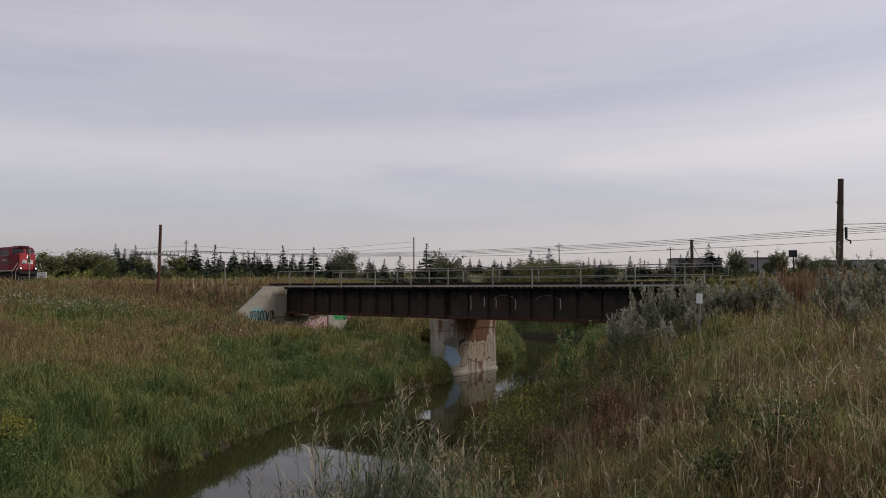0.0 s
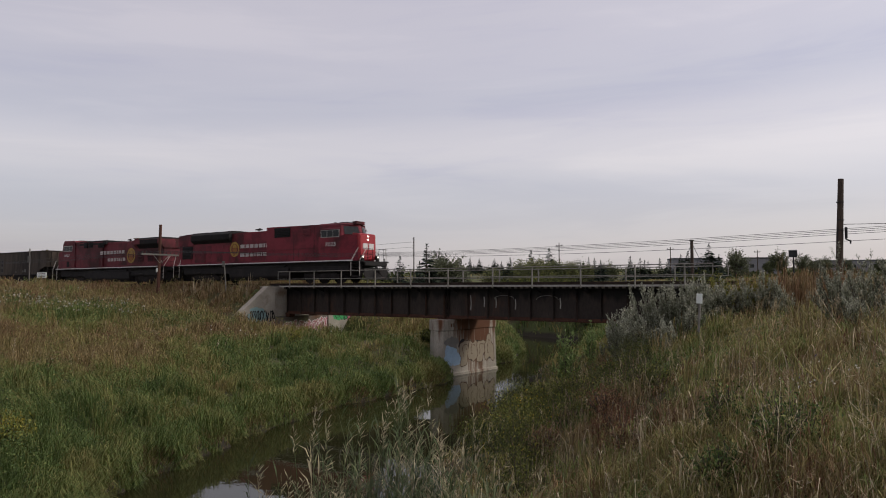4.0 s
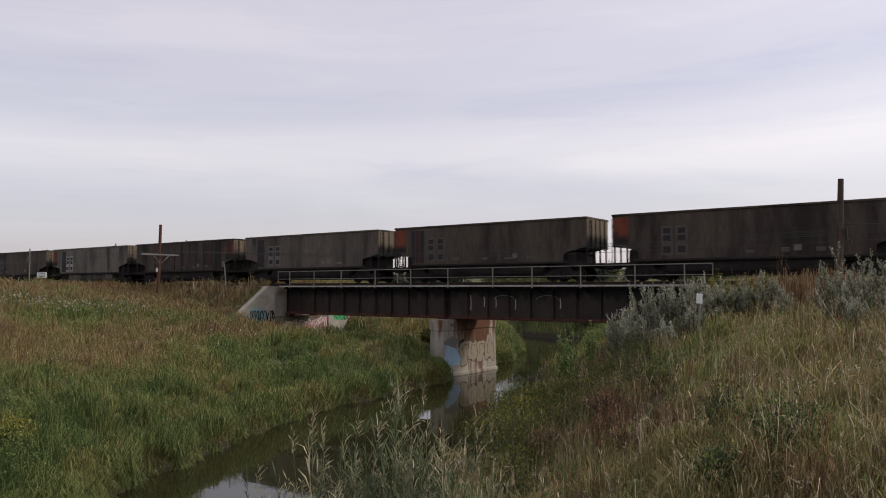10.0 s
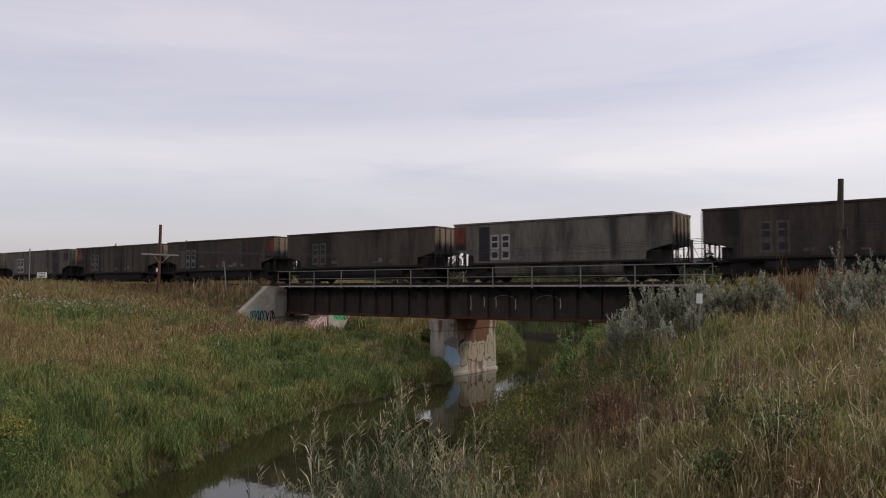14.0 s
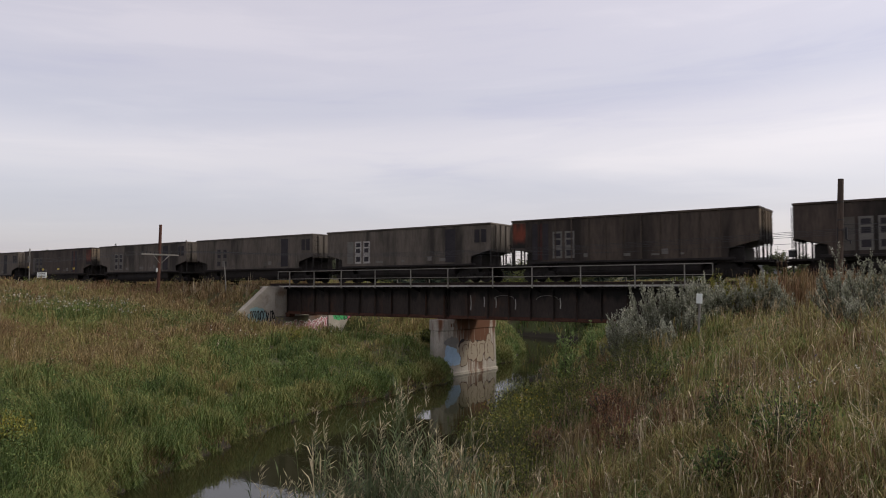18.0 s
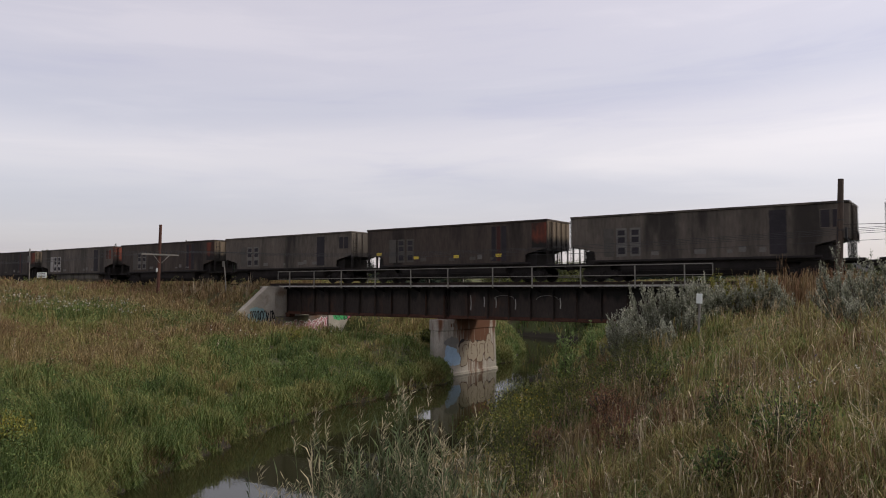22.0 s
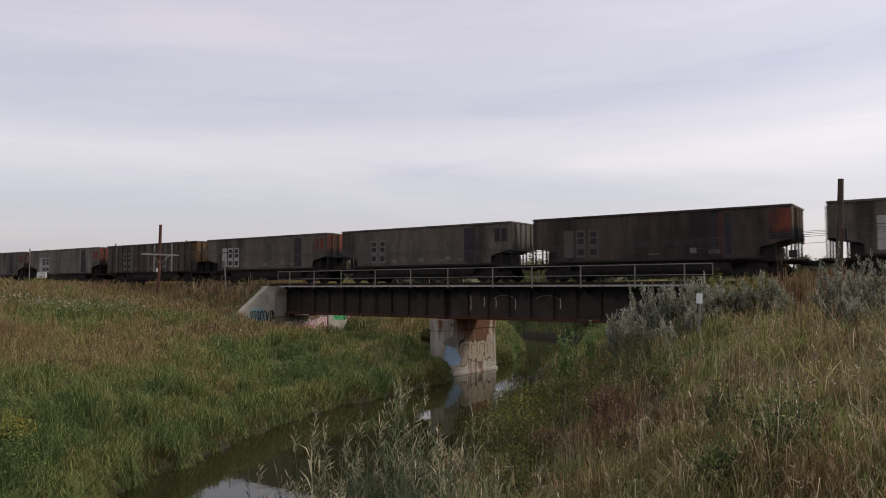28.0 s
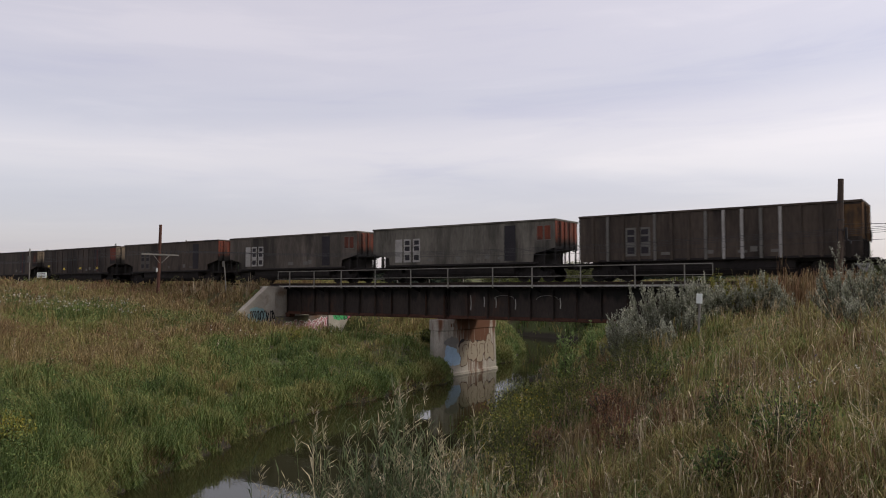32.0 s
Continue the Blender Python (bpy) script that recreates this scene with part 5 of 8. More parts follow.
    number(lo, "7025", 57.9, 2.83, 0.54, -1.515, M["white"], 0.76)
    yl = -1.285
    emblem(lo, 46.85, 2.95, 0.62, yl - 0.02)
    bars(lo, 47.6, 2.98, (1.15, 0.95, 0.95, 0.95, 0.95, 0.5, 0.95, 0.95), 0.4, 0.6, M["worn_white"], -1.29)
    bars(lo, 47.6, 2.26, (1.15, 0.95, 0.95, 0.5, 0.85, 0.5, 0.9), 0.4, 0.6, M["worn_white"], -1.29)
    # roof: horn, fans, exhaust
    bm = tube((48.45, 0, 4.36), (48.45, 0, 4.62), 0.03, sides=6)
    tube((48.1, -0.12, 4.66), (48.8, -0.12, 4.66), 0.04, 0.1, sides=8, bm=bm)
    tube((48.75, 0.12, 4.66), (48.15, 0.12, 4.66), 0.04, 0.1, sides=8, bm=bm)
    part("horn", bm, M["black"], lo)
    for x in (41.9, 43.4, 45.2):
        part("roof_fan", tube((x, 0, 4.56), (x, 0, 4.66), 0.62, sides=20), M["black"], lo)
    part("exhaust_stack", box(49.7, 50.5, -0.35, 0.35, 4.33, 4.5, 0.04), M["under"], lo)
    part("cab_air_unit", box(57.5, 58.25, -0.7, 0.7, 4.56, 4.68, 0.04), M["black"], lo)
    part("roof_hatch", box(58.6, 59.5, -0.7, 0.7, 4.56, 4.7, 0.04), M["black"], lo)
    part("antenna", box(57.5, 57.65, -0.08, 0.08, 4.62, 4.8), M["black"], lo)
    side_rail(lo, 41.0, 57.0, 9)
    return lo


def second_loco():
    """The second engine, coupled cab end last."""
    lo = thing("locomotive", "dusty dark red diesel locomotive coupled cab backward", "locomotive", group="engines")
    loco_frame(lo, 16.05, 37.15, (20.3, 33.6), (22.9, 31.1))
    W = 1.4
    P = M["red_dusty"]
    shell(lo, "nose", [(17.05, 1.66), (18.6, 1.66), (18.6, 3.72), (18.3, 3.68), (17.18, 3.55), (17.05, 3.4)], 1.3, P, 0.05)
    shell(lo, "cab", [(18.3, 1.66), (20.9, 1.66), (20.9, 4.55), (18.45, 4.55), (18.22, 3.68)], 1.5, P, 0.05)
    shell(lo, "cab_roof", [(18.35, 4.5), (20.8, 4.5), (20.7, 4.7), (18.55, 4.74)], 1.46, P, 0.04)
    part("roof_hatch", box(18.75, 19.3, -0.5, 0.5, 4.7, 4.8, 0.03), M["black"], lo)
    part("air_unit", box(19.6, 20.5, -0.6, 0.6, 4.68, 4.79, 0.03), M["black"], lo)
    for s in (-1, 1):
        w = part("side_window", box(18.55, 20.35, s * 1.505 - 0.012, s * 1.505 + 0.012, 3.58, 4.18), M["win_frame"], lo, "bare metal framed cab window")
        for i in range(3):
            part("pane", box(18.63 + i * 0.58, 19.15 + i * 0.58, s * 1.512 - 0.014, s * 1.512 + 0.014, 3.63, 4.12), M["cab_glass"], w)
        part("windshield", prism([(18.19, 3.75), (18.24, 3.75), (18.42, 4.4), (18.37, 4.4)], "y", min(s * 0.25, s * 1.3), max(s * 0.25, s * 1.3)), M["cab_glass"], lo)
        part("rain_gutter", box(18.5, 20.6, s * 1.53 - 0.03, s * 1.53 + 0.03, 4.27, 4.31), P, lo)
    part("battery_box_grille", box(19.25, 19.75, -1.512, -1.5, 1.9, 2.5), M["grille"], lo)
    number(lo, "8033", 18.72, 3.0, 0.5, -1.515, M["white"], 0.8)
    shell(lo, "auxiliary_cab", [(20.8, 1.66), (26.15, 1.66), (26.15, 4.48), (20.8, 4.52)], W, P, 0.05)
    part("roof_soot_panel", prism([(-W - 0.015, 4.12), (-W + 0.02, 4.54), (W - 0.02, 4.54), (W + 0.015, 4.12)], "x", 21.6, 26.75), M["grille"], lo, "sooty dark roof panel")
    louvre(lo, "louvre", 22.5, 23.3, 3.85, 4.4, -W - 0.02, 5, M["grille"])
    louvre(lo, "louvre", 23.45, 24.25, 3.85, 4.4, -W - 0.01, 5, M["grille"])
    louvre(lo, "louvre", 25.2, 26.4, 3.8, 4.3, -W - 0.01, 5, M["grille"])
    shell(lo, "engine_hood", [(26.1, 1.66), (32.2, 1.66), (32.2, 4.3), (26.1, 4.3)], W - 0.17, P, 0.04)
    hood_ribs(lo, 26.7, 32.1, 1.9, 4.15, W - 0.17, 0.9, P)
    stack = part("exhaust_stack", box(30.22, 30.85, -0.45, 0.45, 4.28, 4.62, 0.03), M["red_dusty"], lo, "rusty exhaust stack")
    part("rim", box(30.15, 30.92, -0.52, 0.52, 4.58, 4.64, 0.02), M["car_tan"], stack, "tan scorched rim")
    bm = tube((28.75, 0, 4.3), (28.75, 0, 4.5), 0.03, sides=6)
    tube((28.5, -0.1, 4.55), (29.0, -0.1, 4.57), 0.04, 0.1, sides=8, bm=bm)
    tube((28.95, 0.12, 4.53), (28.52, 0.12, 4.53), 0.04, 0.09, sides=8, bm=bm)
    part("horn", bm, M["black"], lo)
    shell(lo, "radiator_cab", [(32.0, 1.66), (36.35, 1.66), (36.35, 3.6), (32.0, 3.6)], W - 0.15, P, 0.04)
    for s in (-1, 1):
        part("radiator_wing", prism([(s * 1.2, 3.45), (s * 1.6, 3.9), (s * 1.6, 4.3), (0, 4.36), (0, 3.45)], "x", 31.85, 36.45, 0.03), P, lo)
        part("radiator_screen", box(33.0, 35.9, min(s * 1.61, s * 1.6), max(s * 1.61, s * 1.6), 3.88, 4.28), M["grille"], lo)
        # thin dark sheet added for the shade under the wing
        part("wing_shadow_plate", prism([(s * 1.215, 3.44), (s * 1.605, 3.88), (s * 1.615, 3.88), (s * 1.225, 3.44)], "x", 32.4, 35.9), M["grille"], lo)
    part("radiator_roof", prism([(-1.5, 4.3), (1.5, 4.3), (1.3, 4.52), (-1.3, 4.52)], "x", 32.5, 36.0, 0.03), M["black"], lo)
    for x0 in (32.3, 33.9, 35.0):
        louvre(lo, "hood_grille", x0, x0 + 0.9, 2.2, 3.2, -W + 0.13, 7, M["red_grille"])
    yl = -1.245
    emblem(lo, 31.05, 2.85, 0.72, yl - 0.02)
    bars(lo, 25.72, 3.03, (1.25, 1.1, 1.1, 1.1, 1.1, 0.55, 1.1, 1.1), 0.44, 0.54, M["worn_white"], -W - 0.005)
    bars(lo, 26.85, 2.32, (1.25, 1.1, 1.1, 0.55, 1, 0.55, 1.1), 0.42, 0.5, M["worn_white"], yl)
    part("hood_end_light", box(36.35, 36.42, -0.3, 0.3, 3.95, 4.2, 0.02), M["white"], lo)
    side_rail(lo, 22.0, 35.2, 8)
    return lo


LEAD, SECOND = lead_loco(), second_loco()


def recentre(loco, off, stretch=1.0, fixed=0.0):
    """Move an engine's origin to the middle of its own wheelbase, drawing its length out from one fixed end."""
    seen = set()
    m = Matrix.Translation((fixed - off, 0, 0)) @ Matrix.Diagonal((stretch, 1, 1, 1)) @ Matrix.Translation((-fixed, 0, 0))
    for o in loco.children_recursive:
        if o.location.x != 0:
            o.location.x = fixed + (o.location.x - fixed) * stretch - off
        elif o.data.name not in seen:
            seen.add(o.data.name)
            o.data.transform(m)


recentre(LEAD, 50.0)
recentre(SECOND, 27.0, 1.02, 24.0)


# ---- plants ----
RNG = np.random.default_rng(7)
AHEAD, ASIDE = np.array([-0.5867, 0.8098]), np.array([0.8099, 0.5865])


def patchy(x, y, s, seed):
    """Soft patches between 0 and 1."""
    a = np.sin(x * s + seed) * np.cos(y * s * 1.3 - seed * 0.7) + 0.7 * np.sin((x + y) * s * 1.9 + seed * 2) * np.cos((x - y) * s * 1.6) + 0.4 * np.sin(x * s * 4.1 - y * s * 3.3 + seed)
    return np.clip(0.5 + 0.32 * a, 0, 1)


def scatter(n, lo, hi, d0, d1, rng):
    """Places on the land, thinning out with distance from the path on the creek bank."""
    u = rng.uniform(lo, hi, n)
    d = d0 * (d1 / d0) ** rng.uniform(0, 1, n)
    xy = np.array([0, -41.5]) + (AHEAD + u[:, None] * ASIDE) * d[:, None]
    return xy[:, 0], xy[:, 1], d


def creek_gap(x, y):
    wob = 0.35 * np.sin(y * 0.9) + 0.25 * np.sin(y * 2.3 + 1)
    return np.interp(y, CREEK_Y, CREEK_L) + wob * 0.6 - x, x - np.interp(y, CREEK_Y, CREEK_R) - wob


def stuff(name, arrays, material, label, category):
    v, t, tone = arrays
    return tagged(fast_mesh(name, v, t, material, tone), label, category, kind="stuff")


def tufts(x, y, d, hgt, tone, count, rng, fan=1.0, wide=1.0):
    """Tufts of blades that fan out from one foot each."""
    n = len(x)
    k = np.repeat(np.arange(n), count)
    m = len(k)
    rad = (0.05 + 0.004 * d)[k] * np.sqrt(rng.uniform(0, 1, m))
    ang = rng.uniform(0, 2 * np.pi, m)
    bx, by = x[k] + np.cos(ang) * rad, y[k] + np.sin(ang) * rad
    base = np.stack([bx, by, land(bx, by) - 0.03], 1)
    h = hgt[k] * rng.uniform(0.5, 1.15, m)
    lean = np.abs(rng.normal(0.3, 0.22, m)).clip(0.02, 0.85) * fan
    turn = ang + rng.normal(0, 0.6, m)
    width = (0.006 + 0.00085 * d[k]) * wide * rng.uniform(0.7, 1.3, m)
    a = rng.uniform(0, 2 * np.pi, m)
    side = np.stack([np.cos(a), np.sin(a), np.zeros(m)], 1) * (width / 2)[:, None]
    out = np.stack([np.cos(turn), np.sin(turn), np.zeros(m)], 1) * (lean * h)[:, None]
    up = np.zeros((m, 3))
    up[:, 2] = h
    mid = base + up * 0.6 + out * 0.3
    tip = base + up * np.sqrt(np.clip(1 - (lean * 0.8) ** 2, 0.1, 1))[:, None] + out
    v = np.stack([base - side, base + side, mid - side * 0.85, mid + side * 0.85, tip], 1).reshape(-1, 3)
    q = np.arange(m)[:, None] * 5
    t = np.concatenate([q + [0, 1, 3], q + [0, 3, 2], q + [2, 3, 4]], 1).reshape(-1, 3)
    tn = (tone[k] + rng.normal(0, 0.06, m)).clip(0, 1)
    return v, t, np.repeat(tn, 5)


def weeds(x, y, d, hgt, tone, count, rng, size=0.06, girth=0.12):
    """Leafy weeds: leaves heaped round a short stem."""
    n = len(x)
    k = np.repeat(np.arange(n), count)
    m = len(k)
    f = rng.uniform(0.1, 1, m)
    rad = (girth + 0.004 * d)[k] * (1.15 - 0.7 * f) * np.sqrt(rng.uniform(0, 1, m))
    ang = rng.uniform(0, 2 * np.pi, m)
    base = np.stack([x[k] + np.cos(ang) * rad, y[k] + np.sin(ang) * rad, np.zeros(m)], 1)
    base[:, 2] = land(x, y)[k] + hgt[k] * f
    way = np.stack([np.cos(ang), np.sin(ang), rng.normal(0.35, 0.4, m)], 1)
    way /= np.linalg.norm(way, axis=1, keepdims=True)
    ln = size * (1 + 0.02 * d[k]) * rng.uniform(0.7, 1.4, m)
    return leaf_arrays(base, way, ln, ln * 0.42, (tone[k] + rng.normal(0, 0.08, m)).clip(0, 1), rng)


def on_grass(x, y):
    l, r = creek_gap(x, y)
    clear = (np.abs(y) > 1.95) | ((x > -44.4) & (x < -11))
    wall = ((x > -45.5) & (x < -44.3) & (y > -7.7) & (y < 8.6)) | ((x > -29.8) & (x < -27.8) & (np.abs(y) < 4))
    return clear & ~wall & ((l > -0.12) | (r > -0.1)) & (np.hypot(x, y + 41.5) > 2.4), l, r


def tussocks(x, y, d, rad, hgt, tone, count, rng, wide=1.0, droop=0.55, flow=0.0, simple=False):
    """Tussocks of long blades that rise, arch over and hang at the tips; flow combs them towards the creek."""
    n = len(x)
    k = np.repeat(np.arange(n), count)
    m = len(k)
    ang = rng.uniform(0, 2 * np.pi, m)
    rr = rad[k] * 0.45 * np.sqrt(rng.uniform(0, 1, m))
    bx, by = x[k] + np.cos(ang) * rr, y[k] + np.sin(ang) * rr
    base = np.stack([bx, by, land(bx, by) - 0.03], 1)
    turn = ang + rng.normal(0, 0.5, m)
    way = np.stack([np.cos(turn), np.sin(turn), np.zeros(m)], 1)
    h = (hgt[k] * rng.uniform(0.55, 1.15, m))[:, None]
    comb = -0.45 + 0.9 * np.sin(x * 0.9 + 1.7 * np.sin(y * 0.6)) + rng.normal(0, 0.35, n)
    comb = np.stack([np.cos(comb), np.sin(comb), np.zeros(n)], 1)[k] * h * flow
    reach = (rad[k] * rng.uniform(0.15, 1.1, m) ** 1.2)[:, None]
    up = np.array([0, 0, 1.0])
    fall = rng.uniform(0.0, droop, m)[:, None]
    a = rng.uniform(0, 2 * np.pi, m)
    side = np.stack([np.cos(a), np.sin(a), np.zeros(m)], 1) * ((0.005 + 0.00075 * d[k]) * wide * rng.uniform(0.6, 1.3, m) / 2)[:, None]
    p1 = base + up * h * 0.68 + way * reach * 0.2 + comb * 0.25
    p2 = base + up * h * (1.0 - 0.25 * fall) + way * reach * 0.6 + comb * 0.65
    tip = base + up * h * (1.05 - fall) + way * reach * 1.05 + comb
    tone = (tone[k] + rng.normal(0, 0.04, m)).clip(0.01, 0.99)
    if simple:
        v = np.stack([base - side, base + side, p2 - side * 0.8, p2 + side * 0.8, tip], 1).reshape(-1, 3)
        q = np.arange(m)[:, None] * 5
        return v, np.concatenate([q + f for f in ([0, 1, 3], [0, 3, 2], [2, 3, 4])], 1).reshape(-1, 3), np.repeat(tone, 5)
    v = np.stack([base - side * 0.8, base + side * 0.8, p1 - side, p1 + side, p2 - side * 0.7, p2 + side * 0.7, tip], 1).reshape(-1, 3)
    q = np.arange(m)[:, None] * 7
    t = np.concatenate([q + f for f in ([0, 1, 3], [0, 3, 2], [2, 3, 5], [2, 5, 4], [4, 5, 6])], 1).reshape(-1, 3)
    return v, t, np.repeat(tone, 7)


# stands of one growth: x, y, half width, half depth, dryness, leafiness, height
LEFT_STANDS = ((-59.5, -5.9, 17.7, 10.1, 0.8, 0.2, 0.7),
    (-44.3, -19.3, 2.7, 4.6, 0.14, 0.65, 0.8),
    (-57.7, -13.1, 2.5, 2.9, 0.3, 0.3, 0.6),
    (-43.7, -10.7, 2.9, 2.8, 0.33, 0.1, 0.5),
    (-30.9, -23.2, 2.5, 3.6, 0.7, 0.02, 0.8),
    (-32.6, -25.8, 3.4, 3.8, 0.58, 0.1, 0.75),
    (-28.5, -20.8, 2.2, 3.3, 0.5, 0.1, 0.75),
    (-25.0, -28.9, 1.5, 0.9, 0.38, 0.02, 0.7),
    (-23.0, -28.3, 2.3, 0.7, 0.16, 0.05, 0.8),
    (-24.2, -22.3, 1.7, 1.0, 0.34, 0.02, 0.8),
    (-22.1, -26.1, 2.3, 1.2, 0.36, 0.02, 0.7),
    (-19.9, -31.6, 2.1, 1.1, 0.2, 0.12, 0.75),
    (-31.5, -16.2, 1.9, 4.3, 0.14, 0.5, 0.6),
    (-30.0, -9.0, 1.7, 2.1, 0.5, 0.25, 0.6))
RIGHT_STANDS = ((-3.4, -23.0, 2.9, 5.1, 0.5, 0.04, 0.8),
    (-10.2, -16.2, 1.6, 4.9, 0.06, 0.85, 0.7),
    (-9.9, -18.6, 1.0, 3.0, 0.93, 0.6, 0.8),
    (-5.8, -23.1, 0.7, 2.6, 0.3, 0.0, 0.8),
    (-2.5, -28.6, 0.7, 1.0, 0.03, 0.8, 0.5),
    (-3.4, -29.0, 0.5, 0.5, 0.05, 0.8, 0.4),
    (-14.8, -15.4, 1.2, 7.2, 0.1, 0.9, 0.8),
    (-10.2, -23.4, 0.6, 1.2, 0.92, 0.7, 0.7),
    (-13.7, -9.3, 2.0, 3.0, 0.9, 0.55, 0.7),
    (-6.8, -23.4, 0.9, 1.1, 0.88, 0.5, 0.75),
    (-4.0, -29.1, 0.4, 0.5, 0.34, 0, 0.7),
    (-7.4, -25.0, 1.0, 1.7, 0.5, 0.05, 0.8),
    (-5.5, -25.7, 0.8, 1.6, 0.6, 0.1, 0.8),
    (-1.6, -28.8, 0.8, 1.6, 0.5, 0.1, 0.8),
    (-8.8, -12.2, 1.4, 2.2, 0.4, 0.05, 1.5),
    (-15.0, -8.0, 1.5, 3.4, 0.94, 0.5, 0.8),
    (-11.4, -15.4, 1.3, 2.6, 0.9, 0.5, 0.8),
    (-4.4, -30.0, 2.6, 2.4, 0.27, 0.08, 0.75),
    (-1.9, -31.9, 1.6, 0.7, 0.16, 0.0, 0.75),
    (-7.6, -17.6, 1.3, 2.4, 0.2, 0.1, 0.8),
    (-4.6, -21.6, 0.9, 1.6, 0.24, 0.15, 0.8))


def growth(x, y, stands, tone, leafy, hgt):
    """Dryness, leafiness and height of the growth at each place, blended from stand to stand."""
    wx, wy = x + 0.7 * np.sin(y * 1.1 + 0.6 * x) + 0.4 * np.sin(y * 2.9), y + 0.7 * np.sin(x * 1.2 - 0.5 * y) + 0.4 * np.sin(x * 3.1)
    for sx, sy, across, along, st, sl, sh in stands:
        da = ((wx - sx) * ASIDE[0] + (wy - sy) * ASIDE[1]) / across
        dl = ((wx - sx) * AHEAD[0] + (wy - sy) * AHEAD[1]) / along
        w = 0.85 * np.exp(-((da ** 2 + dl ** 2) * 0.7) ** 1.2)
        tone, leafy, hgt = tone + (st - tone) * w, leafy + (sl - leafy) * w, hgt + (sh - hgt) * w
    return tone, leafy, hgt


def left_growth(x, y, l):
    p1, p2, p3 = patchy(x, y, 0.33, 1.0), patchy(x, y, 0.13, 3.0), patchy(x, y, 0.9, 5.0)
    dry = smooth(5, 12, l + 4 * (p1 - 0.5))
    tone = 0.1 + 0.14 * p3 + dry * (0.21 + 0.3 * p1 + 0.1 * p2)
    tone = np.where(y > 0, 0.34 + 0.2 * p1, tone)
    tone, leafy, hgt = growth(x, y, LEFT_STANDS, tone, 0.1 + 0.3 * (1 - dry) * (p1 < 0.4) + 0.25 * (x > -33), 0.5 + 0.25 * p3)
    shade = (np.abs(y) < 3) & (x > -44.6) & (x < -11)
    low = shade | ((x > -46) & (x < -40.5) & (y > -7.5) & (y < 7.5))
    return tone, leafy, hgt * np.where(low, 0.5, 1.0) * (0.55 + 0.45 * smooth(0.2, 1.6, l))


def meadow():
    rng = RNG
    # the bank across the creek: tussocks over a low sward
    x, y, d = scatter(15500, -0.68, 0.3, 12, 100, rng)
    ok, l, r = on_grass(x, y)
    ok &= l > 0.18
    x, y, d, l = x[ok], y[ok], d[ok], l[ok]
    tone, leafy, hgt = left_growth(x, y, l)
    tone = tone + rng.normal(0, 0.075, len(x)) + 0.2 * (patchy(x, y, 1.6, 8.0) - 0.5)
    grassy = rng.uniform(0, 1, len(x)) > leafy
    hgt = hgt * rng.uniform(0.7, 1.3, len(x)) * (0.5 + 0.9 * cushion(x, y))
    for near, count in ((True, 40), (False, 25)):
        k = grassy & ((d < 42) == near)
        stuff("meadow_grass", tussocks(x[k], y[k], d[k], 0.26 + 0.005 * d[k], hgt[k] * (0.86 if near else 1.0), tone[k].clip(0.02, 0.98), count, rng, 0.78, 0.85, 0.4, not near), M["grass"], "arching green, straw and rust-coloured grass tussocks on the creek bank", "grass")
    k = ~grassy
    stuff("bank_weeds", weeds(x[k], y[k], d[k], hgt[k] * 1.15, 0.08 + 0.55 * tone[k].clip(0, 0.5), 60, rng, 0.045, 0.3), M["grass"], "dark leafy weeds among the grass", "weeds")
    x, y, d = scatter(17000, -0.68, 0.3, 12, 110, rng)
    ok, l, r = on_grass(x, y)
    ok &= l > 0.1
    x, y, d, l = x[ok], y[ok], d[ok], l[ok]
    tone, leafy, hgt = left_growth(x, y, l)
    stuff("low_sward", tufts(x, y, d, hgt * rng.uniform(0.5, 0.8, len(x)), (tone + rng.normal(0, 0.12, len(x))).clip(0.02, 0.98), 7, rng, 1.2), M["grass"], "low mixed sward between the tussocks", "grass")
    # grey-green thistles and brown docks in drifts among the dry grass
    for cx, cy, sx, n, lo, hi in ((-50.0, -18.0, 2.2, 130, 0.02, 0.1), (-47.0, -16.2, 1.8, 90, 0.02, 0.1), (-52.5, -17.6, 0.8, 30, 0.9, 0.99), (-41.5, -14.6, 2.0, 90, 0.02, 0.12), (-37.0, -25.0, 0.9, 30, 0.86, 0.98), (-50.6, -21.2, 0.7, 30, 0.9, 0.99), (-35.0, -20.6, 1.1, 40, 0.84, 0.96)):
        wx, wy = rng.normal(cx, sx, n), rng.normal(cy, sx, n)
        stuff("meadow_weeds", weeds(wx, wy, np.hypot(wx, wy + 41.5), rng.uniform(0.6, 1.25, n), rng.uniform(lo, hi, n), 46, rng, 0.045, 0.16), M["grass"], "grey-green thistles in the dry grass" if hi < 0.5 else "brown seeding docks in the dry grass", "weeds")
    # upright seed stems and spikes over the dry part of the bank
    x, y, d = scatter(2800, -0.68, 0.1, 22, 95, rng)
    ok, l, r = on_grass(x, y)
    ok &= l > 4.5
    x, y, d, l = x[ok], y[ok], d[ok], l[ok]
    tone, leafy, hgt = left_growth(x, y, l)
    k = tone > 0.42
    x, y, d, tone, hgt = x[k], y[k], d[k], tone[k], hgt[k]
    stuff("seed_stems", tufts(x, y, d, hgt * rng.uniform(1.0, 1.5, len(x)), tone + rng.normal(0, 0.08, len(x)), 5, rng, 0.7, 0.6), M["grass"], "tall rusty seed stems over the dry grass", "grass")
    # sedge that hangs over the water's edge
    t = rng.uniform(0, 1, 1900)
    yy = -36 + 62 * t
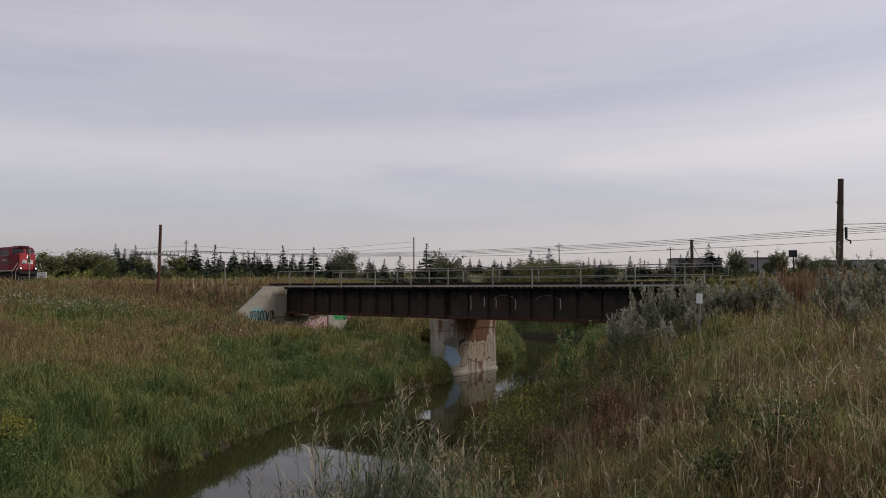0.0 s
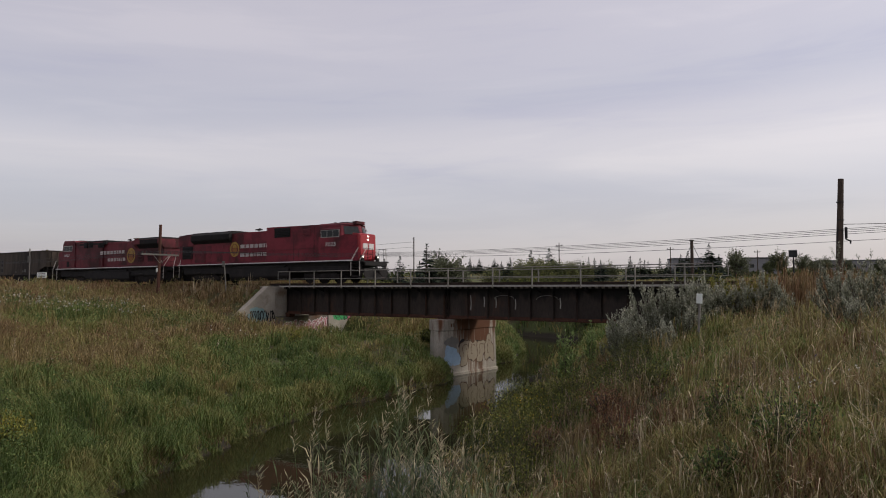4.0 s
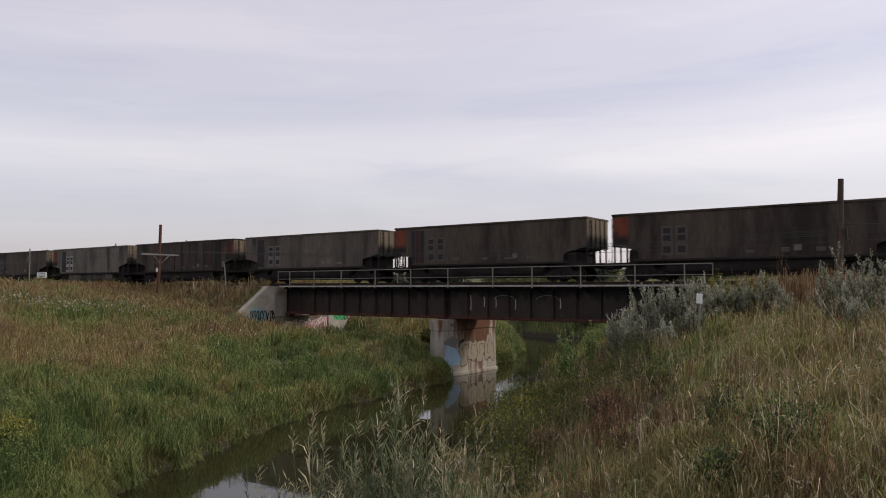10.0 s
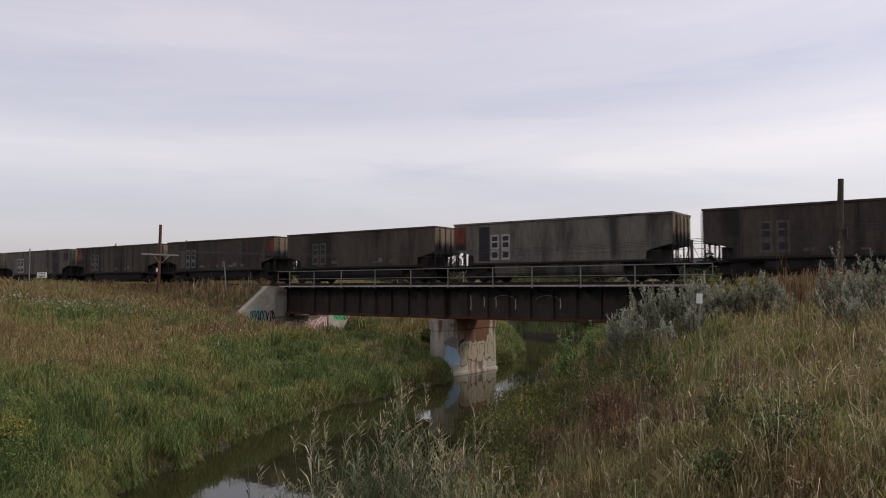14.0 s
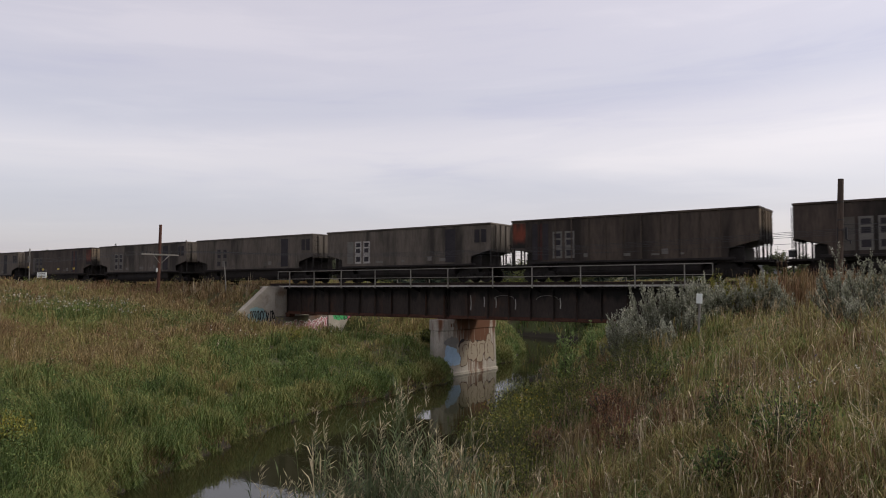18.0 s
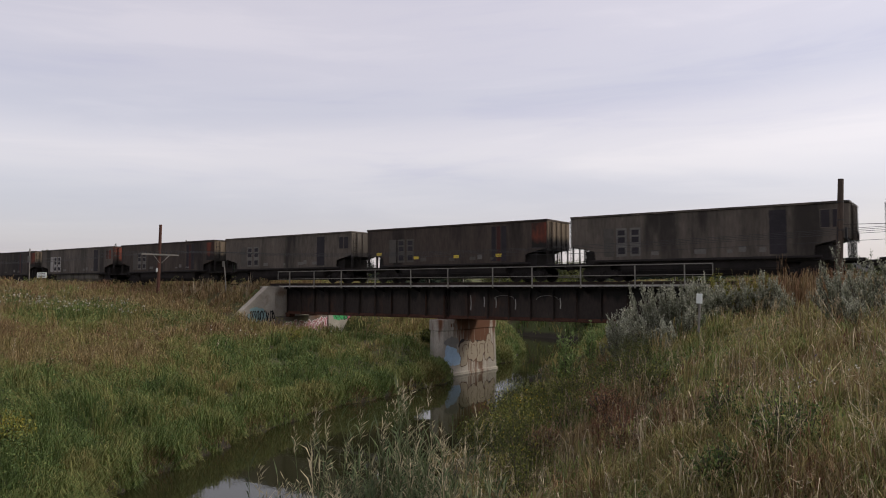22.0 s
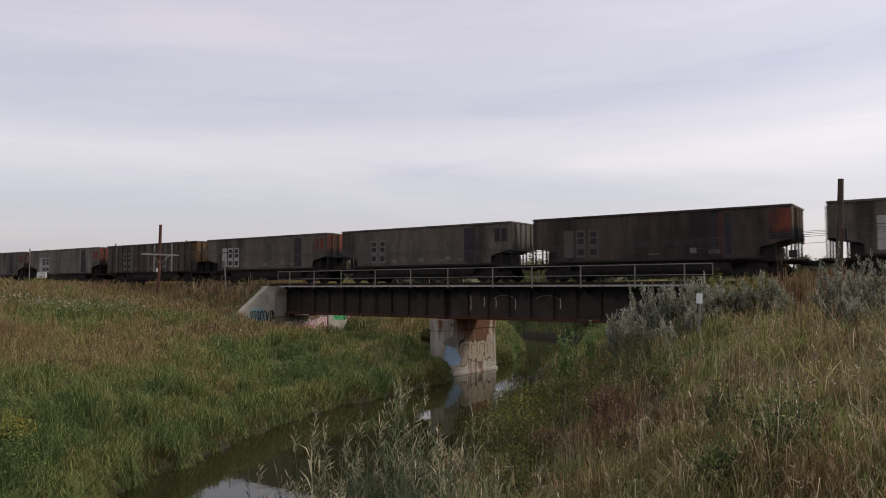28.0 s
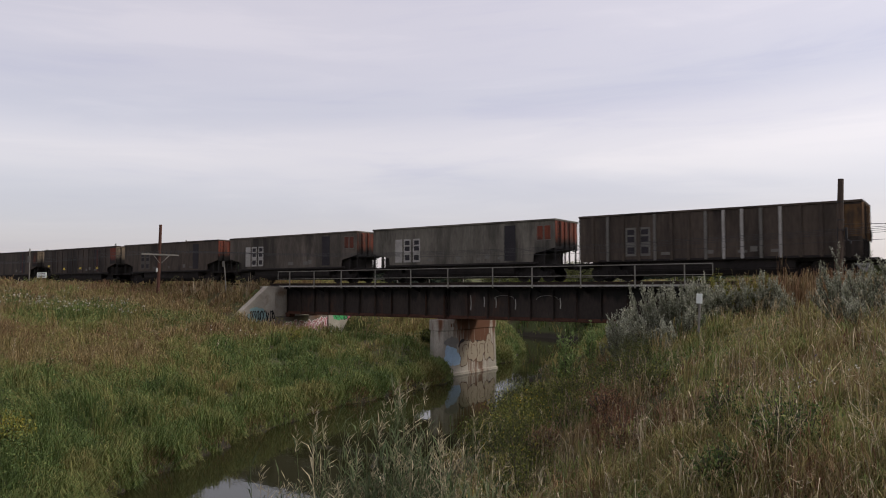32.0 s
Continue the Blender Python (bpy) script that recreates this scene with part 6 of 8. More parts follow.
    xx = np.interp(yy, CREEK_Y, CREEK_L) + 0.6 * (0.35 * np.sin(yy * 0.9) + 0.25 * np.sin(yy * 2.3 + 1)) + 0.01 - rng.uniform(0.0, 0.75, len(yy))
    keep = ~((xx > -29.8) & (xx < -27.8) & (np.abs(yy) < 4))
    xx, yy = xx[keep], yy[keep]
    dd = np.hypot(xx, yy + 41.5)
    stuff("bank_sedge", tussocks(xx, yy, dd, np.full(len(xx), 0.42), rng.uniform(0.35, 0.7, len(xx)), 0.12 + 0.28 * patchy(xx, yy, 0.5, 2.0), 24, rng, 0.9, 1.0, 0.5, True), M["grass"], "arching green sedge over the creek's edge", "sedge")
    # short sedge and trailing grass that hide most of the mud below the cut bank
    yy = rng.uniform(-37, -16, 800)
    xx = np.interp(yy, CREEK_Y, CREEK_L) + 0.6 * (0.35 * np.sin(yy * 0.9) + 0.25 * np.sin(yy * 2.3 + 1)) - rng.uniform(-0.08, 0.4, len(yy))
    keep = patchy(xx, yy, 1.7, 9.0) > 0.52
    xx, yy = xx[keep], yy[keep]
    stuff("bank_sedge", tussocks(xx, yy, np.hypot(xx, yy + 41.5), np.full(len(xx), 0.4), rng.uniform(0.25, 0.55, len(xx)), 0.1 + 0.3 * patchy(xx, yy, 0.8, 2.0), 26, rng, 0.9, 1.2, 0.7, True), M["grass"], "short trailing sedge at the foot of the cut bank", "sedge")
    # dead roots and blades that hang down the cut bank
    yy = rng.uniform(-36, 5, 2800)
    xx = np.interp(yy, CREEK_Y, CREEK_L) + 0.6 * (0.35 * np.sin(yy * 0.9) + 0.25 * np.sin(yy * 2.3 + 1)) - rng.uniform(-0.04, 0.3, len(yy))
    keep = ~((xx > -29.8) & (xx < -27.8) & (np.abs(yy) < 4)) & (patchy(xx, yy, 1.3, 4.0) > 0.2)
    xx, yy = xx[keep], yy[keep]
    stuff("bank_roots", tussocks(xx, yy, np.hypot(xx, yy + 41.5), np.full(len(xx), 0.2), rng.uniform(0.1, 0.32, len(xx)), rng.uniform(0.5, 0.95, len(xx)), 12, rng, 0.7, 1.3, 0.4, True), M["grass"], "dead brown roots and blades hanging down the cut bank", "roots")
    # the near bank
    x, y, d = scatter(7400, -0.3, 0.68, 3.0, 60, rng)
    ok, l, r = on_grass(x, y)
    ok &= r > -0.1
    x, y, d, r = x[ok], y[ok], d[ok], r[ok]
    p1, p2, p3 = patchy(x, y, 0.5, 1.0), patchy(x, y, 0.9, 4.0), patchy(x, y, 1.3, 6.0)
    tone, leafy, hgt = growth(x, y, RIGHT_STANDS, 0.14 + 0.26 * p1 + 0.3 * patchy(x, y, 2.6, 2.0), 0.1 + 0.32 * (p2 < 0.4), 0.55 + 0.4 * p3)
    tone = tone + 0.19 * smooth(34, 10, d) + 0.34 * (patchy(x, y, 1.2, 11.0) - 0.5) * smooth(40, 14, d)
    russet = np.exp(-((x + 6.2) ** 2 / 14 + (y + 5.2) ** 2 / 5.0))
    tone = tone * (1 - russet) + 0.96 * russet + rng.normal(0, 0.12, len(x))
    hgt = (0.78 * hgt + 0.6 * russet) * rng.uniform(0.45, 1.25, len(x)) * (0.35 + 0.9 * cushion(x * 1.5, y * 1.5)) * np.clip(np.hypot(x, y + 41.5) / 8, 0.5, 1)
    grassy = rng.uniform(0, 1, len(x)) > leafy
    for near, count in ((True, 28), (False, 24)):
        k = grassy & ((d < 20) == near)
        stuff("bank_grass", tussocks(x[k], y[k], d[k], 0.28 + 0.012 * d[k], hgt[k] * 1.05, tone[k].clip(0.02, 0.98), count, rng, 0.7, 1.0, 0.25, not near), M["grass"], "tall mixed grass drying to straw", "grass")
    k = ~grassy
    stuff("bank_weeds", weeds(x[k], y[k], d[k], hgt[k], np.where(tone[k] > 0.75, 0.92, 0.02 + 0.3 * tone[k]), 66, rng, 0.038, 0.22), M["grass"], "dark green and russet leafy weeds", "weeds")
    # long bleached blades arching over the near grass
    x, y, d = scatter(900, -0.08, 0.66, 4.6, 19, rng)
    stuff("broad_grass", tussocks(x, y, d, rng.uniform(0.35, 0.7, len(x)), rng.uniform(0.4, 0.8, len(x)) * np.clip(d / 8, 0.6, 1), np.where(rng.uniform(0, 1, len(x)) < 0.15, 0.9, rng.uniform(0.25, 0.52, len(x))), 18, rng, 1.1, 1.0), M["grass"], "broad arching green blades in the near grass", "grass")
    x, y, d = scatter(420, 0.0, 0.66, 4.5, 20, rng)
    stuff("bleached_blades", tussocks(x, y, d, rng.uniform(0.35, 0.9, len(x)), rng.uniform(0.5, 1.05, len(x)) * np.clip(d / 8, 0.6, 1), rng.uniform(0.2, 1.0, len(x)), 5, rng, 0.9, 0.95), M["dry"], "long bleached blades arching over the grass", "grass")
    # tall russet grass at the top of the bank beside the line
    x, y = rng.normal(-6.2, 1.7, 320), rng.normal(-7.0, 1.0, 320)
    stuff("russet_grass", tussocks(x, y, np.hypot(x, y + 41.5), np.full(320, 0.4), rng.uniform(0.9, 2.0, 320), rng.uniform(0.66, 0.96, 320), 20, rng, 0.65, 0.6, 0.15, True), M["grass"], "tall russet grass at the top of the bank", "grass")
    # tall grass and weeds round the foot of the small notice
    x, y = rng.normal(-7.9, 0.55, 46), rng.normal(-15.9, 0.5, 46)
    stuff("notice_grass", tussocks(x, y, np.hypot(x, y + 41.5), np.full(46, 0.35), rng.uniform(0.45, 0.85, 46), rng.uniform(0.25, 0.5, 46), 26, rng, 0.8, 0.7, 0.2), M["grass"], "tall grass round the foot of a notice", "grass")
    # dry grass along the far side of the track
    t = rng.uniform(0, 1, 3000)
    xx = np.where(t < 0.8, -46 - 95 * (t / 0.8) ** 1.3, -9.5 + 20 * (t - 0.8) / 0.2)
    yy = rng.uniform(2.3, 5.5, len(xx))
    stuff("dry_verge", tufts(xx, yy, np.hypot(xx, yy + 41.5), rng.uniform(0.6, 1.5, len(xx)) * (0.6 + 0.6 * patchy(xx, yy, 0.6, 2.0)), rng.normal(0.72, 0.09, len(xx)).clip(0.4, 0.95), 10, rng, 0.6), M["grass"], "dry tan grass along the railway verge", "grass")
    # the far creek bank seen below the bridge
    x, y, d = scatter(2600, 0.04, 0.32, 62, 105, rng)
    l, r = creek_gap(x, y)
    k = ((l > 0.1) | (r > 0.1)) & (y > 6)
    x, y, d = x[k], y[k], d[k]
    stuff("far_bank_grass", tussocks(x, y, d, np.full(len(x), 0.9), rng.uniform(0.5, 1.1, len(x)), 0.08 + 0.25 * patchy(x, y, 0.4, 3.0), 11, rng, 1.0, 0.8), M["grass"], "dark rank grass on the creek bank beyond the bridge", "grass")
    # fields beyond the line
    x, y, d = scatter(50000, -0.7, 0.7, 44, 420, rng)
    l, r = creek_gap(x, y)
    ok = (y > 2.2) & ((l > 0) | (r > 0) | (np.hypot(x + 25, y) > 110)) & ~((np.abs(y) < 7.7) & (x > -45.5) & (x < -44.3))
    x, y, d = x[ok], y[ok], d[ok]
    near = np.hypot(x + 25, y) < 60
    tone = np.where(near, 0.3 + 0.25 * patchy(x, y, 0.2, 1.0), 0.38 + 0.24 * patchy(x, y, 0.03, 2.0) + 0.1 * patchy(x, y, 0.2, 1.0))
    n = len(x)
    stuff("far_field_grass", blade_arrays(np.stack([x, y, land(x, y) - 0.02], 1), np.where(near, 0.75, 0.3) * rng.uniform(0.6, 1.3, n), 0.03 + 0.0016 * d, np.full(n, 0.4), tone, rng), M["grass"], "mown field grass beyond the railway", "grass")


meadow()


def stalks():
    """Tall dry stems with seed heads, on the near bank and along the railway."""
    rng = RNG
    x, y, d = scatter(9500, -0.68, 0.68, 3.4, 80, rng)
    l, r = creek_gap(x, y)
    keep = np.where(r > 0, rng.uniform(0, 1, len(x)) < np.where(d < 15, 0.2, 0.36), (l > 6) & (rng.uniform(0, 1, len(x)) < 0.3)) & (y < -2.9)
    x, y, d = x[keep], y[keep], d[keep]
    z = land(x, y)
    n = len(x)
    hgt = rng.uniform(0.6, 1.25, n) * np.clip(np.hypot(x, y + 41.5) / 6, 0.5, 1)
    lean = rng.normal(0, 0.16, (n, 2)) * hgt[:, None]
    a = np.stack([x, y, z], 1)
    b = a + np.stack([lean[:, 0], lean[:, 1], hgt], 1)
    tone = rng.uniform(0.0, 0.7, n)
    sets = [stem_arrays(a, b, 0.0014 + 0.00018 * d, tone)]
    for k in range(9):
        f = rng.uniform(0.72, 1.02, n)[:, None]
        way = rng.normal(0, 0.5, (n, 3)) + [0, 0, 0.8]
        way /= np.linalg.norm(way, axis=1, keepdims=True)
        sets.append(leaf_arrays(a + (b - a) * f, way, 0.05 + 0.05 * rng.uniform(0, 1, n), 0.006 + 0.0006 * d, tone + 0.15, rng))
    stuff("dry_stalks", merged(*sets), M["dry"], "dry straw-coloured stalks with loose seed heads", "grass")


stalks()


def long_stems():
    """Long bleached stems that lean every way over the near grass, with curled leaf ends."""
    rng = RNG
    x, y, d = scatter(90, 0.05, 0.66, 5.5, 18, rng)
    n = len(x)
    a = np.stack([x, y, land(x, y)], 1)
    hgt = rng.uniform(0.8, 1.7, n) * np.clip(d / 9, 0.5, 1)
    ang = rng.uniform(0, 2 * np.pi, n)
    tilt = np.abs(rng.normal(0, 0.45, n)).clip(0, 1.1)
    way = np.stack([np.cos(ang) * np.sin(tilt), np.sin(ang) * np.sin(tilt), np.cos(tilt)], 1)
    b = a + way * hgt[:, None]
    tone = rng.uniform(0.55, 1.0, n)
    sets = [stem_arrays(a, b, np.full(n, 0.0042), tone)]
    for k in range(3):
        f = rng.uniform(0.6, 1.0, n)[:, None]
        w = rng.normal(0, 0.6, (n, 3)) + [0, 0, 0.25]
        w /= np.linalg.norm(w, axis=1, keepdims=True)
        sets.append(leaf_arrays(a + (b - a) * f, w, rng.uniform(0.06, 0.2, n), np.full(n, 0.013), tone, rng))
    stuff("bleached_stems", merged(*sets), M["dry"], "long bleached stems leaning over the grass", "grass")


long_stems()


def plume_grass():
    """Grass with soft pinkish-brown plumes, in loose drifts on the near bank."""
    rng = RNG
    spots = ((-10.4, -18.6, 0.9, 60), (-8.6, -21.4, 0.9, 70), (-7.2, -24.2, 0.7, 60), (-5.6, -26.2, 0.6, 45), (-9.4, -23.8, 0.4, 50), (-7.6, -27.4, 0.3, 30), (-3.0, -28.0, 0.6, 30))
    x = np.concatenate([rng.normal(cx, s, n) for cx, cy, s, n in spots])
    y = np.concatenate([rng.normal(cy, s, n) for cx, cy, s, n in spots])
    n = len(x)
    a = np.stack([x, y, land(x, y)], 1)
    b = a + np.stack([rng.normal(0.06, 0.16, n), rng.normal(0, 0.16, n), np.ones(n)], 1) * rng.uniform(0.75, 1.2, n)[:, None]
    tone = rng.uniform(0.1, 0.9, n)
    sets = [stem_arrays(a, b, np.full(n, 0.003), tone)]
    along = (b - a) / np.linalg.norm(b - a, axis=1, keepdims=True)
    lng = rng.uniform(0.12, 0.26, n)
    for k in range(18):
        f = (k + 0.5) / 18
        way = along * 0.9 + rng.normal(0, 0.3, (n, 3))
        way /= np.linalg.norm(way, axis=1, keepdims=True)
        sets.append(leaf_arrays(b - along * (lng * (0.95 - f))[:, None], way, rng.uniform(0.03, 0.06, n), np.full(n, 0.007), tone + rng.normal(0, 0.12, n), rng))
    stuff("plume_grass", merged(*sets), M["plume"], "grass with soft pinkish-brown plumes", "grass")


plume_grass()


def track_weeds():
    """Tall pale dead weeds that stand beside the rails."""
    rng = RNG
    x = np.concatenate([rng.normal(c, 0.6, 9) for c in (-54.2, -52.2, -50.4, -46.7)])
    y = rng.uniform(-4.6, -3.4, len(x))
    stuff("dead_weeds", tufts(x, y, np.full(len(x), 45.0), rng.uniform(0.9, 1.75, len(x)), rng.uniform(0.3, 0.85, len(x)), 3, rng, 0.4, 0.8), M["dry"], "tall pale dead weeds beside the rails", "weeds")


track_weeds()


def reed_clump(rng, n, cx, cy, rx, ry, h0, h1):
    """Leafy reeds: a stem, long drooping leaves up its height, a feathery head."""
    sets = []
    x, y = rng.normal(cx, rx, n), rng.normal(cy, ry, n)
    z = land(x, y)
    hgt = rng.uniform(h0, h1, n)
    a = np.stack([x, y, z - 0.05], 1)
    b = a + np.stack([rng.normal(0, 0.12, n), rng.normal(0, 0.12, n), np.ones(n)], 1) * hgt[:, None]
    dry = rng.uniform(0, 1, n) < 0.13
    tone = np.where(dry, 0.85, 0.3) + rng.normal(0, 0.1, n)
    sets.append(stem_arrays(a, b, np.full(n, 0.005), tone))
    for k in range(15):
        f = 0.25 + 0.72 * (k + rng.uniform(0, 1, n)) / 15
        base = a + (b - a) * f[:, None]
        ang = rng.uniform(0, 2 * np.pi, n)
        lng = rng.uniform(0.16, 0.32, n)
        d0 = np.stack([np.cos(ang) * 0.5, np.sin(ang) * 0.5, np.full(n, 0.85)], 1)
        d1 = np.stack([np.cos(ang) * 0.75, np.sin(ang) * 0.75, rng.uniform(0.1, 0.75, n)], 1)
        mid = base + d0 * (lng * 0.5)[:, None]
        sd = np.stack([-np.sin(ang), np.cos(ang), np.zeros(n)], 1) * 0.0085
        tip = mid + d1 * (lng * 0.6)[:, None]
        v = np.stack([base, mid - sd, mid + sd, tip], 1).reshape(-1, 3)
        kk = np.arange(n)[:, None] * 4
        t = np.concatenate([kk + [0, 1, 2], kk + [1, 3, 2]], 1).reshape(-1, 3)
        sets.append((v, t, np.repeat(tone + rng.normal(0, 0.06, n), 4)))
    head = rng.uniform(0, 1, n) < 0.4
    hb = b[head]
    m = len(hb)
    for k in range(16):
        way = np.stack([rng.normal(0.25, 0.35, m), rng.normal(0, 0.35, m), rng.uniform(0.2, 1, m)], 1)
        way /= np.linalg.norm(way, axis=1, keepdims=True)
        sets.append(leaf_arrays(hb + [0, 0, -0.13 + 0.017 * k], way, rng.uniform(0.05, 0.13, m), np.full(m, 0.009), np.full(m, 0.88), rng))
    return merged(*sets)


REEDS = []


def reeds():
    rng = RNG
    spots = ((-5.6, -36.1, 0.22, 0.2, 1.2, 2.3, 30), (-5.0, -35.7, 0.36, 0.3, 1.2, 2.5, 56), (-4.4, -35.4, 0.34, 0.3, 1.1, 2.0, 60), (-6.0, -37.0, 0.12, 0.12, 1.7, 2.0, 6), (-5.1, -35.7, 0.5, 0.4, 0.8, 1.7, 400))
    for cx, cy, rx, ry, h0, h1, n in spots:
        v, t, tone = reed_clump(rng, n, cx, cy, rx, ry, h0, h1)
        foot = np.array([cx, cy, float(land(cx, cy))])
        ob = stuff("reeds", (v - foot, t, tone), M["reed"], "grey-green creek reeds with buff seed heads", "reeds")
        ob.location = foot
        REEDS.append(ob)


reeds()


def shrub(name, x, y, rad, height, material, label, tone, seed, leaves=5200, leaf=(0.05, 0.02), spread=0.25, zb=None):
    """Many stems from one foot, each with side twigs, and small leaves along them."""
    rng = np.random.default_rng(seed)
    z = float(land(x, y)) - 0.05 if zb is None else zb
    sh = thing(name, label, "shrub", Matrix.Translation((x, y, z)), group=name + "s")
    n = 70
    ang, rr = rng.uniform(0, 2 * np.pi, n), np.sqrt(rng.uniform(0, 1, n)) * rad
    top = np.stack([np.cos(ang) * rr, np.sin(ang) * rr, height * np.sqrt(np.clip(1 - (rr / rad) ** 2 * 0.7, 0, 1)) * rng.uniform(0.55, 1.06, n) * np.where(rng.uniform(0, 1, n) < 0.14, 1.16, 1.0)], 1)
    foot = np.stack([np.cos(ang) * rr * 0.3, np.sin(ang) * rr * 0.3, np.zeros(n)], 1)
    sets = [stem_arrays(foot, top, np.full(n, 0.011), np.full(n, 0.1))]
    v, t, tn = merged(*sets)
    fast_mesh("branchwork", v, t, M["bark"], tn, sh)["kind"] = "stuff"
    m = leaves
    i = rng.integers(0, n, m)
    f = 1 - rng.uniform(0, 1, m) ** 1.6 * 0.85
    base = foot[i] + (top[i] - foot[i]) * f[:, None] + rng.normal(0, spread, (m, 3)) * np.array([1, 1, 0.75])
    base[:, 2] = np.abs(base[:, 2])
    way = rng.normal(0, 0.6, (m, 3)) + [0, 0, 0.7]
    way /= np.linalg.norm(way, axis=1, keepdims=True)
    # leaves further in get a darker tone: the bush's inner shade, painted
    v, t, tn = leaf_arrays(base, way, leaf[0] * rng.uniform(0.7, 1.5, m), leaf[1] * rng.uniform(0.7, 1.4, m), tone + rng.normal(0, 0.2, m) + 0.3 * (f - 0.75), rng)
    fast_mesh("leaves", v, t, material, tn.clip(0, 1), sh)["kind"] = "stuff"
    return sh


def shoot_shrub(name, x, y, rad, height, material, label, tone, seed, shoots=110, per=52, leaf=(0.06, 0.026), long=(0.35, 0.85), limbs=26):
    """Limbs that fan out from one foot, each set with pointed upright shoots in small leaves; the foot stays bare, with
    shade painted into the low leaves.
    """
    rng = np.random.default_rng(seed)
    sh = thing(name, label, "shrub", Matrix.Translation((x, y, float(land(x, y)) - 0.05)), group=name + "s")
    ang, rr = rng.uniform(0, 2 * np.pi, limbs), np.sqrt(rng.uniform(0, 1, limbs)) * rad
    foot = np.stack([np.cos(ang) * rr * 0.2, np.sin(ang) * rr * 0.2, np.zeros(limbs)], 1)
    tip = np.stack([np.cos(ang) * rr, np.sin(ang) * rr, height * (1 - 0.42 * (rr / rad) ** 2) * rng.uniform(0.5, 0.86, limbs)], 1)
    i = rng.integers(0, limbs, shoots)
    f = 1 - 0.72 * rng.uniform(0, 1, shoots) ** 1.5
    start = foot[i] + (tip[i] - foot[i]) * f[:, None]
    way = (tip - foot)[i] / np.linalg.norm(tip - foot, axis=1)[i][:, None] * 0.7 + rng.normal(0, 0.3, (shoots, 3)) + [0, 0, 0.75]
    way /= np.linalg.norm(way, axis=1, keepdims=True)
    ln = rng.uniform(long[0], long[1], shoots) * (0.6 + 0.4 * f)
    over = (start[:, 2] + way[:, 2] * ln) / (height * 1.08)
    ln = np.where(over > 1, ln / over, ln)
    end = start + way * ln[:, None]
    v, t, tn = merged(stem_arrays(foot, tip, np.full(limbs, 0.014), np.full(limbs, 0.1)), stem_arrays(start, end, np.full(shoots, 0.006), np.full(shoots, 0.2)))
    fast_mesh("branchwork", v, t, M["bark"], tn, sh)["kind"] = "stuff"
    k = np.repeat(np.arange(shoots), per)
    g = rng.uniform(0.02, 1, len(k))
    base = start[k] + (end - start)[k] * g[:, None] + rng.normal(0, 0.018, (len(k), 3))
    lw = way[k] * 0.55 + rng.normal(0, 0.5, (len(k), 3)) + [0, 0, 0.15]
    lw /= np.linalg.norm(lw, axis=1, keepdims=True)
    size = (1.25 - 0.5 * g) * rng.uniform(0.7, 1.35, len(k))
    # painted shade: tone falls towards the shoot's base and the ground
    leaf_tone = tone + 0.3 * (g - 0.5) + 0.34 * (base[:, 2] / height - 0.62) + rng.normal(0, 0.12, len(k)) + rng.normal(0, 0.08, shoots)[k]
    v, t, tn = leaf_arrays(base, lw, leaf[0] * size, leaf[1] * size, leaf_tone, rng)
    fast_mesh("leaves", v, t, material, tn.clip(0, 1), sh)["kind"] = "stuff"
    return sh


for k, (x, y, rad, hgt) in enumerate(((-8.9, -9.2, 0.8, 2.3), (-8.2, -8.8, 0.8, 2.1), (-7.3, -8.2, 0.7, 1.8))):
    shrub("olive_shrub", x, y, rad, hgt, M["leaf"], "olive-brown leafy shrub behind the silver shrubs", 0.42, 140 + k, leaves=4200, leaf=(0.08, 0.035), spread=0.1)
SILVER = "silver-grey leafy wolf willow shrub on the bank"
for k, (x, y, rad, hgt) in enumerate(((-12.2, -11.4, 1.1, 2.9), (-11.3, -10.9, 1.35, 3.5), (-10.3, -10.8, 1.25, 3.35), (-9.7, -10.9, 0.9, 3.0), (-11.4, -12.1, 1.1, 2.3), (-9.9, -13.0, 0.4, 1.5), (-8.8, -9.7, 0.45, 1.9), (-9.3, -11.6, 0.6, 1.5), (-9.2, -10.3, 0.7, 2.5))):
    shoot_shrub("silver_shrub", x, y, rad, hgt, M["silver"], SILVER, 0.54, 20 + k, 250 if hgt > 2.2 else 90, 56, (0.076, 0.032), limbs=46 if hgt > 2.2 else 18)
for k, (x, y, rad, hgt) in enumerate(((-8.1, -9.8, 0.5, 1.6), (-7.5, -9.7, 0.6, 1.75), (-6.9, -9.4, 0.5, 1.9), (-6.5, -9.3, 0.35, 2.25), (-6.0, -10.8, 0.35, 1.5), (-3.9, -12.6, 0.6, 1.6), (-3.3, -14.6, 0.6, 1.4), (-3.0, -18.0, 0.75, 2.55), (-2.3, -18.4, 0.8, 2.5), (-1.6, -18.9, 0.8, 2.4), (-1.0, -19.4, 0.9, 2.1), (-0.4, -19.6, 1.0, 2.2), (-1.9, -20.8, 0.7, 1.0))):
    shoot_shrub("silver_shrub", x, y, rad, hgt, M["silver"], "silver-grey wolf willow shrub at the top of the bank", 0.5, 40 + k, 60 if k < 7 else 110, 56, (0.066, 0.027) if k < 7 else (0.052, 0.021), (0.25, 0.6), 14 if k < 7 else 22)
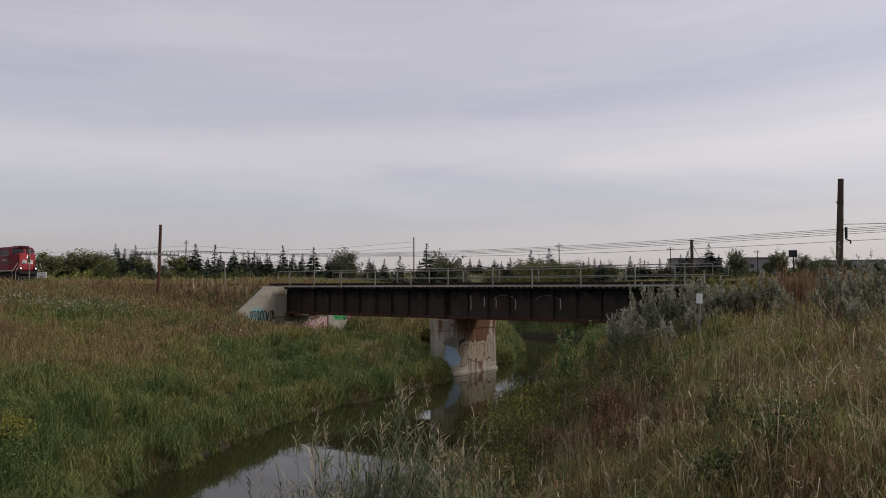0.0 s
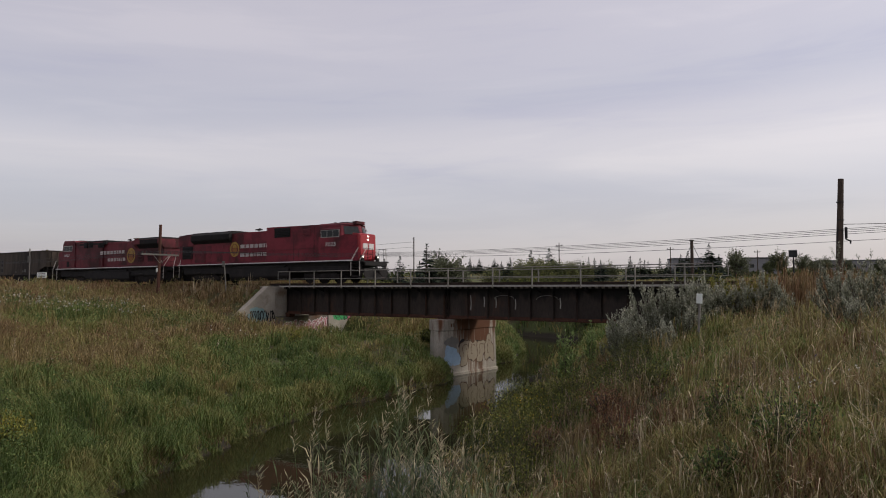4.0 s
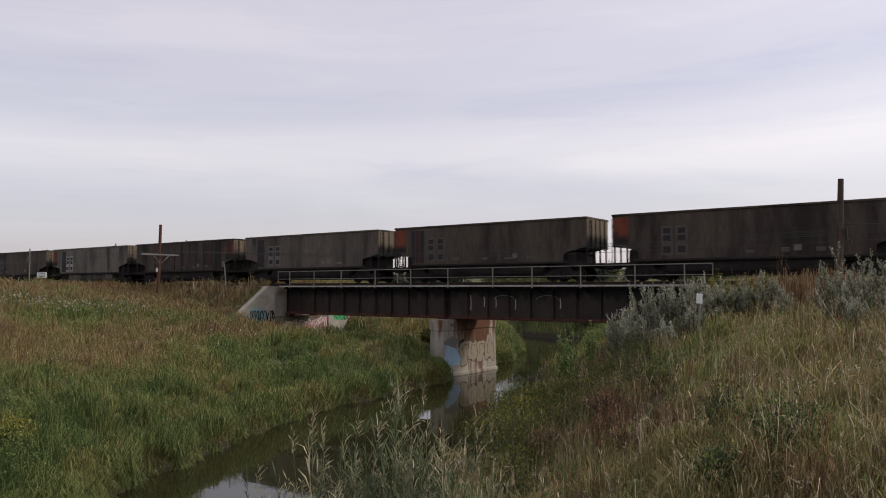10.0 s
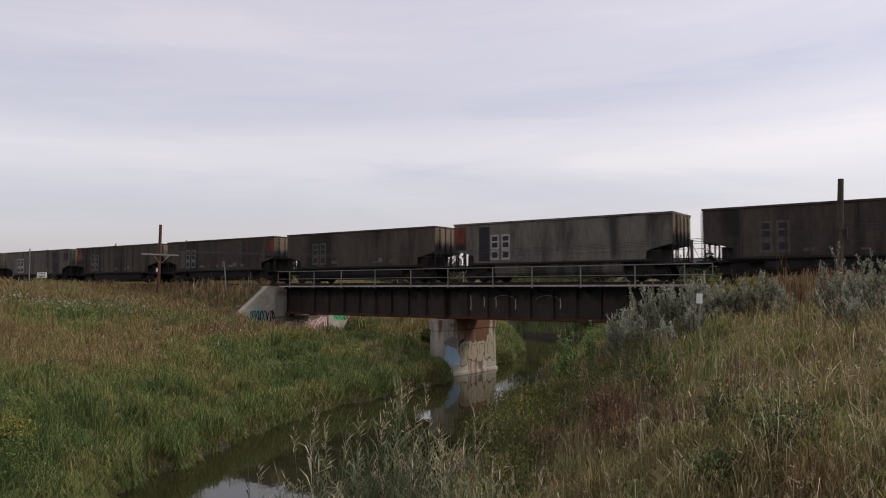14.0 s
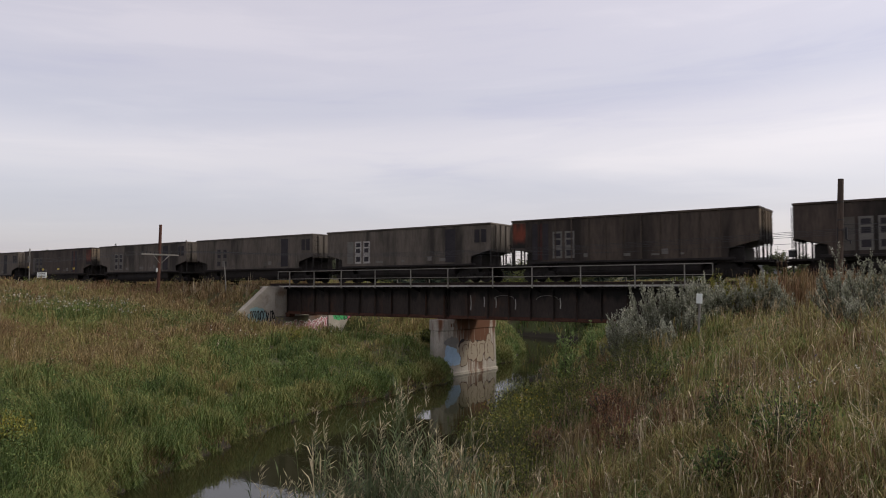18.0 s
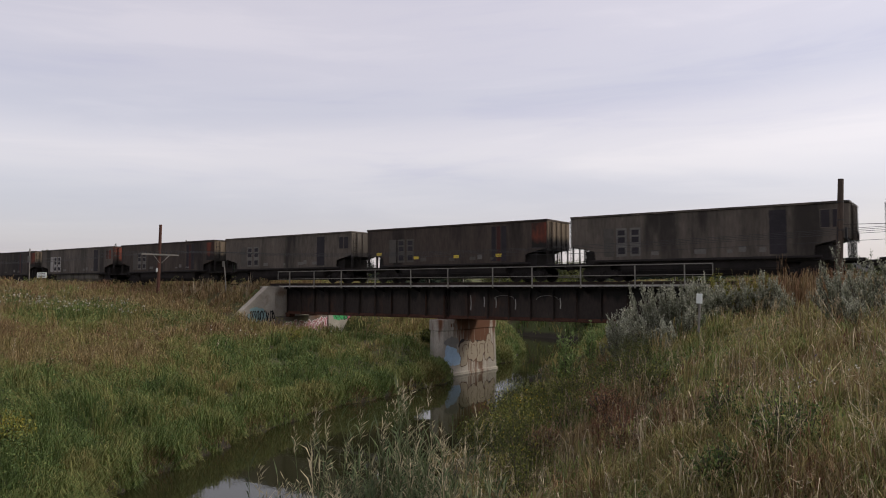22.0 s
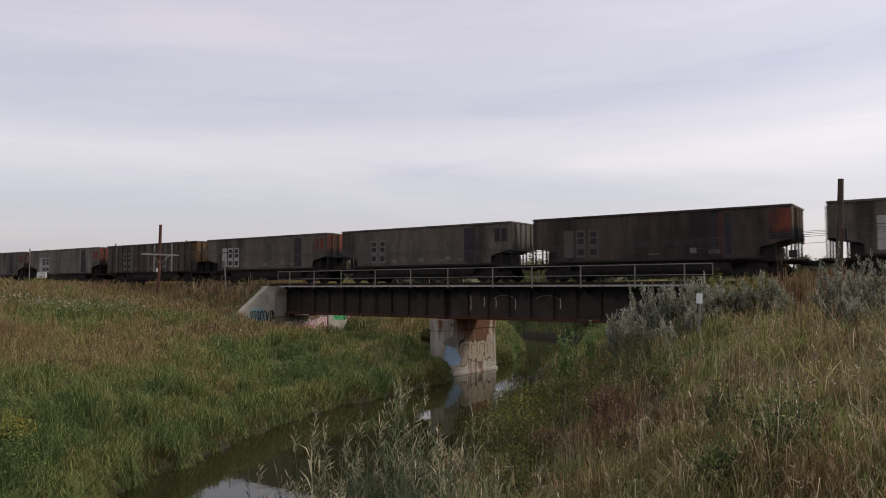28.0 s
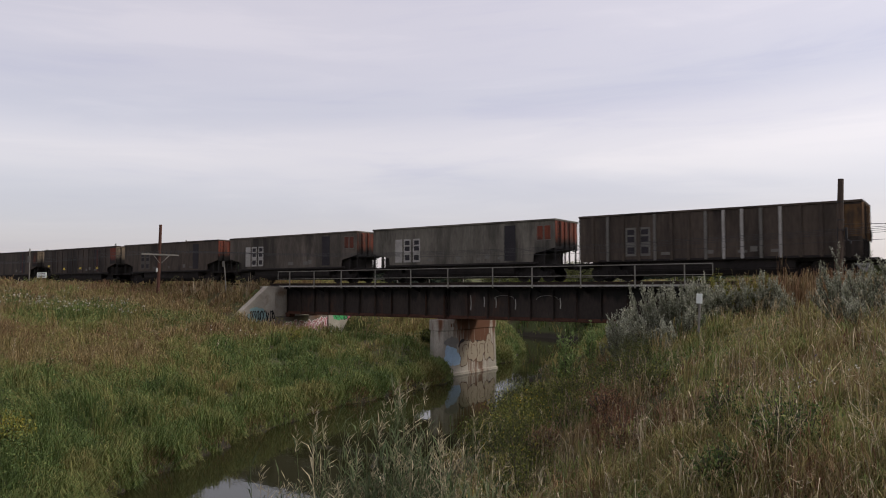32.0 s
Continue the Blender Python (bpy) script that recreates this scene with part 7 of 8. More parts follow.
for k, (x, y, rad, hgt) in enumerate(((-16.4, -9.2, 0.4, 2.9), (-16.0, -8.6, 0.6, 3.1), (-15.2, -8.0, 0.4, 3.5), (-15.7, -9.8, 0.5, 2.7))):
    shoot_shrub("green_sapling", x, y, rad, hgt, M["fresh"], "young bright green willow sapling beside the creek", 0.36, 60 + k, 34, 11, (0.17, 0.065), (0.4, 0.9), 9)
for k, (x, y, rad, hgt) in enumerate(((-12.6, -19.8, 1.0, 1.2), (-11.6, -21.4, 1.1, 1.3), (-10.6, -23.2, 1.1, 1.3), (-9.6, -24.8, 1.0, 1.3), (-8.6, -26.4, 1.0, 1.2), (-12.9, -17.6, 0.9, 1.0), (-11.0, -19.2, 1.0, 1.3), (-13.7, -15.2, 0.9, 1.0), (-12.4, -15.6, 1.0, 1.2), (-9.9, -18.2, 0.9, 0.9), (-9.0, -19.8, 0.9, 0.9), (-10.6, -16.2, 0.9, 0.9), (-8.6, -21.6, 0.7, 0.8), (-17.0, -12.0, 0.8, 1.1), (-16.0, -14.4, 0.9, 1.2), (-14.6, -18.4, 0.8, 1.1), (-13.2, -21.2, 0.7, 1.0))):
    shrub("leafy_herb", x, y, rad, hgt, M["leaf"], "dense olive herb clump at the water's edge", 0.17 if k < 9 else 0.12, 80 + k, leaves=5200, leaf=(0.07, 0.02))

for k, (x, y, rad, hgt, tone) in enumerate(((-2.3, -29.8, 0.55, 1.0, 0.06), (-2.0, -30.6, 0.45, 0.85, 0.08), (-2.9, -30.9, 0.4, 0.75, 0.06), (-3.6, -28.0, 0.4, 0.9, 0.1), (-7.9, -23.2, 0.6, 0.8, 0.95), (-7.2, -24.2, 0.45, 0.7, 0.92), (-9.9, -22.8, 0.6, 0.8, 0.95), (-6.4, -25.6, 0.35, 0.7, 0.9), (-8.8, -20.6, 0.7, 0.8, 0.05), (-12.9, -10.2, 0.9, 0.9, 0.96), (-11.4, -13.0, 0.8, 0.8, 0.93), (-14.2, -8.6, 0.8, 0.8, 0.95))):
    shrub("weed_clump", x, y, rad, hgt, M["grass"], "dark leafy weed clump in the grass" if tone < 0.5 else "russet seeding dock in the grass", tone, 160 + k, leaves=1500, leaf=(0.06, 0.025), spread=0.13)

for k, (x, y, rad, hgt) in enumerate(((-8.4, -19.6, 0.9, 0.9), (-7.5, -21.0, 0.8, 0.85), (-9.2, -17.4, 0.9, 0.9), (-10.4, -14.8, 1.0, 0.9), (-12.4, -11.6, 0.9, 0.8), (-13.6, -10.4, 0.9, 0.8), (-7.0, -22.3, 0.6, 0.7), (-6.3, -20.6, 0.7, 0.6))):
    shrub("wormwood_clump", x, y, rad, hgt, M["leaf"], "dark grey-green wormwood clump on the bank", 0.14, 200 + k, leaves=3600, leaf=(0.055, 0.018), spread=0.14)

for k, (x, y, rad, hgt) in enumerate(((-34.6, -10.0, 0.8, 1.0), (-20.7, -32.4, 0.5, 0.95), (-36.5, -7.0, 0.7, 0.8), (-14.9, -16.4, 0.9, 1.25), (-13.9, -17.8, 0.8, 1.15), (-14.3, -15.4, 0.9, 1.2), (-12.6, -20.6, 0.8, 1.2))):
    shrub("goldenrod", x, y, rad, hgt, M["leaf"], "yellow-green goldenrod clump on the creek bank", 0.5 if k < 3 else 0.27, 180 + k, leaves=1500, leaf=(0.1, 0.04), spread=0.12)

for k, (x, y, rad, hgt) in enumerate(((-32.6, 2.6, 0.8, 0.75), (-44, 42, 3, 3.2), (-39, 39, 3, 3.4), (-34, 33, 2.6, 3.2), (-47, 30, 2.5, 2.2), (-19, 17, 2.2, 2.2), (-16, 11, 2.0, 2.4), (-49, 44, 3, 3.0))):
    shrub("creek_willow", x, y, rad, hgt, M["leaf"], "dark green willow thicket beyond the bridge", 0.12, 120 + k, leaves=3200, leaf=(0.22, 0.1), spread=0.35)


def blossoms():
    rng = RNG
    n = 260
    far = rng.uniform(0, 1, n)
    x, y = -10.4 - 4.4 * far + rng.normal(0, 0.7, n), -23.6 + 7.4 * far + rng.normal(0, 1.0, n)
    z = land(x, y) + rng.uniform(0.85, 1.25, n)
    way = rng.normal(0, 1, (n, 3))
    way /= np.linalg.norm(way, axis=1, keepdims=True)
    stuff("yellow_flowers", leaf_arrays(np.stack([x, y, z], 1), way, np.full(n, 0.05), np.full(n, 0.042), rng.uniform(0, 1, n), rng), M["flower"], "small yellow blossoms", "flowers")
    sets = []
    for cx, cy, m, s in ((-46, -19.5, 90, 2.2), (-44, -17.5, 50, 1.8), (-54, -15, 16, 2.5), (-33, -14, 12, 1.5), (-1.8, -30.0, 16, 0.3)):
        x, y = rng.normal(cx, s, m), rng.normal(cy, s, m)
        z = land(x, y) + rng.uniform(0.85, 1.3, m)
        for k in range(6):
            way = rng.normal(0, 1, (m, 3))
            way /= np.linalg.norm(way, axis=1, keepdims=True)
            big = 0.07 if cx < -20 else 0.026
            sets.append(leaf_arrays(np.stack([x, y, z], 1), way, np.full(m, big), np.full(m, big * 0.6), rng.uniform(0, 1, m), rng))
    n = 10
    x, y = rng.normal(-2.0, 0.25, n), rng.normal(-29.3, 0.4, n)
    way = rng.normal(0, 0.6, (n, 3)) + [0, 0, 1]
    stuff("thistle_flowers", leaf_arrays(np.stack([x, y, land(x, y) + rng.uniform(0.8, 1.15, n)], 1), way, np.full(n, 0.03), np.full(n, 0.025), rng.uniform(0, 1, n), rng), M["thistle"], "small purple thistle flowers", "flowers")
    stuff("thistle_fluff", merged(*sets), M["fluff"], "pale fluffy thistle heads gone to seed", "flowers")


blossoms()


# ---- trees ----
def spruce_meshes(seed, height=10.0):
    """Whorls of drooping boughs, each set with small sprays of needles."""
    rng = np.random.default_rng(seed)
    sets = []
    z = 0.5
    slim = rng.uniform(0.85, 1.1)
    while z < height - 0.2:
        k = 1 - z / height
        reach = slim * (0.06 + 3.2 * k ** 1.12) * rng.uniform(0.55, 1.2)
        n = int(4 + 13 * k)
        ang = rng.uniform(0, 2 * np.pi, n)
        ln = reach * rng.uniform(0.55, 1.15, n)
        m = 2 + int(4 * k)
        for j in range(m):
            f = (j + 0.6) / m
            a2 = ang + rng.normal(0, 0.55, n)
            base = np.stack([np.cos(ang) * ln * f, np.sin(ang) * ln * f, z - 0.1 * ln * f - 0.12 * ln * f * f + 0.1 * rng.normal(size=n)], 1)
            way = np.stack([np.cos(a2), np.sin(a2), rng.normal(-0.15, 0.35, n)], 1)
            sets.append(leaf_arrays(base, way, rng.uniform(0.45, 0.9, n) * (0.2 + 0.9 * k), rng.uniform(0.16, 0.34, n) * (0.25 + 0.8 * k), rng.uniform(0.0, 1.0, n), rng))
        m = 5
        ang = rng.uniform(0, 2 * np.pi, m)
        core = np.tile([0, 0, z + 0.1], (m, 1)).astype(float)
        sets.append(leaf_arrays(core, np.stack([np.cos(ang), np.sin(ang), np.full(m, -0.3)], 1), np.full(m, reach * 0.75), np.full(m, 0.1 + 0.35 * reach), np.zeros(m), rng))
        z += rng.uniform(0.24, 0.42)
    m = 16
    way = rng.normal(0, 0.2, (m, 3)) + [0, 0, 1]
    base = np.tile([0, 0, height - 0.8], (m, 1)) + np.stack([np.zeros(m), np.zeros(m), rng.uniform(0, 0.5, m)], 1)
    sets.append(leaf_arrays(base, way, rng.uniform(0.2, 0.45, m), np.full(m, 0.09), rng.uniform(0.2, 0.8, m), rng))
    return merged(*sets)


def broadleaf_meshes(seed, height=9.0, wide=3.0):
    """Limbs that fork into twigs, leaves in loose tufts round the twig ends."""
    rng = np.random.default_rng(seed)
    nb = 60
    ang = rng.uniform(0, 2 * np.pi, nb)
    rr = np.sqrt(rng.uniform(0, 1, nb)) * wide
    hz = height * (0.22 + 0.76 * rng.uniform(0, 1, nb) ** 0.7) * (1 - 0.3 * (rr / wide) ** 2)
    tip = np.stack([np.cos(ang) * rr, np.sin(ang) * rr, hz], 1)
    foot = np.stack([np.zeros(nb), np.zeros(nb), hz * 0.5], 1)
    limbs = stem_arrays(foot, tip, np.full(nb, 0.05), np.full(nb, 0.2))
    m = 3600
    i = rng.integers(0, nb, m)
    f = rng.uniform(0.6, 1.05, m)
    base = foot[i] + (tip[i] - foot[i]) * f[:, None] + rng.normal(0, 0.36, (m, 3))
    base[:, 2] = base[:, 2].clip(0.2, None)
    way = rng.normal(0, 1, (m, 3))
    way /= np.linalg.norm(way, axis=1, keepdims=True)
    tone = np.clip(rng.normal(0, 0.08, nb)[i] + rng.normal(0, 0.07, m), -0.3, 0.3)
    return limbs, leaf_arrays(base, way, rng.uniform(0.24, 0.46, m), rng.uniform(0.18, 0.32, m), tone, rng)


def trunk_part(parent, height, r):
    bm = tube((0, 0, -0.6), (0.05, 0, height * 0.5), r, r * 0.6, sides=8)
    tube((0.05, 0, height * 0.5), (0, 0.03, height * 0.97), r * 0.6, r * 0.12, sides=6, bm=bm)
    part("trunk", bm, M["bark"], parent)


def tree_kinds():
    kinds = {"spruce": [], "broadleaf": []}
    for s in range(4):
        t = thing("spruce_tree", "dark ragged spruce at the edge of the field", "tree", group="spruce row")
        trunk_part(t, 10, 0.16)
        v, tr, tn = spruce_meshes(100 + s)
        fast_mesh("crown", v, tr, M["spruce"], tn, t)
        kinds["spruce"].append(t)
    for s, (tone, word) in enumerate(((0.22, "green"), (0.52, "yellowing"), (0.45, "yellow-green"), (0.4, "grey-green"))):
        t = thing("broadleaf_tree", word + " broadleaf tree at the edge of the field", "tree", group="broadleaf trees")
        trunk_part(t, 6, 0.14)
        limbs, leaves = broadleaf_meshes(200 + s)
        fast_mesh("branchwork", limbs[0], limbs[1], M["bark"], limbs[2], t)
        fast_mesh("crown", leaves[0], leaves[1], M["hazy_poplar"] if word == "grey-green" else M["hazy_leaf"], np.clip(leaves[2] + tone, 0, 1), t)
        kinds["broadleaf"].append(t)
    return kinds


KINDS = tree_kinds()
# x, y, height
SPRUCES_A = ((-201.9, 59.2, 7.5), (-161.7, 51.3, 8.8), (-155.2, 49.8, 7.9), (-176.5, 65.3, 9.0), (-137.1, 44.4, 4.8), (-163.8, 74.5, 10.1), (-126.0, 52.4, 15.0), (-155.7, 80.3, 8.4), (-169.8, 94.8, 8.0), (-176.8, 102.1, 9.3), (-163.2, 93.4, 8.5), (-158.0, 91.0, 6.9), (-156.4, 92.2, 8.0), (-133.8, 77.6, 12.4), (-150.7, 96.3, 8.1), (-148.6, 97.8, 8.3), (-138.8, 92.6, 10.9))
SPRUCES_B = ((-142.9, 101.9, 8.3), (-148.7, 110.1, 7.1), (-152.8, 131.8, 6.6), (-143.4, 126.3, 7.3), (-120.5, 105.8, 13.4), (-105.8, 97.9, 15.8), (-134.0, 145.4, 9.6), (-130.7, 147.8, 9.8), (-161.4, 199.7, 6.7), (-158.4, 201.8, 6.2), (-148.2, 196.9, 6.3), (-133.1, 183.2, 9.8), (-115.3, 159.0, 12.2), (-107.5, 152.3, 14.8), (-103.1, 155.5, 15.4))
SPRUCES_C = ((-110.4, 199.6, 13.1), (-108.7, 200.8, 12.6), (-82.3, 145.9, 7.0), (-102.1, 217.9, 13.5), (-99.2, 220.0, 12.7), (-99.7, 225.9, 12.1), (-98.6, 226.6, 11.6), (-93.3, 224.3, 12.6), (-90.9, 226.0, 11.7), (-53.4, 129.7, 7.3), (-49.4, 132.6, 8.7), (-50.3, 144.3, 6.4), (-61.2, 148.8, 6.7))
BROADLEAF_A = ((-154.3, 32.0, 6.6), (-162.6, 38.3, 6.2), (-169.5, 45.6, 6.1), (-157.2, 42.2, 7.4), (-160.2, 46.2, 6.7), (-144.2, 39.3, 5.1), (-166.5, 60.2, 6.3), (-124.8, 41.0, 2.5), (-166.8, 72.3, 7.4), (-138.9, 104.8, 11.5), (-143.9, 107.4, 8.3), (-130.0, 136.0, 14.5), (-126.4, 138.6, 13.8))
BROADLEAF_B = ((-106.3, 128.5, 10.0), (-99.0, 133.8, 12.3), (-91.6, 126.7, 12.5), (-91.0, 133.4, 11.4), (-85.7, 131.0, 7.8), (-84.9, 137.8, 7.9), (-88.5, 116.6, 9.0), (-85.5, 118.9, 8.5), (-85.2, 125.2, 8.0), (-79.8, 122.9, 6.5), (-78.8, 129.9, 5.1), (-84.5, 156.6, 7.5), (-47.0, 146.7, 7.9), (-47.5, 158.7, 3.7), (-51.3, 217.7, 9.0), (-44.8, 222.4, 7.6), (-43.7, 235.5, 6.1), (-58.5, 237.2, 5.6), (-40.5, 237.8, 6.7), (-35.6, 253.7, 6.1), (-24.8, 249.2, 5.7))


def plant(kind, rows, full, tones=None, spread=(1.0, 0)):
    rnd = random.Random(len(rows))
    for i, (x, y, hgt) in enumerate(rows):
        src = KINDS[kind][tones[i % len(tones)] if tones else rnd.randrange(4)]
        k = hgt / full
        w = k * (rnd.uniform(1.6, 2.1) if kind == "spruce" else rnd.uniform(1.1, 1.4)) * (spread[0] if i < spread[1] else 1.0)
        ob = copy_thing(src, pose(x, y, float(land(x, y)) - 0.1, 0, 0, rnd.uniform(0, 360)))
        ob.scale = (w, w, k)
        if kind == "spruce" and hgt > 5 and len(rows) < 40:
            s, a = rnd.uniform(0.55, 0.85), rnd.uniform(0, 6.28)
            x2, y2 = x + 4 * math.cos(a), y + 4 * math.sin(a)
            ob = copy_thing(KINDS[kind][rnd.randrange(4)], pose(x2, y2, float(land(x2, y2)) - 0.1, 0, 0, rnd.uniform(0, 360)))
            ob.scale = (w * s, w * s, k * s)


plant("spruce", SPRUCES_A, 10.0)
plant("spruce", SPRUCES_B, 10.0)
plant("spruce", SPRUCES_C, 10.0)


def back_row():
    rnd = random.Random(5)
    rows = []
    for i in range(46):
        u, d = rnd.uniform(-0.46, 0.03), rnd.uniform(150, 240)
        x, y = AHEAD * d + ASIDE * (u * d)
        rows.append((float(x), float(y) - 41.5, rnd.uniform(5.0, 8.6)))
    for i in range(14):
        u, d = rnd.uniform(0.1, 0.33), rnd.uniform(230, 290)
        x, y = AHEAD * d + ASIDE * (u * d)
        rows.append((float(x), float(y) - 41.5, rnd.uniform(4.0, 7.0)))
    return rows


plant("spruce", back_row(), 10.0)
plant("broadleaf", BROADLEAF_A[:9], 9.0, (1, 2, 1, 2), (1.5, 9))
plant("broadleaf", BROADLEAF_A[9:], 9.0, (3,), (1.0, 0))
plant("broadleaf", BROADLEAF_B[:12], 9.0, (2, 2, 0), (0.92, 12))
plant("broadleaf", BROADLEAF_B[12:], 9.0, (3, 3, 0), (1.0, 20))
for src in KINDS["spruce"] + KINDS["broadleaf"]:
    for o in (*src.children_recursive, src):
        bpy.data.objects.remove(o)


def far_woods():
    """The low woods that close the view behind the fields."""
    rng = RNG
    n = 16000
    u = rng.uniform(-0.8, 0.8, n)
    d = rng.uniform(300, 420, n)
    xy = np.array([0, -41.5]) + (AHEAD + u[:, None] * ASIDE) * d[:, None]
    z = land(xy[:, 0], xy[:, 1])
    crown = (1.5 + 5.5 * patchy(u * 60, d * 0.02, 1.0, 2.0) ** 2 * rng.uniform(0.3, 1.1, n)) * (1 - 0.5 * smooth(-0.02, 0.04, u) * (1 - smooth(0.3, 0.36, u))) * np.where(u > 0.3, 0.75, 1)
    base = np.stack([xy[:, 0], xy[:, 1], z + rng.uniform(0, 1, n) * crown], 1)
    way = rng.normal(0, 1, (n, 3))
    way /= np.linalg.norm(way, axis=1, keepdims=True)
    stuff("far_woods", leaf_arrays(base, way, rng.uniform(0.7, 1.5, n), rng.uniform(0.5, 1.0, n), 0.05 + 0.3 * patchy(u * 40, d * 0.01, 1.0, 4.0), rng), M["leaf"], "distant low mixed woods", "woods")


far_woods()


def hedge_belt():
    """Undergrowth between and below the trees along the field."""
    rng = RNG
    n = 42000
    u = rng.uniform(-0.64, 0.62, n)
    keep = (u < -0.1) | ((u < -0.03) & (rng.uniform(0, 1, n) < 0.3)) | (u > 0.33)
    u = u[keep]
    n = len(u)
    d = rng.uniform(195, 235, n)
    xy = np.array([0, -41.5]) + (AHEAD + u[:, None] * ASIDE) * d[:, None]
    d = np.where(u < -0.1, np.where(rng.uniform(0, 1, n) < 0.3, rng.uniform(105, 140, n), rng.uniform(195, 235, n)), d)
    xy = np.array([0, -41.5]) + (AHEAD + u[:, None] * ASIDE) * d[:, None]
    crown = (1.0 + 3.6 * patchy(u * 90, d * 0.0, 1.0, 5.0)) * np.where(u < -0.1, np.where(d < 150, 0.55, 1.1), 0.42)
    base = np.stack([xy[:, 0], xy[:, 1], land(xy[:, 0], xy[:, 1]) + rng.uniform(0, 1, n) * crown], 1)
    way = rng.normal(0, 1, (n, 3))
    way /= np.linalg.norm(way, axis=1, keepdims=True)
    stuff("undergrowth", leaf_arrays(base, way, rng.uniform(0.35, 0.8, n), rng.uniform(0.25, 0.5, n), np.where(u < -0.42, 0.24, 0.04) + 0.18 * patchy(u * 50, d * 0, 1.0, 8.0), rng), M["leaf"], "mixed dark undergrowth along the field edge", "bushes")


hedge_belt()


# ---- poles, wires, signs, far buildings ----
def wire(parent, pts, r=0.009):
    cu = bpy.data.curves.new("wire", "CURVE")
    cu.dimensions, cu.bevel_depth, cu.bevel_resolution = "3D", r, 0
    sp = cu.splines.new("BEZIER")
    sp.bezier_points.add(len(pts) - 1)
    for b, p in zip(sp.bezier_points, pts):
        b.co = p
        b.handle_left_type = b.handle_right_type = "AUTO"
    cu.materials.append(M["wire"])
    ob = new("wire", cu)
    ob.parent = parent


def near_poles():
    p = thing("telegraph_pole", "reddish wooden telegraph pole with a crossarm beside the track", "utility pole")
    x, y = -56.55, -5.0
    z0 = float(land(x, y))
    part("shaft", tube((x - 0.2, y, z0 - 0.3), (x, y, 11.3), 0.15, 0.12, sides=12), M["pole_red"], p)
    part("crossarm", box(x + 0.1, x + 0.2, y - 1.85, y + 1.72, 8.62, 8.76, 0.01), M["mark_grey"], p, "bleached wooden crossarm")
    for s in (-1, 1):
        part("brace", tube((x + 0.22, y + s * 0.75, 8.64), (x + 0.1, y + s * 0.1, 8.0), 0.03, sides=5), M["galv"], p)
    for i in range(10):
        part("insulator", tube((x + 0.15, y - 1.75 + i * 0.38, 8.76), (x + 0.15, y - 1.75 + i * 0.38, 8.93), 0.045, 0.03, sides=7), M["wire"], p)
    part("notice", box(x - 0.24, x - 0.02, y - 0.19, y - 0.17, 7.2, 7.55), M["sign_white"], p, "small white notice")
    p = thing("telegraph_pole", "dark weathered wooden pole with side hardware above the bushes", "utility pole")
    x, y = -4.56, -5.0
    bm = tube((x - 0.22, y, 5.0), (x - 0.1, y, 8.2), 0.155, 0.145, sides=12)
    tube((x - 0.1, y, 8.2), (x, y, 10.66), 0.14, 0.118, sides=12, bm=bm)
    part("shaft", bm, M["pole_wood"], p)
    for z in (8.35, 8.8, 9.6):
        part("band", tube((x - 0.06, y, z), (x - 0.06, y, z + 0.04), 0.15, sides=12), M["wire"], p)
    part("bracket_box", box(x + 0.1, x + 0.2, y - 0.06, y + 0.06, 8.0, 8.5, 0.02), M["wire"], p)
    part("bracket", tube((x + 0.1, y, 8.0), (x + 0.34, y, 7.85), 0.03, sides=6), M["wire"], p)
    part("hanger", box(x + 0.28, x + 0.34, y - 0.03, y + 0.03, 7.75, 7.92, 0.01), M["wire"], p)
    part("conduit", tube((x - 0.3, y - 0.08, 5.4), (x - 0.16, y - 0.12, 8.5), 0.02, sides=6), M["wire"], p)


near_poles()


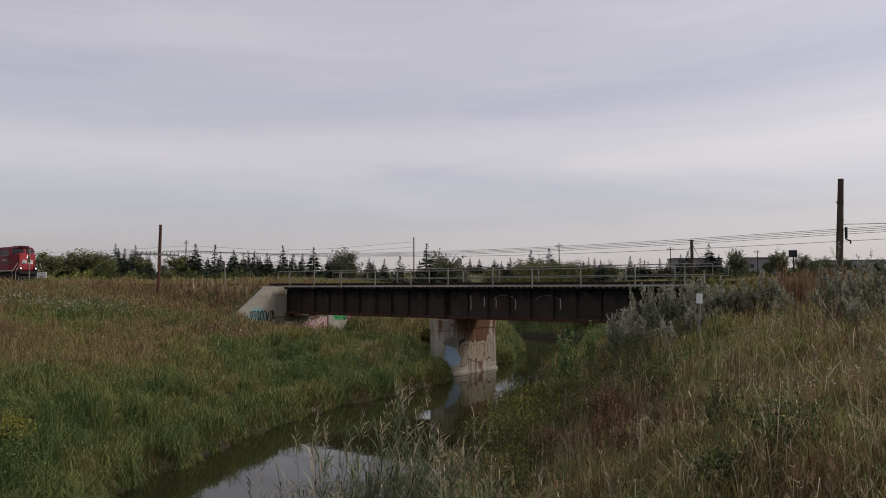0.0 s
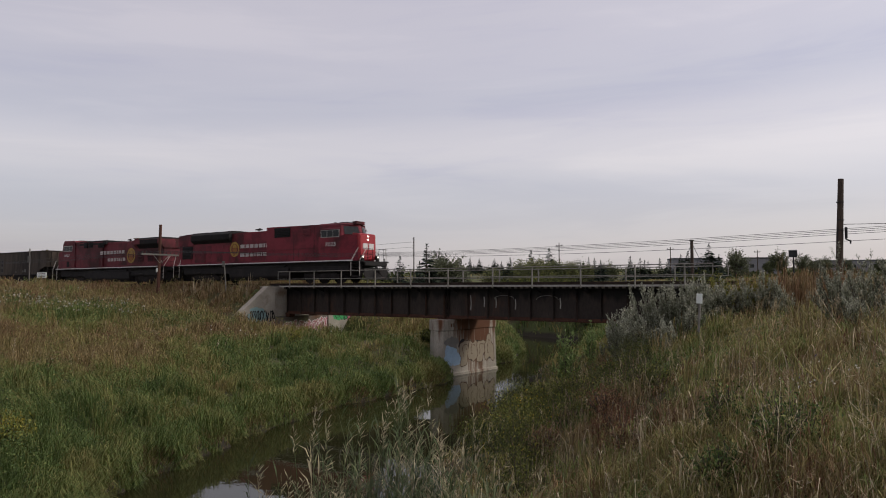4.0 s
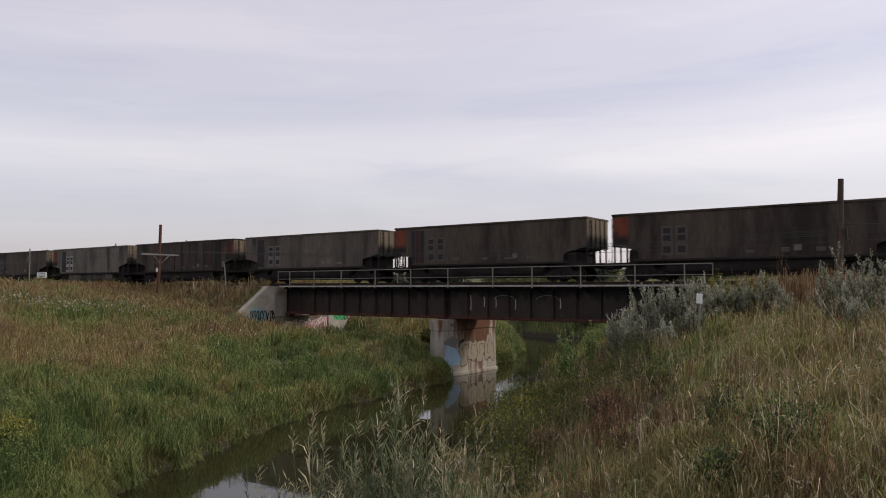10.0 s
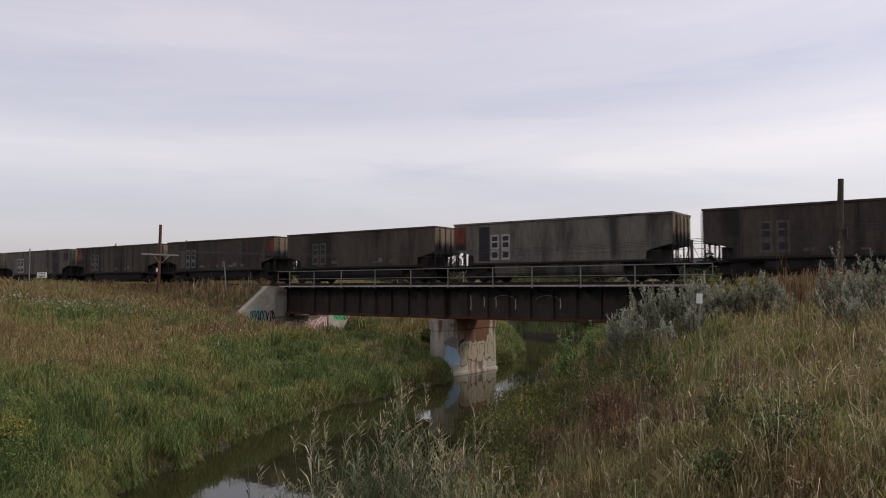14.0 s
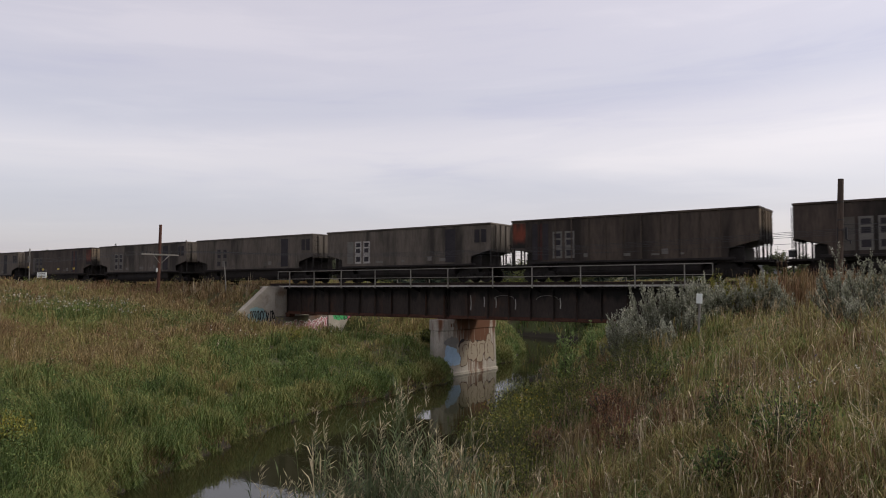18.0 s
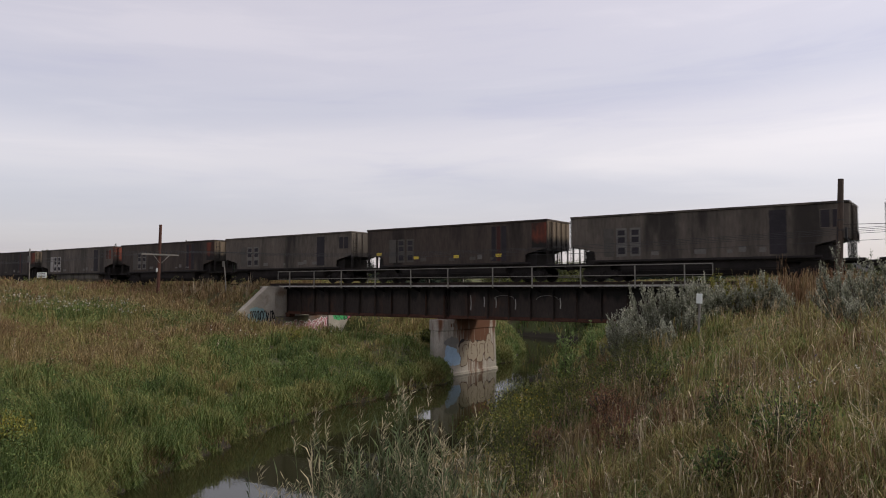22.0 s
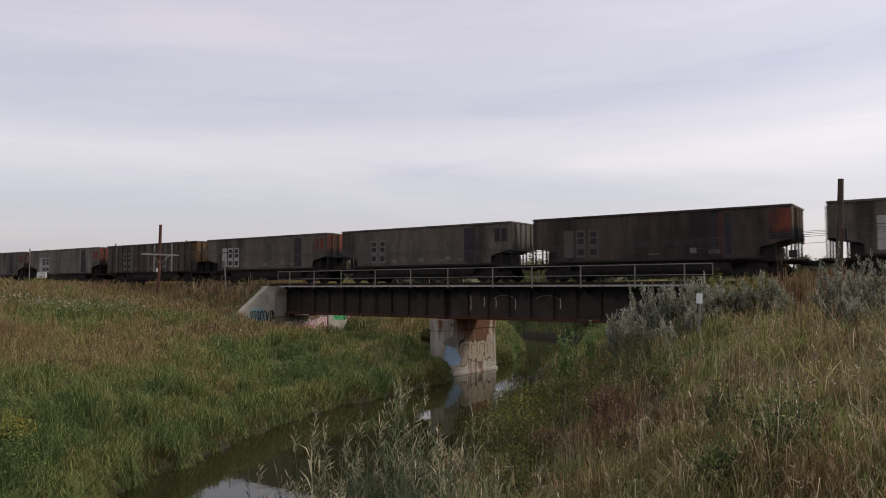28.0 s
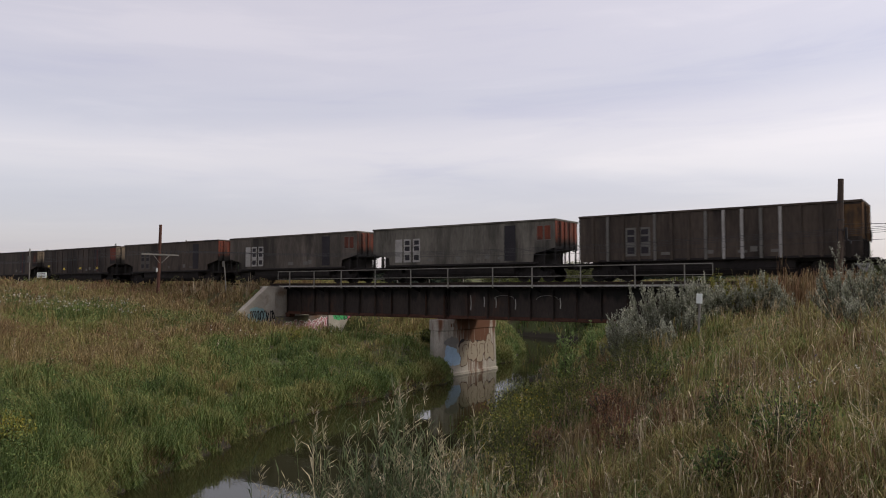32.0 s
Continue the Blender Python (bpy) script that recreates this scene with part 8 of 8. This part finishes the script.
def far_poles():
    POLES = ((-200.7, 97.1, 12.3), (-123.8, 115.8, 18.5), (-105.2, 166.3, 17.1), (-86.7, 216.7, 13.3), (-66.3, 256.2, 9.5), (-40.3, 89.9, 7.5))
    for i, (x, y, hgt) in enumerate(POLES[:5]):
        p = thing("utility_pole", "distant weathered wooden utility pole", "utility pole", group="far utility poles")
        z = float(land(x, y))
        part("shaft", tube((x, y, z - 0.5), (x, y, z + hgt), 0.2, 0.14, sides=8), M["pole_wood"], p)
        if i == 1:
            for k in range(6):
                part("insulator", box(x - 0.4, x + 0.1, y - 0.1, y + 0.1, z + hgt - 0.6 - k * 0.9, z + hgt - 0.4 - k * 0.9), M["wire"], p)
        else:
            part("crossarm", box(x - 1.2, x + 1.2, y - 0.08, y + 0.08, z + hgt - 1.0, z + hgt - 0.8), M["pole_wood"], p)
            for k in (-1, 0, 1):
                part("insulator", tube((x + k, y, z + hgt - 0.8), (x + k, y, z + hgt - 0.5), 0.07, sides=6), M["wire"], p)
    p = thing("utility_pole", "weathered wooden pole with wire stays carrying the lines", "utility pole", group="far utility poles")
    x, y = -17.0, 14.0
    z = float(land(x, y))
    part("shaft", tube((x, y, z - 0.5), (x, y, 9.4), 0.135, 0.11, sides=10), M["pole_wood"], p)
    part("cap_plate", box(x - 0.16, x + 0.16, y - 0.16, y + 0.16, 9.38, 9.46, 0.01), M["galv"], p)
    for s in (-1, 1):
        part("stay", tube((x, y, 9.2), (x + s * 2.3, y + s * 0.4, float(land(x + s * 2.3, y + s * 0.4)) - 0.1), 0.018, sides=6), M["wire"], p)
    lines = thing("line_wires", "thin dark line wires sagging between the poles", "wire")
    # the near line sags between the two poles beside the track
    for dz, dy, far in ((0.0, -1.75, 0.0), (-0.07, -0.6, 0.0), (-0.15, 0.5, 0.0), (-0.24, 1.6, 0.0), (-0.55, 0.1, -0.1)):
        wire(lines, [(45, -5.0, 9.7 + dz), (-4.6, -5.1, 8.42 + dz), (-14.8, -5 + dy * 0.2, 8.15 + dz * 0.8), (-26, -5 + dy * 0.45, 8.04 + dz * 0.5), (-38, -5 + dy * 0.7, 8.24 + dz * 0.3),
                     (-56.4, -5 + dy, 8.92 + far), (-80, -5 + dy, 8.6 + far), (-105, -5 + dy, 9.0 + far)], 0.009)
    wire(lines, [(-4.6, -5, 8.63), (8, -5, 8.3), (40, -5, 9.4)], 0.012)
    for dz in (0.0, -1.4):
        wire(lines, [(-200.7, 97.1, 19.3 + dz), (-160, 107, 17.2 + dz), (-123.8, 115.8, 18.6 + dz)], 0.03)
        wire(lines, [(-200.7, 97.1, 19.3 + dz), (-240, 80, 17.6 + dz), (-290, 60, 18.5 + dz)], 0.03)


far_poles()


def signs():
    def post_sign(x, y, z0, z1, w, h, label, lean=0.0, writing=True, depth=0.02):
        g = float(land(x, y))
        s = thing("sign_post", label, "sign")
        part("post", box(x - 0.035, x + 0.035, y - 0.03, y + 0.03, g - 0.3, z1, 0.005), M["galv"], s)
        b = part("board", box(x - w / 2, x + w / 2, y - 0.05 - depth, y - 0.032, z0, z1, 0.004), M["sign_white"], s, "faded white board")
        if writing:
            for i in range(3):
                zz = z0 + (z1 - z0) * (0.25 + 0.25 * i)
                part("writing_bar", box(x - w * 0.36, x + w * 0.36, y - 0.054 - depth, y - 0.051 - depth, zz - h * 0.05, zz + h * 0.05), M["mark_grey"], b)
        s.rotation_euler = (0, lean, 0)
        return s

    post_sign(-74.3, -6.4, 6.84, 7.38, 1.9, 0.54, "low white board sign on the grassy bank")
    post_sign(-8.1, -15.1, 4.85, 5.2, 0.2, 0.34, "small white notice on a thin post among the bushes", 0.05, False)
    s = thing("marker_post", "thin leaning pale marker post beside the track", "post")
    part("post", tube((-48.75, -4, 5.0), (-49.1, -4, 7.95), 0.045, sides=6), M["galv"], s)
    part("plate", box(-49.3, -48.95, -4.08, -4.05, 7.55, 8.0, 0.01), M["mark_grey"], s)
    s = thing("marker_post", "thin grey marker post beside the track", "post")
    part("post", tube((-82.2, -4, 5.0), (-82.3, -4, 10.1), 0.06, sides=6), M["galv"], s)
    part("plate", box(-82.55, -82.05, -4.1, -4.06, 8.6, 9.3, 0.01), M["mark_grey"], s)


signs()


def far_buildings():
    def shed(x, y, w, d, h, label, turn):
        b = thing("building", label, "building", pose(x, y, float(land(x, y)) - 1.5, 0, 0, turn), group="far buildings")
        h += 1.5
        part("wall", box(-w / 2, w / 2, -d / 2, d / 2, 0, h), M["shed_wall"], b)
        part("roof", box(-w / 2 - 0.3, w / 2 + 0.3, -d / 2 - 0.3, d / 2 + 0.3, h, h + 0.5, 0.05), M["shed_roof"], b)
        n = max(2, int(w / 4))
        for i in range(n):
            xx = -w / 2 + (i + 0.5) * w / n
            win = part("window", box(xx - 0.9, xx + 0.9, -d / 2 - 0.06, -d / 2 - 0.002, h * 0.52, h * 0.52 + 1.6), M["win_frame"], b)
            part("pane", box(xx - 0.8, xx + 0.8, -d / 2 - 0.08, -d / 2 - 0.061, h * 0.52 + 0.1, h * 0.52 + 1.5), M["cab_glass"], win)

    M["shed_wall"] = mat("pale_metal_cladding", (0.17, 0.17, 0.182), (0.23, 0.23, 0.245), 0.7, size=0.3, fine=4, bump=0.1)
    M["shed_roof"] = mat("grey_roof", (0.06, 0.06, 0.065), (0.1, 0.1, 0.105), 0.8, size=0.3, fine=4)
    shed(-70, 277, 15, 12, 6.4, "distant pale flat-roofed industrial building", 30)
    shed(-30, 320, 52, 14, 4.6, "long distant grey warehouse", 14)
    shed(-92, 262, 19, 10, 12.2, "distant pale shed beyond the trees", 30)
    b = thing("signal_board", "dark square board on a tall post beyond the track", "sign")
    part("post", tube((-11.8, 24, 2.5), (-11.8, 24, 8.6), 0.06, sides=8), M["wire"], b)
    part("board", box(-12.15, -11.5, 23.93, 24.0, 8.35, 8.95, 0.01), M["wire"], b)


far_buildings()


# ---- motion ----
# where the far end of the first coal car stands, second by second
TRAIN = ((0.0, -152.95), (1.0, -139.3), (2.0, -125.65), (3.5, -105.25), (5.5, -78.05), (7.0, -57.6), (9.0, -30.38), (11.0, -3.15), (13.0, 23.95), (16.0, 64.25), (19.0, 104.27),
         (22.0, 144.1), (25.0, 183.8), (28.5, 229.85), (32.0, 275.46))


def motions():
    for ob, back in [(LEAD, -50.35), (SECOND, -27.0)] + [(car, i * PITCH) for i, car in enumerate(CARS)]:
        walk(ob, [(t, pose(x - back, 0, RAIL_Z)) for t, x in TRAIN])
    # reeds nod a little in the breeze
    for i, ob in enumerate(REEDS):
        x, y, z = ob.location
        rows = []
        for k in range(33):
            t = float(k)
            rows.append((t, pose(x, y, z, 0.7 * math.sin(t * 2.1 + i) + 0.4 * math.sin(t * 3.7 + 2 * i), 0.9 * math.sin(t * 1.7 + 1.3 * i) + 0.4 * math.sin(t * 4.3 + i), 0)))
        walk(ob, rows)


motions()
